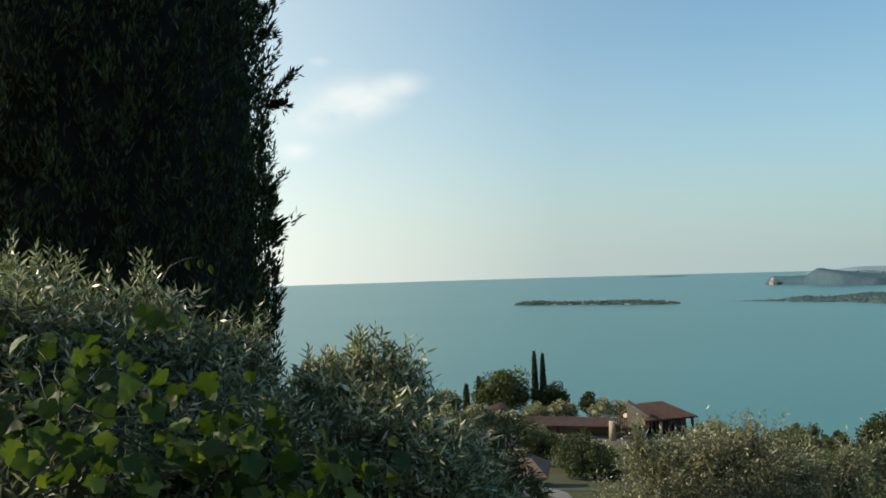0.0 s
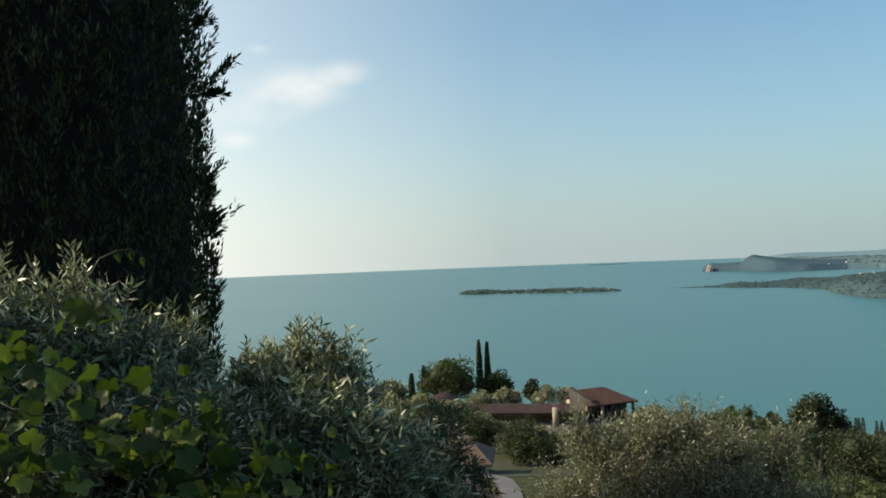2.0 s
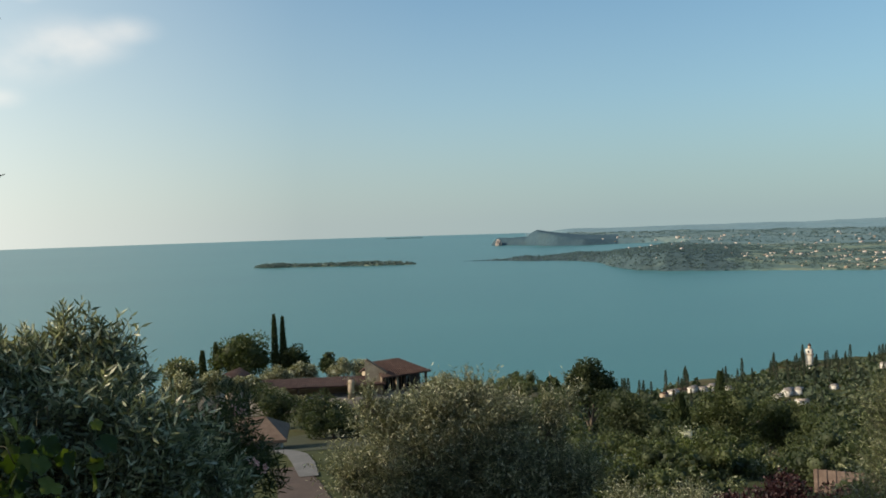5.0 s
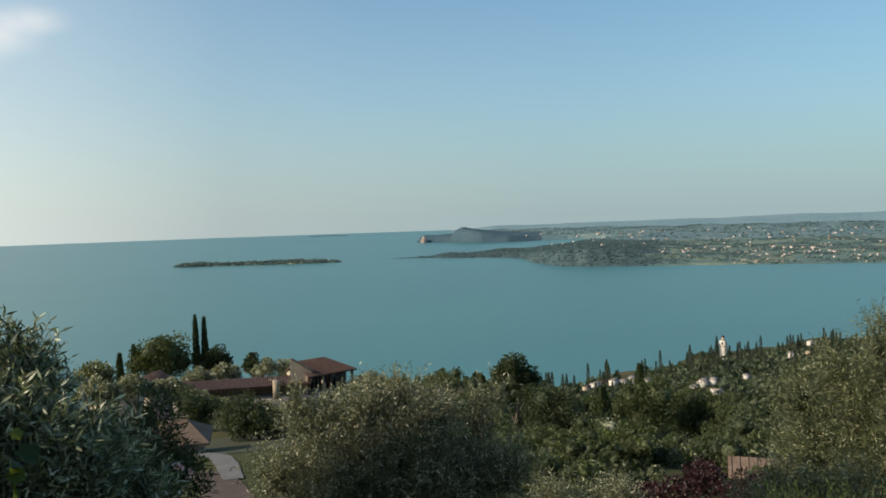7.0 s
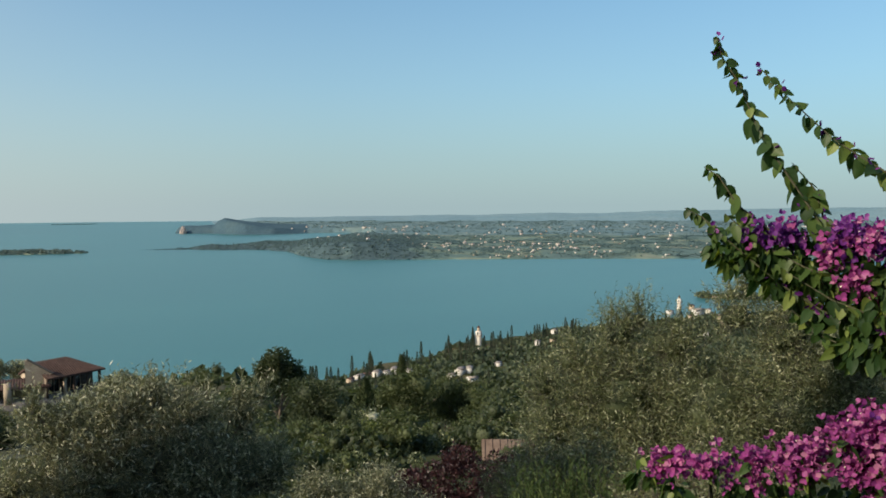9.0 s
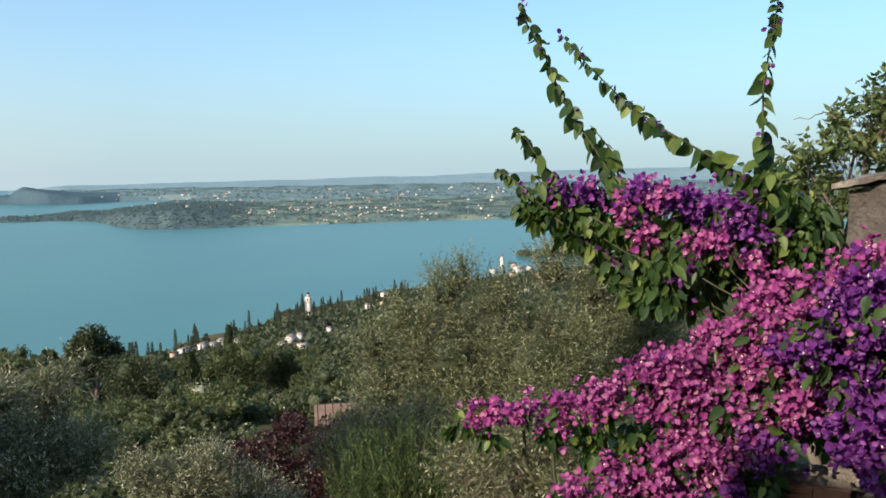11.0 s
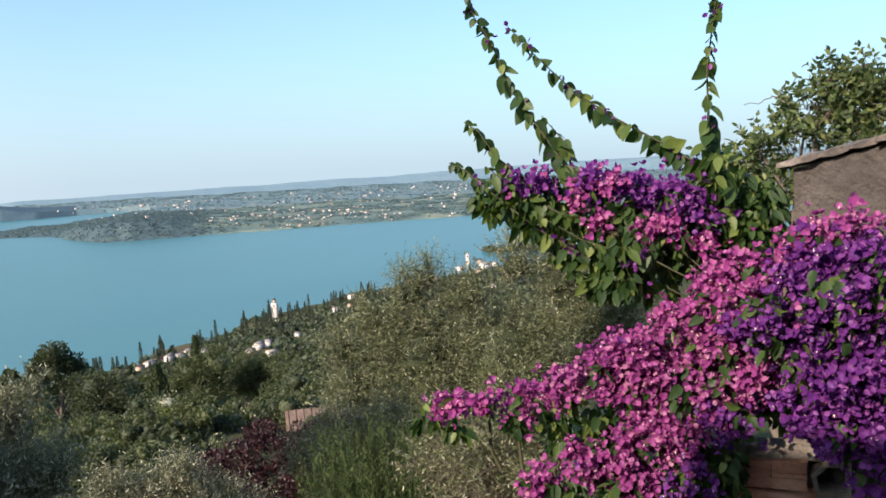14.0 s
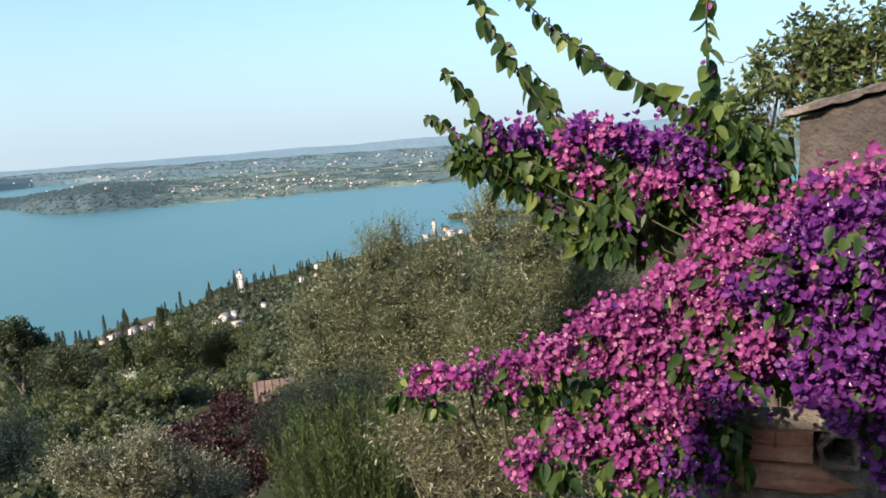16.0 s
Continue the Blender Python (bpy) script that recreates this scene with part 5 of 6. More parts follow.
def broom_shrub():
    rng = np.random.default_rng(320)
    at = np.array((4.049, 3.261, 0.047))
    at[2] = float(land(at[0], at[1]))
    t = thing("broom_shrub", at, "feathery fresh-green shrub with thin upright stems", "shrub")
    tips = np.array([(3.81, 3.53, 0.63, 0.18), (4.01, 3.30, 0.65, 0.20), (4.18, 3.10, 0.60, 0.20), (3.56, 3.50, 0.49, 0.15), (4.34, 2.88, 0.43, 0.20), (3.76, 3.29, 0.43, 0.27), (3.99, 3.01, 0.36, 0.27)])
    n = 640
    tip, u = on_lobes(tips, n, rng, 0.1, 1.0)
    tip = tip - at
    base = np.stack([rng.normal(0, 0.14, n), rng.normal(0, 0.14, n), np.full(n, 0.0)], -1)
    mid = base + (tip - base) * 0.6 + np.array([0, 0, 0.15])
    d = unit(tip - mid)
    ln = np.linalg.norm(tip - mid, axis=1)
    v, f = join(twig_leaves(mid, d, ln, 30, 0.040, 0.008, rng, LANCE, 0.5, 0.15), twig_leaves(base + (mid - base) * 0.5, unit(mid - base), np.linalg.norm(mid - base, axis=1) * 0.5, 20, 0.040, 0.009, rng, LANCE, 0.5, 0.15))
    part("leaves", arr_mesh("leaves", v, f, M_BROOM), None, t)
    part("stem_mass", arr_mesh("stem_mass", *join(twig_rods(base, mid - base, np.linalg.norm(mid - base, axis=1), 0.005), twig_rods(mid, d, ln, 0.003)), M_BROOM), None, t)["kind"] = "stuff"


broom_shrub()


def bougainvillea():
    rng = np.random.default_rng(330)
    pink = np.array([(1.67, 1.13, 1.81, 0.01), (1.69, 1.10, 1.81, 0.02), (1.69, 1.06, 1.81, 0.02), (1.70, 1.05, 1.81, 0.03), (1.75, 0.97, 1.81, 0.04), (1.80, 0.90, 1.81, 0.04), (1.85, 0.81, 1.84, 0.06), (1.89, 0.72, 1.88, 0.07), (1.93, 0.62, 1.93, 0.08), (1.97, 0.50, 2.01, 0.09), (1.95, 0.41, 2.06, 0.11), (1.92, 0.51, 1.87, 0.10), (1.92, 0.64, 1.84, 0.07), (1.91, 0.54, 1.74, 0.08), (1.86, 0.65, 1.71, 0.06), (1.82, 0.74, 1.67, 0.05), (1.77, 0.84, 1.62, 0.035), (1.83, 0.62, 1.63, 0.05), (1.95, 0.40, 1.93, 0.12), (1.98, 0.26, 2.20, 0.06), (1.94, 0.18, 2.24, 0.06), (1.95, 0.37, 2.14, 0.08), (1.93, 0.73, 2.26, 0.02), (1.95, 0.69, 2.26, 0.02), (1.96, 0.61, 2.25, 0.02), (1.97, 0.57, 2.24, 0.03), (1.98, 0.54, 2.23, 0.02), (2.00, 0.48, 2.22, 0.02), (1.94, 0.69, 2.37, 0.02), (1.91, 0.77, 2.33, 0.02)])
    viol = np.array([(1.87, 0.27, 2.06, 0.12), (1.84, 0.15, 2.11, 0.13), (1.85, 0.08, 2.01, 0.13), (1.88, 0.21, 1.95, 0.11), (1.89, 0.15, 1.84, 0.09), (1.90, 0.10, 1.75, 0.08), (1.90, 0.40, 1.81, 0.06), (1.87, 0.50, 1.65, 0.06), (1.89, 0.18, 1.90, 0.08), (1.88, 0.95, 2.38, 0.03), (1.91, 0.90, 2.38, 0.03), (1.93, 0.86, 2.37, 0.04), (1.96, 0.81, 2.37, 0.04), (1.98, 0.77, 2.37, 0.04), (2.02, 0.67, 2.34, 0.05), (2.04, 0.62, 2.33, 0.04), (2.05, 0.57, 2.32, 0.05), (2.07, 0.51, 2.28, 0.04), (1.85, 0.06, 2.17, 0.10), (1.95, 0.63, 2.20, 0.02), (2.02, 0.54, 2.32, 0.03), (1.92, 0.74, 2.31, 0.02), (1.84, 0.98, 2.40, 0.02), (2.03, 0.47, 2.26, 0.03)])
    green = np.array([(1.80, 0.80, 1.59, 0.05), (1.86, 0.66, 1.59, 0.07), (1.89, 0.76, 1.69, 0.05), (1.90, 0.55, 1.60, 0.07), (1.88, 1.00, 2.34, 0.05), (1.92, 0.92, 2.29, 0.07), (1.95, 0.82, 2.24, 0.08), (1.97, 0.72, 2.21, 0.08), (2.01, 0.63, 2.23, 0.09), (2.08, 0.49, 2.38, 0.07), (2.09, 0.44, 2.31, 0.08), (2.10, 0.39, 2.26, 0.08), (1.95, 0.70, 2.14, 0.07), (1.83, 0.95, 1.75, 0.04), (1.88, 0.85, 1.72, 0.06), (1.74, 1.08, 1.74, 0.03), (1.71, 1.13, 1.76, 0.02), (1.69, 1.15, 1.77, 0.02), (1.93, 0.47, 1.67, 0.07), (1.94, 0.43, 1.63, 0.05), (1.93, 0.75, 1.75, 0.06), (2.08, 0.64, 2.13, 0.08), (2.12, 0.53, 2.19, 0.08), (2.15, 0.43, 2.19, 0.07), (1.96, 0.89, 2.31, 0.05), (2.02, 0.77, 2.29, 0.06), (2.13, 0.35, 1.78, 0.06), (2.12, 0.40, 1.81, 0.06), (2.06, 0.66, 2.28, 0.06), (2.09, 0.57, 2.24, 0.06)])
    at = np.array((1.978, 0.258, 1.228))
    at[2] = float(land(at[0], at[1]))
    t = thing("bougainvillea", at, "bougainvillea full of pink and purple bracts on a wall", "flowering shrub")
    petals, tubes = {"pink_blossom": [], "purple_blossom": []}, []
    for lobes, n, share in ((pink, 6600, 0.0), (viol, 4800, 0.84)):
        # flowers sit in small bunches
        o, u = on_lobes(bumpy(lobes, rng, 5, 0.55), n // 10, rng, 0.76, 0.95)
        o, u = np.repeat(o, 10, 0) + rng.normal(0, 0.017, (n, 3)), np.repeat(u, 10, 0)
        ax = unit(u * 0.6 + np.array([-0.45, -0.1, 0.35]) + rng.normal(0, 0.5, (n, 3)))
        p = unit(np.cross(ax, rng.normal(0, 1, (n, 3))))
        q = np.cross(ax, p)
        s = 0.012 + 0.006 * rng.random(n)
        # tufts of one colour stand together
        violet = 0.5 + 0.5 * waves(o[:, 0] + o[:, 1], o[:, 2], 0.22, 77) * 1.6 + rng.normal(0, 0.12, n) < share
        # right side nearly all purple: partly variety, partly shade put into the colour
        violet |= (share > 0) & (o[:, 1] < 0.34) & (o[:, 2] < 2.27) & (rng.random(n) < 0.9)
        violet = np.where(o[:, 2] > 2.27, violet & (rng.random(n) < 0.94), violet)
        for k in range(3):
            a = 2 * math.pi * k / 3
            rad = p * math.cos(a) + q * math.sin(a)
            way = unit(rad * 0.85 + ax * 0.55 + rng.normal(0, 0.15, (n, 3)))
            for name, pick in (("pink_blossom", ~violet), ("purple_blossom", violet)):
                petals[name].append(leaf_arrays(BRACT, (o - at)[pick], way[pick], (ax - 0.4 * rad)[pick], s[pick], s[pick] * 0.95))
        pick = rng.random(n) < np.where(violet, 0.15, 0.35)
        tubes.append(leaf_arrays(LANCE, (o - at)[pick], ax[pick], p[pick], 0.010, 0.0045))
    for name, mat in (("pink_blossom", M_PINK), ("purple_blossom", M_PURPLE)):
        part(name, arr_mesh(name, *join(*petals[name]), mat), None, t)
    part("flower_tube_mass", arr_mesh("flower_tube_mass", *join(*tubes), M_TUBE), None, t)["kind"] = "stuff"
    o, u = on_lobes(np.concatenate([bumpy(green, rng, 6, 0.6), pink * (1, 1, 1, 0.7), viol * (1, 1, 1, 0.7)]), 5200, rng, 0.5, 0.95)
    n = len(o)
    d = unit(np.array([-0.15, 0, -0.8]) + u * 0.45 + rng.normal(0, 0.35, (n, 3)))
    s = 0.018 + 0.032 * rng.random(n)
    leafs = [leaf_arrays(HEART, o - at, d, unit(np.array([-0.4, -0.6, 0.4]) + rng.normal(0, 0.7, (n, 3))), s, s * 0.56)]
    stems, buds = [], []
    shoots = ([(1.965, 0.692, 2.148), (1.919, 0.795, 2.196), (1.875, 0.883, 2.260), (1.851, 0.967, 2.333), (1.813, 1.027, 2.397)], [(1.967, 0.633, 2.121), (1.930, 0.724, 2.109), (1.900, 0.788, 2.140), (1.869, 0.850, 2.201)], [(1.959, 0.732, 2.251), (1.911, 0.834, 2.297), (1.877, 0.921, 2.348), (1.830, 1.000, 2.427)], [(1.958, 0.598, 2.194), (1.923, 0.688, 2.197), (1.890, 0.764, 2.229), (1.856, 0.855, 2.290)],
              [(1.953, 0.818, 2.400), (1.922, 0.879, 2.507), (1.886, 0.945, 2.628), (1.863, 0.984, 2.746), (1.841, 1.020, 2.815), (1.834, 1.032, 2.868)], [(2.072, 0.509, 2.396), (2.043, 0.599, 2.459), (2.002, 0.708, 2.531), (1.962, 0.797, 2.602), (1.919, 0.884, 2.702), (1.886, 0.945, 2.783)], [(2.076, 0.497, 2.339), (2.077, 0.493, 2.494), (2.077, 0.494, 2.632), (2.082, 0.476, 2.767), (2.086, 0.462, 2.859)],
              [(1.923, 0.920, 2.376), (1.880, 0.995, 2.448), (1.857, 1.033, 2.520), (1.837, 1.064, 2.546)], [(1.913, 0.937, 2.271), (1.870, 1.012, 2.359), (1.836, 1.066, 2.418), (1.812, 1.102, 2.441)], [(1.976, 0.815, 2.354), (1.971, 0.825, 2.429), (1.963, 0.843, 2.489), (1.941, 0.887, 2.551)])
    for pts in shoots:
        p = np.array(pts) - at
        m = 40
        tt = np.linspace(0, len(p) - 1, m)
        line = np.stack([np.interp(tt, np.arange(len(p)), p[:, k]) for k in range(3)], -1)
        stems.append(tube_arrays(line, np.linspace(0.0034, 0.0010, m), 6))
        length = np.linalg.norm(np.diff(line, axis=0), axis=1).sum()
        k = max(6, int(length / 0.0122))
        w = (np.arange(k) + 0.5) / k
        pos = np.stack([np.interp(w, np.linspace(0, 1, m), line[:, c]) for c in range(3)], -1)
        size = (0.050 - 0.031 * w ** 1.5) * (0.75 + 0.5 * rng.random(k))
        sd = np.where(np.arange(k) % 2, 1.0, -1.0)[:, None] * unit(np.cross(np.gradient(pos, axis=0), np.array([0.7, 0.7, 0.0])))
        leafs.append(leaf_arrays(HEART, pos, unit(sd * 0.55 + np.array([0, 0, -0.8]) + rng.normal(0, 0.3, (k, 3))), unit(np.array([-0.5, -0.6, 0.4]) + rng.normal(0, 0.5, (k, 3))), size, size * 0.78))
        near = rng.random(k) < (0.16 if len(pts) > 4 else 0.05)
        if near.any():
            m3 = int(near.sum())
            for a in range(3):
                buds.append(leaf_arrays(BRACT, pos[near] + rng.normal(0, 0.007, (m3, 3)), unit(rng.normal(0, 1, (m3, 3)) + np.array([-0.2, -0.2, 0.4])), unit(rng.normal(0, 1, (m3, 3))), 0.017, 0.014))
    part("leaves", arr_mesh("leaves", *join(*leafs), M_BGLEAF, True), None, t)
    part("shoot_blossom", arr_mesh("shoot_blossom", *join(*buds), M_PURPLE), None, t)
    heart = np.array((2.073, 0.295, 1.936)) - at
    for k in range(8):
        src = (viol, viol)[k % 2]
        b = src[rng.integers(len(src))]
        stems.append(tube_arrays(bend(heart + rng.normal(0, 0.08, 3), b[:3] - at, 0.05, rng, 10) + (0.05, 0.05, -0.03), np.linspace(0.004, 0.001, 10), 6))
    stems.append(tube_arrays(bend((0.35, -0.1, -0.2), heart + (0.12, 0.0, -0.1), 0.03, rng, 8), np.linspace(0.03, 0.015, 8), 8))
    for a, b in zip([(1.803, 1.006, 1.773), (1.838, 0.948, 1.771), (1.875, 0.882, 1.784), (1.913, 0.809, 1.798)], [(1.849, 1.008, 1.592), (1.897, 0.965, 1.565), (1.921, 0.882, 1.556), (1.970, 0.780, 1.540)]):
        stems.append(tube_arrays(bend(np.array(b) - at, np.array(a) - at, 0.04, rng, 8), np.linspace(0.006, 0.003, 8), 6))
    for v, f in stems:
        part("stem", arr_mesh("stem", v, f, M_STEM, True), None, t)


bougainvillea()


# ---- buildings in the garden ----
def hip_arrays(x0, x1, y0, y1, z, rise, over=0.5, thick=0.15, ridge=0.3):
    x0, x1, y0, y1 = x0 - over, x1 + over, y0 - over, y1 + over
    xm, ym, hw = (x0 + x1) / 2, (y0 + y1) / 2, (x1 - x0) / 2 * ridge
    v = np.array([(x0, y0, z), (x1, y0, z), (x1, y1, z), (x0, y1, z), (xm - hw, ym, z + rise), (xm + hw, ym, z + rise),
                  (x0, y0, z - thick), (x1, y0, z - thick), (x1, y1, z - thick), (x0, y1, z - thick)])
    f = [(0, 1, 5, 4), (2, 3, 4, 5), (1, 2, 5, 5), (3, 0, 4, 4), (0, 6, 7, 1), (1, 7, 8, 2), (2, 8, 9, 3), (3, 9, 6, 0), (6, 9, 8, 7)]
    return v, f


def poly_mesh(name, v, faces, mat):
    me = bpy.data.meshes.new(name)
    me.from_pydata([tuple(p) for p in v], [], [tuple(dict.fromkeys(f)) for f in faces])
    me.materials.append(mat)
    me.update()
    return me


def garden_house():
    """A low house: a long tiled wing over a dark loggia and a hipped pavilion."""
    t = thing("house", (17.2, 88.3, -17.1), "low house with red tiled roofs and a shaded loggia", "house")
    t.rotation_euler[2] = radians(-13)
    B = lambda n, b, m, lab="": part(n, arr_mesh(n, *box_arrays(*b), m), None, t, lab)
    B("plinth", (-11.5, 10.0, -0.3, 6.2, -3.0, 0.05), M_PAVING)
    B("back_wall", (-11.0, 3.9, 2.3, 2.5, 0.05, 1.6), M_CREAM)
    B("side_wall", (-11.2, -11.0, 0.4, 2.4, 0.05, 1.3), M_CREAM)
    # wing roof, one slope towards the lake side
    v = np.array([(x, y, z) for x in (-11.6, 3.9) for y, z in ((-0.5, 1.30), (2.7, 1.72), (2.7, 1.86), (-0.5, 1.44))])
    f = [(0, 1, 2, 3), (4, 7, 6, 5), (0, 4, 5, 1), (1, 5, 6, 2), (2, 6, 7, 3), (3, 7, 4, 0)]
    part("wing_roof", poly_mesh("wing_roof", v, f, M_TILE), None, t)
    # courses of tiles on the wing roof
    rib = np.linspace(-11.4, 3.7, 62)
    tubes = [tube_arrays([(x, -0.55, 1.46), (x, 2.7, 1.88)], 0.06, 6) for x in rib]
    part("roof_tiling", arr_mesh("roof_tiling", *join(*tubes), M_TILE, True), None, t)["kind"] = "stuff"
    for x in (-9.0, -6.0, -3.0):
        B("post", (x - 0.12, x + 0.12, -0.15, 0.09, 0.05, 1.4), M_DARKWOOD)
    B("pillar", (-0.35, 0.35, -0.55, 0.15, -0.1, 1.95), M_CREAM, "pale rendered pillar")
    # pavilion, turned away from the wing
    c, sn = math.cos(radians(30)), math.sin(radians(30))
    spin = lambda v: np.stack([3.5 + v[:, 0] * c - v[:, 1] * sn, v[:, 0] * sn + v[:, 1] * c, v[:, 2]], -1)
    v = np.array([(-0.2, -0.5, 2.15), (6.4, -0.5, 2.15), (6.4, 4.9, 2.15), (-0.2, 4.9, 2.15), (-0.2, 2.2, 3.55), (3.6, 2.2, 3.6)])
    v = spin(np.concatenate([v, v - (0, 0, 0.16)]))
    f = [(0, 1, 5, 4), (1, 2, 5), (2, 3, 4, 5), (6, 10, 11, 7), (7, 11, 8), (8, 11, 10, 9), (0, 6, 7, 1), (1, 7, 8, 2), (2, 8, 9, 3), (3, 9, 10, 4), (4, 10, 6, 0)]
    part("pavilion_roof", poly_mesh("pavilion_roof", v, f, M_TILE), None, t)
    tubes = [tube_arrays(spin(np.array([(x, -0.55, 2.17), (x, 2.2 if x < 3.6 else 2.2 - (x - 3.6) / 2.8 * 2.7, 3.62 if x < 3.6 else 3.62 - (x - 3.6) / 2.8 * 1.45)])), 0.06, 6) for x in np.linspace(0, 6.2, 26)]
    part("roof_tiling", arr_mesh("roof_tiling", *join(*tubes), M_TILE, True), None, t)["kind"] = "stuff"
    for x, mat in ((0.1, M_DARKWOOD), (2.0, M_CREAM), (3.1, M_DARKWOOD), (4.6, M_DARKWOOD), (6.0, M_DARKWOOD)):
        b, f = box_arrays(x - 0.12, x + 0.12, -0.12, 0.12, -0.2, 2.12)
        part("column", arr_mesh("column", spin(b), f, mat), None, t)
    # inner wall coloured dark for the shade under the pavilion roof
    for name, bx, mat in (("inner_wall", (0.0, 6.1, 1.4, 1.6, -0.2, 2.1), M_DARKWOOD), ("gable_wall", (-0.05, 0.15, 0.0, 4.6, -0.2, 2.2), M_CREAM), ("window", (1.0, 2.2, 1.34, 1.40, 0.2, 2.0), M_GLASSDARK), ("window", (3.4, 4.6, 1.34, 1.40, 0.2, 2.0), M_GLASSDARK)):
        b, f = box_arrays(*bx)
        piece = part(name, arr_mesh(name, spin(b), f, mat), None, t)
        if name == "window":
            x0, x1, y0, z0, z1 = bx[0], bx[1], bx[2], bx[4], bx[5]
            bars = [box_arrays(x0, x1, y0 - 0.04, y0 - 0.003, z0, z0 + 0.07), box_arrays(x0, x1, y0 - 0.04, y0 - 0.003, z1 - 0.07, z1)] + [box_arrays(x - 0.03, x + 0.03, y0 - 0.04, y0 - 0.003, z0 + 0.073, z1 - 0.073) for x in (x0 + 0.03, (x0 + x1) / 2, x1 - 0.03)]
            v, f = join(*bars)
            part("frame", arr_mesh("frame", spin(v), f, M_CREAM), None, piece)
    # sloping parapet wall beside the pavilion
    v = np.array([(x, y, z) for y in (0.2, 0.5) for x, z in ((1.6, 1.5), (4.0, 1.5), (4.0, 2.55), (1.95, 4.15), (1.6, 4.15))])
    f = [(0, 1, 2, 3, 4), (9, 8, 7, 6, 5), (0, 5, 6, 1), (1, 6, 7, 2), (2, 7, 8, 3), (3, 8, 9, 4), (4, 9, 5, 0)]
    part("parapet", poly_mesh("parapet", v, f, M_CREAM), None, t, "pale sloping parapet wall")
    v = np.array([(x, y, z) for y in (0.1, 0.6) for x, z in ((1.8, 4.12), (4.15, 2.45), (4.15, 2.62), (1.8, 4.30))])
    part("coping", poly_mesh("coping", v, [(0, 1, 2, 3), (7, 6, 5, 4), (0, 4, 5, 1), (1, 5, 6, 2), (2, 6, 7, 3), (3, 7, 4, 0)], M_SLATE), None, t)


garden_house()


def small_building(at, turn, w, d, h, rise, label, hip=False, roof=None):
    roof = roof or M_TILE
    t = thing("outbuilding", at, label, "outbuilding")
    t.rotation_euler[2] = radians(turn)
    part("wall", arr_mesh("wall", *box_arrays(-w / 2, w / 2, -d / 2, d / 2, -4, h), M_CREAM), None, t)
    if hip:
        part("roof", poly_mesh("roof", *hip_arrays(-w / 2, w / 2, -d / 2, d / 2, h, rise, 0.4), roof), None, t)
    else:
        part("roof", arr_mesh("roof", *gable_arrays(-w / 2, w / 2, -d / 2, d / 2, h, rise, 0.3, 0.14), roof), None, t)
        tubes = []
        for x in np.linspace(-w / 2 - 0.2, w / 2 + 0.2, int(w / 0.22)):
            for s in (-1, 1):
                tubes.append(tube_arrays([(x, s * (d / 2 + 0.3), h - 0.3 * rise / (d / 2) + 0.15), (x, 0, h + rise + 0.13)], 0.035, 6))
        part("roof_tiling", arr_mesh("roof_tiling", *join(*tubes), roof, True), None, t)["kind"] = "stuff"
    door = part("door", arr_mesh("door", *box_arrays(-0.45, 0.45, -d / 2 - 0.05, -d / 2 + 0.02, -0.2, 1.8), M_DARKWOOD), None, t)
    part("handle", arr_mesh("handle", *box_arrays(0.32, 0.38, -d / 2 - 0.10, -d / 2 - 0.05, 0.8, 0.92), M_SLATE), None, door)
    return t


small_building((lambda p: (p[0], p[1], p[2] - 2.95))((3.4, 45.8, -8.3)), -10, 2.8, 2.8, 2.0, 0.95, "small shed with a dusty tiled hipped roof", True, M_OLDTILE)
small_building((lambda p: (p[0], p[1], p[2] - 3.4))((20.70, 19.10, -5.90)), -42, 3.6, 3.6, 2.4, 0.85, "low outbuilding with a faded red tiled roof", False, M_OLDTILE)
small_building((lambda p: (p[0], p[1], p[2] - 3.0))((0.8, 99.9, -15.9)), -20, 5, 4, 2.2, 0.9, "small building with a pale red tiled roof")
small_building((lambda p: (p[0], p[1], p[2] - 3.3))((5.1, 107.8, -16.4)), 60, 4, 3.4, 2.2, 1.0, "small building with a pale gable")


def drape(name, line, width, mat, label, category, lift=0.06):
    """A strip laid over the ground along a line."""
    p = np.asarray(line, float)
    m = 24
    tt = np.linspace(0, len(p) - 1, m)
    c = np.stack([np.interp(tt, np.arange(len(p)), p[:, k]) for k in range(2)], -1)
    n = unit(np.gradient(c, axis=0))[:, ::-1] * (-1, 1)
    w = np.interp(tt, np.arange(len(p)), np.broadcast_to(width, len(p)))
    q = np.linspace(-1, 1, 7)
    xy = c[:, None] + n[:, None] * (q[None, :, None] * w[:, None, None] / 2)
    z = land(xy[..., 0], xy[..., 1]) + lift
    v = np.concatenate([xy, z[..., None]], -1).reshape(-1, 3)
    i, j = np.meshgrid(np.arange(m - 1), np.arange(6), indexing="ij")
    f = np.stack([i * 7 + j, i * 7 + j + 1, (i + 1) * 7 + j + 1, (i + 1) * 7 + j], -1).reshape(-1, 4)
    return tagged(new(name, arr_mesh(name, v, f, mat, True)), label, category, kind="structure")


drape("garden_path", [(4.3, 48.1), (4.5, 40.4), (4.2, 31.9), (3.9, 28.1)], (0.7, 0.9, 0.9, 0.7), M_PALEPATH, "pale paved garden path curving over the slope", "path")
drape("gravel_drive", [(3.3, 31.0), (3.4, 27.3), (3.1, 23.1), (2.6, 18.8)], (1.2, 1.4, 1.6, 1.8), M_DRIVE, "reddish gravel drive below the garden", "drive", 0.04)
drape("lawn", [(4.8, 51.1), (6.8, 47.8), (7.6, 39.5)], (7, 9, 8), M_LAWN, "dry mown lawn beside the path", "lawn", 0.03)


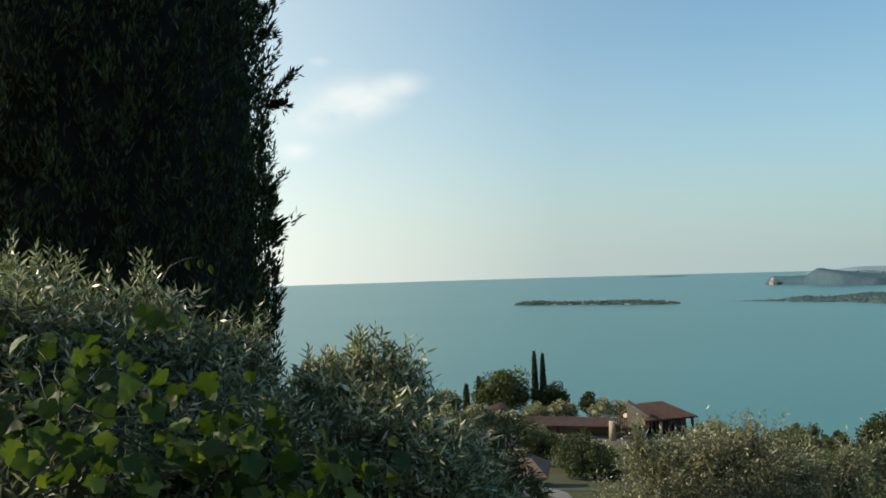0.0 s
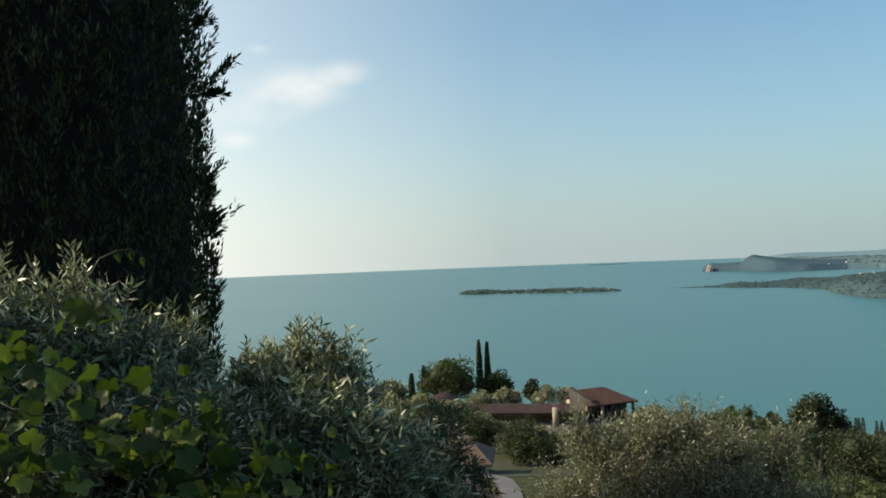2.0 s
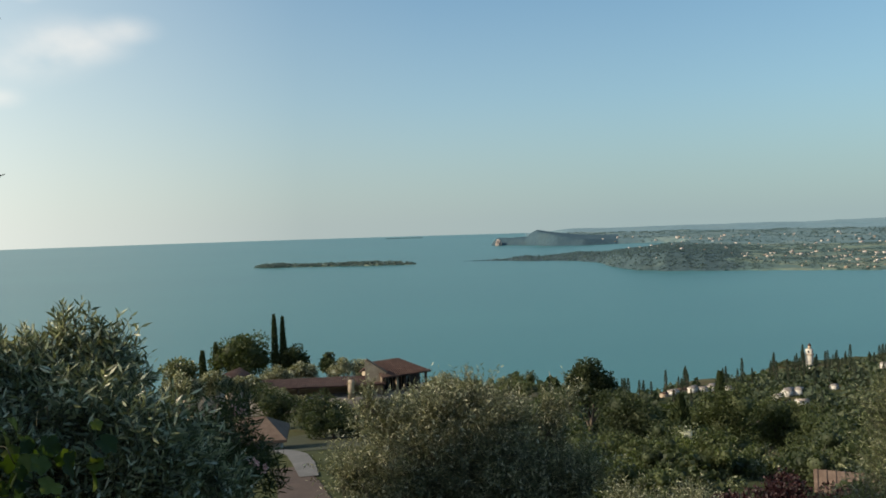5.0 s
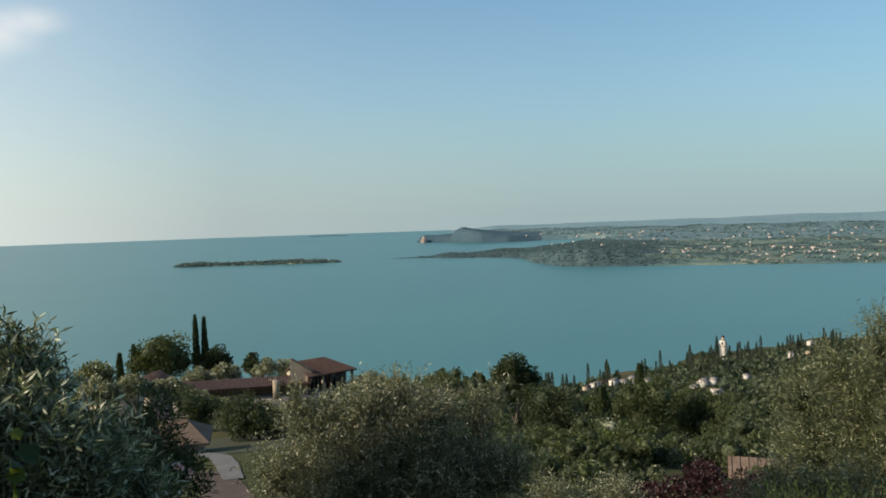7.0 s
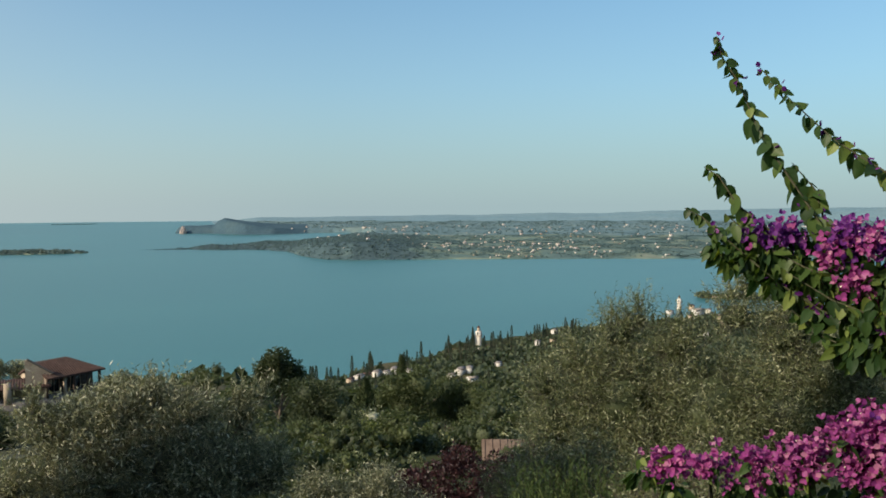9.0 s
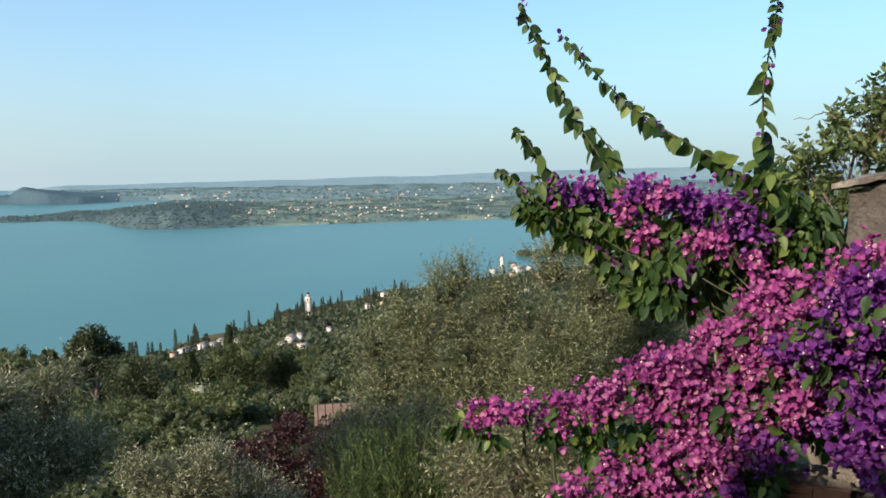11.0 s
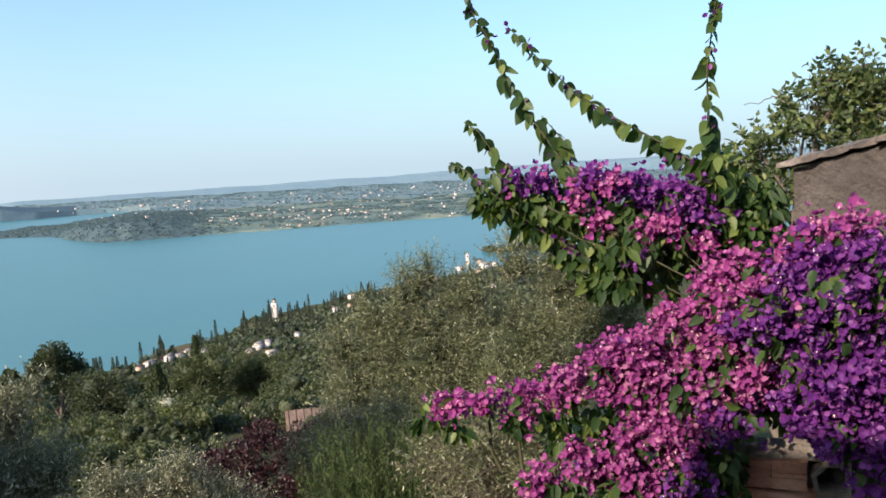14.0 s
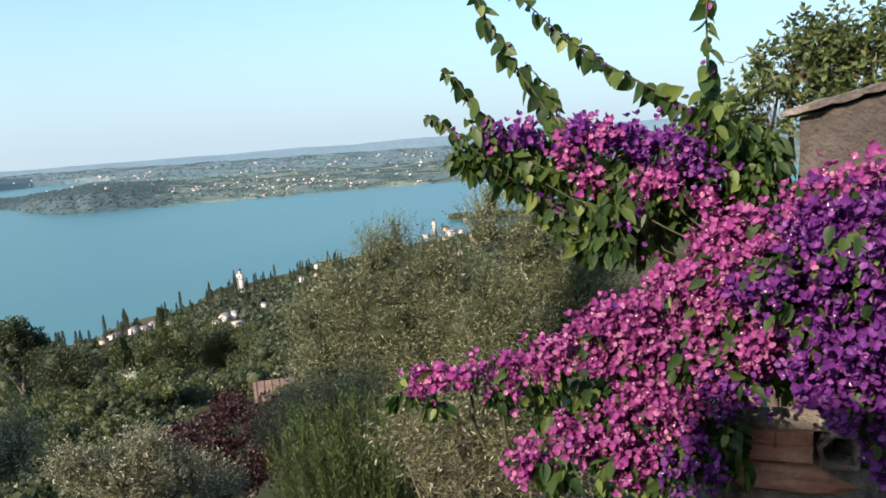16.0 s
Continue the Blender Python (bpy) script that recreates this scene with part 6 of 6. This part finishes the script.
# ---- unseen walls added beside and behind the camera; the side one casts shade ----
def unseen_walls():
    t = thing("wall_home", (0, 0, 0), "unseen plain walls added near the viewpoint to shade the pier", "wall", kind="structure")
    # height and end set so the shadow falls on the pier
    part("side_wall", arr_mesh("side_wall", *box_arrays(-1.95, -1.6, -6.0, 0.97, 0.2, 3.9), M_PLASTER), None, t)
    part("rear_wall", arr_mesh("rear_wall", *box_arrays(-1.6, 6.0, -6.0, -5.65, 0.2, 3.9), M_PLASTER), None, t)


unseen_walls()


# ---- wall beside the bougainvillea ----
def garden_wall():
    a = np.array((2.114, 0.310, 2.378))
    t = thing("garden_wall", (a[0], a[1], 0.3), "rough grey plastered wall with stone slab coping", "wall")
    t.rotation_euler[2] = radians(-103)
    h = a[2] - 0.3
    rng = np.random.default_rng(401)

    def slab(x0, x1, y0, y1, z0, rise, thick, seed, lip=0.0):
        r = np.random.default_rng(seed)
        nx, ny = 22, 8
        X, Y = np.meshgrid(np.linspace(x0, x1, nx), np.linspace(y0, y1, ny), indexing="ij")
        edge = ((X == x0) | (X == x1) | (Y == y0) | (Y == y1))
        jx = np.where(edge, r.normal(0, 0.004, X.shape), 0)
        top = z0 + rise * (X - x0) + thick + r.normal(0, 0.0025, X.shape) - np.where(edge, 0.006, 0)
        bot = z0 + rise * (X - x0) + r.normal(0, 0.002, X.shape)
        v = np.concatenate([np.stack([X + jx, Y + jx, top], -1).reshape(-1, 3), np.stack([X + jx, Y + jx, bot], -1).reshape(-1, 3)])
        i, j = np.meshgrid(np.arange(nx - 1), np.arange(ny - 1), indexing="ij")
        up = np.stack([i * ny + j, (i + 1) * ny + j, (i + 1) * ny + j + 1, i * ny + j + 1], -1).reshape(-1, 4)
        f = [tuple(q) for q in up] + [tuple(q[::-1] + nx * ny) for q in up]
        o = nx * ny
        for i in range(nx - 1):
            for j in (0, ny - 1):
                p, q = i * ny + j, (i + 1) * ny + j
                f.append((p, p + o, q + o, q) if j == 0 else (p, q, q + o, p + o))
        for j in range(ny - 1):
            for i in (0, nx - 1):
                p, q = i * ny + j, i * ny + j + 1
                f.append((p, q, q + o, p + o) if i == 0 else (p, p + o, q + o, q))
        return v, f
    # wall body, lumpy face
    nx, nz, L, T, s = 46, 46, 1.2, 0.24, 0.225
    X, Z = np.meshgrid(np.linspace(0, L, nx), np.linspace(0, 1, nz), indexing="ij")
    top = h + s * X
    zz = -1.6 + (top + 1.6) * Z
    y = 0.008 * waves(X, zz, 0.4, 41) + 0.003 * rng.normal(0, 1, X.shape)
    front = np.stack([X + 0.010 * waves(zz, X, 0.4, 42) * (X < 0.05), y, zz], -1).reshape(-1, 3)
    back = np.stack([X, T + 0 * X, zz], -1).reshape(-1, 3)
    i, j = np.meshgrid(np.arange(nx - 1), np.arange(nz - 1), indexing="ij")
    up = np.stack([i * nz + j, (i + 1) * nz + j, (i + 1) * nz + j + 1, i * nz + j + 1], -1).reshape(-1, 4)
    o = nx * nz
    f = [tuple(q) for q in up] + [tuple(q[::-1] + o) for q in up]
    for j in range(nz - 1):
        f.append((j, j + 1, j + 1 + o, j + o))
        p = (nx - 1) * nz + j
        f.append((p, p + o, p + 1 + o, p + 1))
    for i in range(nx - 1):
        p = i * nz + nz - 1
        f.append((p, p + nz, p + nz + o, p + o))
    part("wall_body", poly_mesh("wall_body", np.concatenate([front, back]), f, M_PLASTER), None, t)
    part("coping_slab", poly_mesh("coping_slab", *slab(-0.026, 0.43, -0.024, T + 0.04, h + 0.002, s, 0.018, 43), M_SLATE), None, t, "lichen-spotted stone coping slab")
    part("coping_slab", poly_mesh("coping_slab", *slab(0.25, 1.25, -0.04, T + 0.05, h + 0.022 + s * 0.276, s, 0.021, 44), M_SLATE), None, t, "brown stone coping slab lapping the lower one")


garden_wall()


def block_pier():
    """A low pier of hollow terracotta blocks with crumbling mortar."""
    a = np.array((1.972, 0.462, 1.622))
    t = thing("block_pier", (a[0], a[1], 0.2), "low pier of grooved terracotta blocks and crumbling mortar", "pier")
    t.rotation_euler[2] = radians(-77)
    z = a[2] - 0.2

    def block(x0, x1, z0, z1, seed, grooves=3):
        r = np.random.default_rng(seed)
        bm = bmesh.new()
        prof = [(0, z0 + 0.004), (0.004, z0)]
        rows = [z0 + 0.003]
        for k in range(grooves):
            c = z0 + (z1 - z0) * (0.42 + 0.16 * k)
            rows += [c - 0.003, c - 0.0015, c + 0.0015, c + 0.003]
        rows.append(z1 - 0.003)
        ys = [0.0]
        for k in range(grooves):
            ys += [0.0, 0.004, 0.004, 0.0]
        ys.append(0.0)
        line = [(0.085, z0), (0.004, z0)] + list(zip(ys, rows)) + [(0.004, z1), (0.085, z1)]
        left = [bm.verts.new((x0 + r.normal(0, 0.0012), y, zz)) for y, zz in line]
        right = [bm.verts.new((x1 + r.normal(0, 0.0012), y, zz)) for y, zz in line]
        for k in range(len(line)):
            m = (k + 1) % len(line)
            bm.faces.new((left[k], right[k], right[m], left[m]))
        bm.faces.new(left[::-1])
        bm.faces.new(right)
        return bm
    part("block", block(0.0, 0.125, z - 0.012, z + 0.062, 1), M_TERRACOTTA, t)
    part("block", block(0.128, 0.205, z - 0.012, z + 0.064, 2, 2), M_TERRACOTTA, t)
    # the open end of a hollow block
    bm = bmesh.new()
    r = 0.0
    outer = [(0.225, z - 0.02), (0.30, z - 0.02), (0.30, z + 0.066), (0.245, z + 0.066), (0.213, z + 0.03)]
    inner = [(0.232, z - 0.008), (0.29, z - 0.008), (0.29, z + 0.054), (0.25, z + 0.054), (0.224, z + 0.028)]
    loops = [[bm.verts.new((x, y, zz)) for x, zz in ring] for ring, y in ((outer, 0.0), (inner, 0.0), (inner, 0.07), (outer, 0.08))]
    for p, q in ((0, 1), (1, 2), (3, 0)):
        for k in range(5):
            m = (k + 1) % 5
            bm.faces.new((loops[p][k], loops[p][m], loops[q][m], loops[q][k]))
    bm.faces.new(loops[2])
    part("hollow_block", bm, M_MORTAR, t, "open end of a hollow block")
    rng = np.random.default_rng(5)

    def lump(c, r, seed, squash):
        bm = bmesh.new()
        bmesh.ops.create_icosphere(bm, subdivisions=3, radius=1)
        for v in bm.verts:
            n = noise.noise(v.co * 1.3 + Vector((seed, 0, 0))) * 0.35 + noise.noise(v.co * 4 + Vector((0, seed, 0))) * 0.12
            v.co = Vector((v.co.x * r[0], v.co.y * r[1], v.co.z * r[2])) * (1 + n) + Vector(c)
        return bm
    part("mortar_top", lump((0.15, 0.05, z + 0.074), (0.18, 0.05, 0.022), 3, 1), M_MORTAR, t, "sloping grey-brown mortar bed")
    part("broken_brick", lump((0.14, 0.045, z - 0.055), (0.17, 0.05, 0.042), 7, 1), M_TERRACOTTA, t, "crumbling orange brick rubble")
    for k, (x, zz, rr) in enumerate(((0.012, z - 0.03, 0.022), (-0.016, z + 0.012, 0.020), (0.02, z - 0.075, 0.026), (-0.02, z - 0.05, 0.018))):
        part("stone", lump((x, 0.0, zz), (rr, rr * 0.8, rr * 1.1), 11 + k, 1), M_SLATE, t)
    part("core", arr_mesh("core", *box_arrays(-0.02, 0.36, 0.02, 0.080, -1.2, z - 0.03), M_MORTAR), None, t)


block_pier()


def leafy_tree():
    """A tree with broad leaves behind the wall."""
    rng = np.random.default_rng(420)
    lobes = np.array([(6.96, 1.09, 2.67, 0.22), (7.00, 0.85, 2.74, 0.23), (7.02, 0.62, 2.85, 0.25), (6.74, 1.20, 2.41, 0.19), (6.49, 1.41, 2.36, 0.17), (6.46, 1.54, 2.17, 0.19), (6.50, 1.34, 2.12, 0.21), (7.04, 0.44, 2.62, 0.35), (6.98, 0.97, 2.92, 0.13), (7.02, 0.70, 2.38, 0.30), (6.40, 1.74, 2.09, 0.14)])
    c = lobes[:, :2].mean(0)
    at = np.array([c[0], c[1], float(land(c[0], c[1]))])
    t = thing("leafy_tree", at, "loose leafy tree with yellowish green leaves behind a wall", "tree")
    rel = lobes.copy()
    rel[:, :3] -= at
    part("trunk", trunk_mesh("trunk", rel, (0, 0, 0), 0.09, M_BARK, rng, 11), None, t)
    n = 700
    o, u = on_lobes(rel, n, rng, 0.5, 0.9)
    d = unit(u * 0.8 + np.array([0, 0, 0.3]) + rng.normal(0, 0.4, (n, 3)))
    ln = 0.16 * (0.5 + rng.random(n))
    part("crown", arr_mesh("crown", *twig_leaves(o, d, ln, 8, 0.060, 0.032, rng, OVATE, 0.8, 0.3), M_LEAFY), None, t)
    part("twig_wood", arr_mesh("twig_wood", *twig_rods(o - d * ln[:, None], d, ln * 2, 0.003), M_BARK), None, t)
    p = np.array([(6.839, 1.193, 2.721), (6.798, 1.395, 2.791), (6.760, 1.559, 2.786)]) - at
    part("bare_twig", arr_mesh("bare_twig", *tube_arrays(bend(p[0], p[2], 0.05, rng, 10), np.linspace(0.007, 0.002, 10), 5), M_BARK), None, t)


leafy_tree()


# ---- more trees on the slope, in countable copies ----
def slope_trees():
    rng = np.random.default_rng(430)
    kinds = []
    for k, (mat, lab) in enumerate(((M_DARKLEAF, "dark green bushy tree on the slope"), (M_MIDLEAF, "mid-green bushy tree on the slope"), (M_OLIVE_PALE, "grey-green olive tree on the slope"), (M_LIGHTLEAF, "bright green young tree on the slope"))):
        lobes = [(rng.normal(0, 0.9), rng.normal(0, 0.9), 2.6 + rng.normal(0, 0.6), 0.9 + 0.5 * rng.random()) for _ in range(8)]
        kinds.append(broad_tree("broad_tree", lobes, mat, 1000, 0.42, 440 + k, lab, group="slope trees", trunk=0.12))
    pts = list(far_points(120, 22, 66, 34, 160, 431, lambda x, y, z, d, az, r: ((d > 45) | (az > 30)) & ~too_tall(x, y, z + 3.2)))
    pts += list(far_points(26, -30, 2, 100, 170, 432, lambda x, y, z, d, az, r: d > 0))
    small = list(far_points(56, 24, 58, 12, 46, 433, lambda x, y, z, d, az, r: ((d > 17) | (az < 34)) & ~((az > 38) & (az < 52) & (d < 30))))
    pts += [np.append(p, 0.45) for p in small]
    used = set()
    for p in pts:
        k = int(rng.choice(4, p=(0.44, 0.40, 0.06, 0.1)))
        if k == 2 and len(p) > 3:
            k = 1
        s = (0.6 + 0.45 * rng.random()) * (p[3] if len(p) > 3 else 1.0)
        m = pose(p[0], p[1], p[2], 0, 0, 360 * rng.random()) @ Matrix.Diagonal((s, s, s * (0.85 + 0.3 * rng.random()), 1))
        if k not in used:
            used.add(k)
            kinds[k].matrix_basis = m
        else:
            copy_thing(kinds[k], m).matrix_basis = m


slope_trees()
for count, seed, mat, mass, label in ((620, 434, M_DARKLEAF, 1.0, "low green undergrowth between the trees on the slope"), (200, 436, M_OLIVE, 0.9, "grey-green undergrowth between the trees on the slope")):
    woods("undergrowth", far_points(count, 17, 62, 12, 62, seed, lambda x, y, z, d, az, r: ((d > 20) | (az > 24)) & ~((az > 40) & (az < 54) & (d < 26))), mass, mat, seed + 1, label, 0.8, 110)


def dry_scrub(name, lobes, n, leaf, mat, seed, label):
    """Loose undergrowth of thin twigs with small leaves."""
    rng = np.random.default_rng(seed)
    lb = np.asarray(lobes, float)
    c = lb[:, :2].mean(0)
    at = np.array([c[0], c[1], float(land(c[0], c[1]))])
    t = thing(name, at, label, "shrub")
    rel = lb.copy()
    rel[:, :3] -= at
    o, u = on_lobes(bumpy(rel, rng), n, rng, 0.2, 1.0)
    d = unit(u * 0.4 + np.array([0, 0, 0.5]) + rng.normal(0, 0.6, (n, 3)))
    ln = 0.12 + 0.14 * rng.random(n)
    part("crown", arr_mesh("crown", *twig_leaves(o, d, ln, 10, leaf, leaf * 0.28, rng), mat), None, t)
    part("twig_wood", arr_mesh("twig_wood", *twig_rods(o - d * 0.1, d, ln + 0.15, 0.0016), M_BARK), None, t)
    part("trunk", trunk_mesh("trunk", rel, (0, 0, 0), 0.035, M_BARK, rng, 8), None, t)


dry_scrub("scrub", [(3.79, 2.22, 0.82, 0.23), (3.68, 2.39, 0.63, 0.27), (3.75, 1.91, 0.86, 0.22), (3.62, 1.71, 0.75, 0.28), (3.65, 2.08, 0.63, 0.29), (3.77, 2.61, 0.73, 0.18)], 1500, 0.035, M_OLIVE, 451, "dry brownish scrub below the bougainvillea")
dry_scrub("scrub", [(5.18, 4.69, 0.00, 0.32), (5.44, 4.39, 0.07, 0.32), (5.32, 5.27, -0.29, 0.29)], 900, 0.04, M_OLIVE, 452, "low grey-green scrub on the slope")


def oleander():
    """A dark shrub with narrow leaves and a few pale pink flowers."""
    rng = np.random.default_rng(460)
    lobes = np.array([(0.35, 6.13, 1.00, 0.11), (0.39, 5.93, 0.68, 0.17), (0.25, 5.93, 0.87, 0.20), (0.45, 5.92, 0.54, 0.19), (0.16, 5.74, 0.69, 0.26)])
    c = lobes[:, :2].mean(0)
    at = np.array([c[0], c[1], float(land(c[0], c[1]))])
    t = thing("oleander", at, "dark green oleander shrub with pale pink flowers", "shrub")
    rel = lobes.copy()
    rel[:, :3] -= at
    o, u = on_lobes(rel, 420, rng, 0.4, 0.95)
    d = unit(u * 0.5 + np.array([0, 0, 0.9]) + rng.normal(0, 0.3, o.shape))
    ln = 0.12 + 0.1 * rng.random(len(o))
    part("crown", arr_mesh("crown", *twig_leaves(o, d, ln, 9, 0.085, 0.014, rng), M_DARKLEAF), None, t)
    part("trunk", trunk_mesh("trunk", rel, (0, 0, 0), 0.04, M_BARK, rng, 5), None, t)
    for k, p in enumerate(np.array([(0.359, 5.930, 1.110), (0.380, 5.929, 1.067), (0.412, 5.927, 1.080), (0.447, 5.524, 0.811), (0.475, 5.521, 0.784), (0.526, 5.517, 0.758)]) - at):
        m = 14
        q = np.repeat(p[None], m, 0) + rng.normal(0, 0.012, (m, 3))
        part("flower", arr_mesh("flower", *leaf_arrays(BRACT, q, unit(rng.normal(0, 1, (m, 3)) + np.array([0, -0.5, 0.4])), unit(rng.normal(0, 1, (m, 3)) + np.array([0, -1.0, 0.6])), 0.024, 0.018), M_PALEPINK), None, t)


oleander()
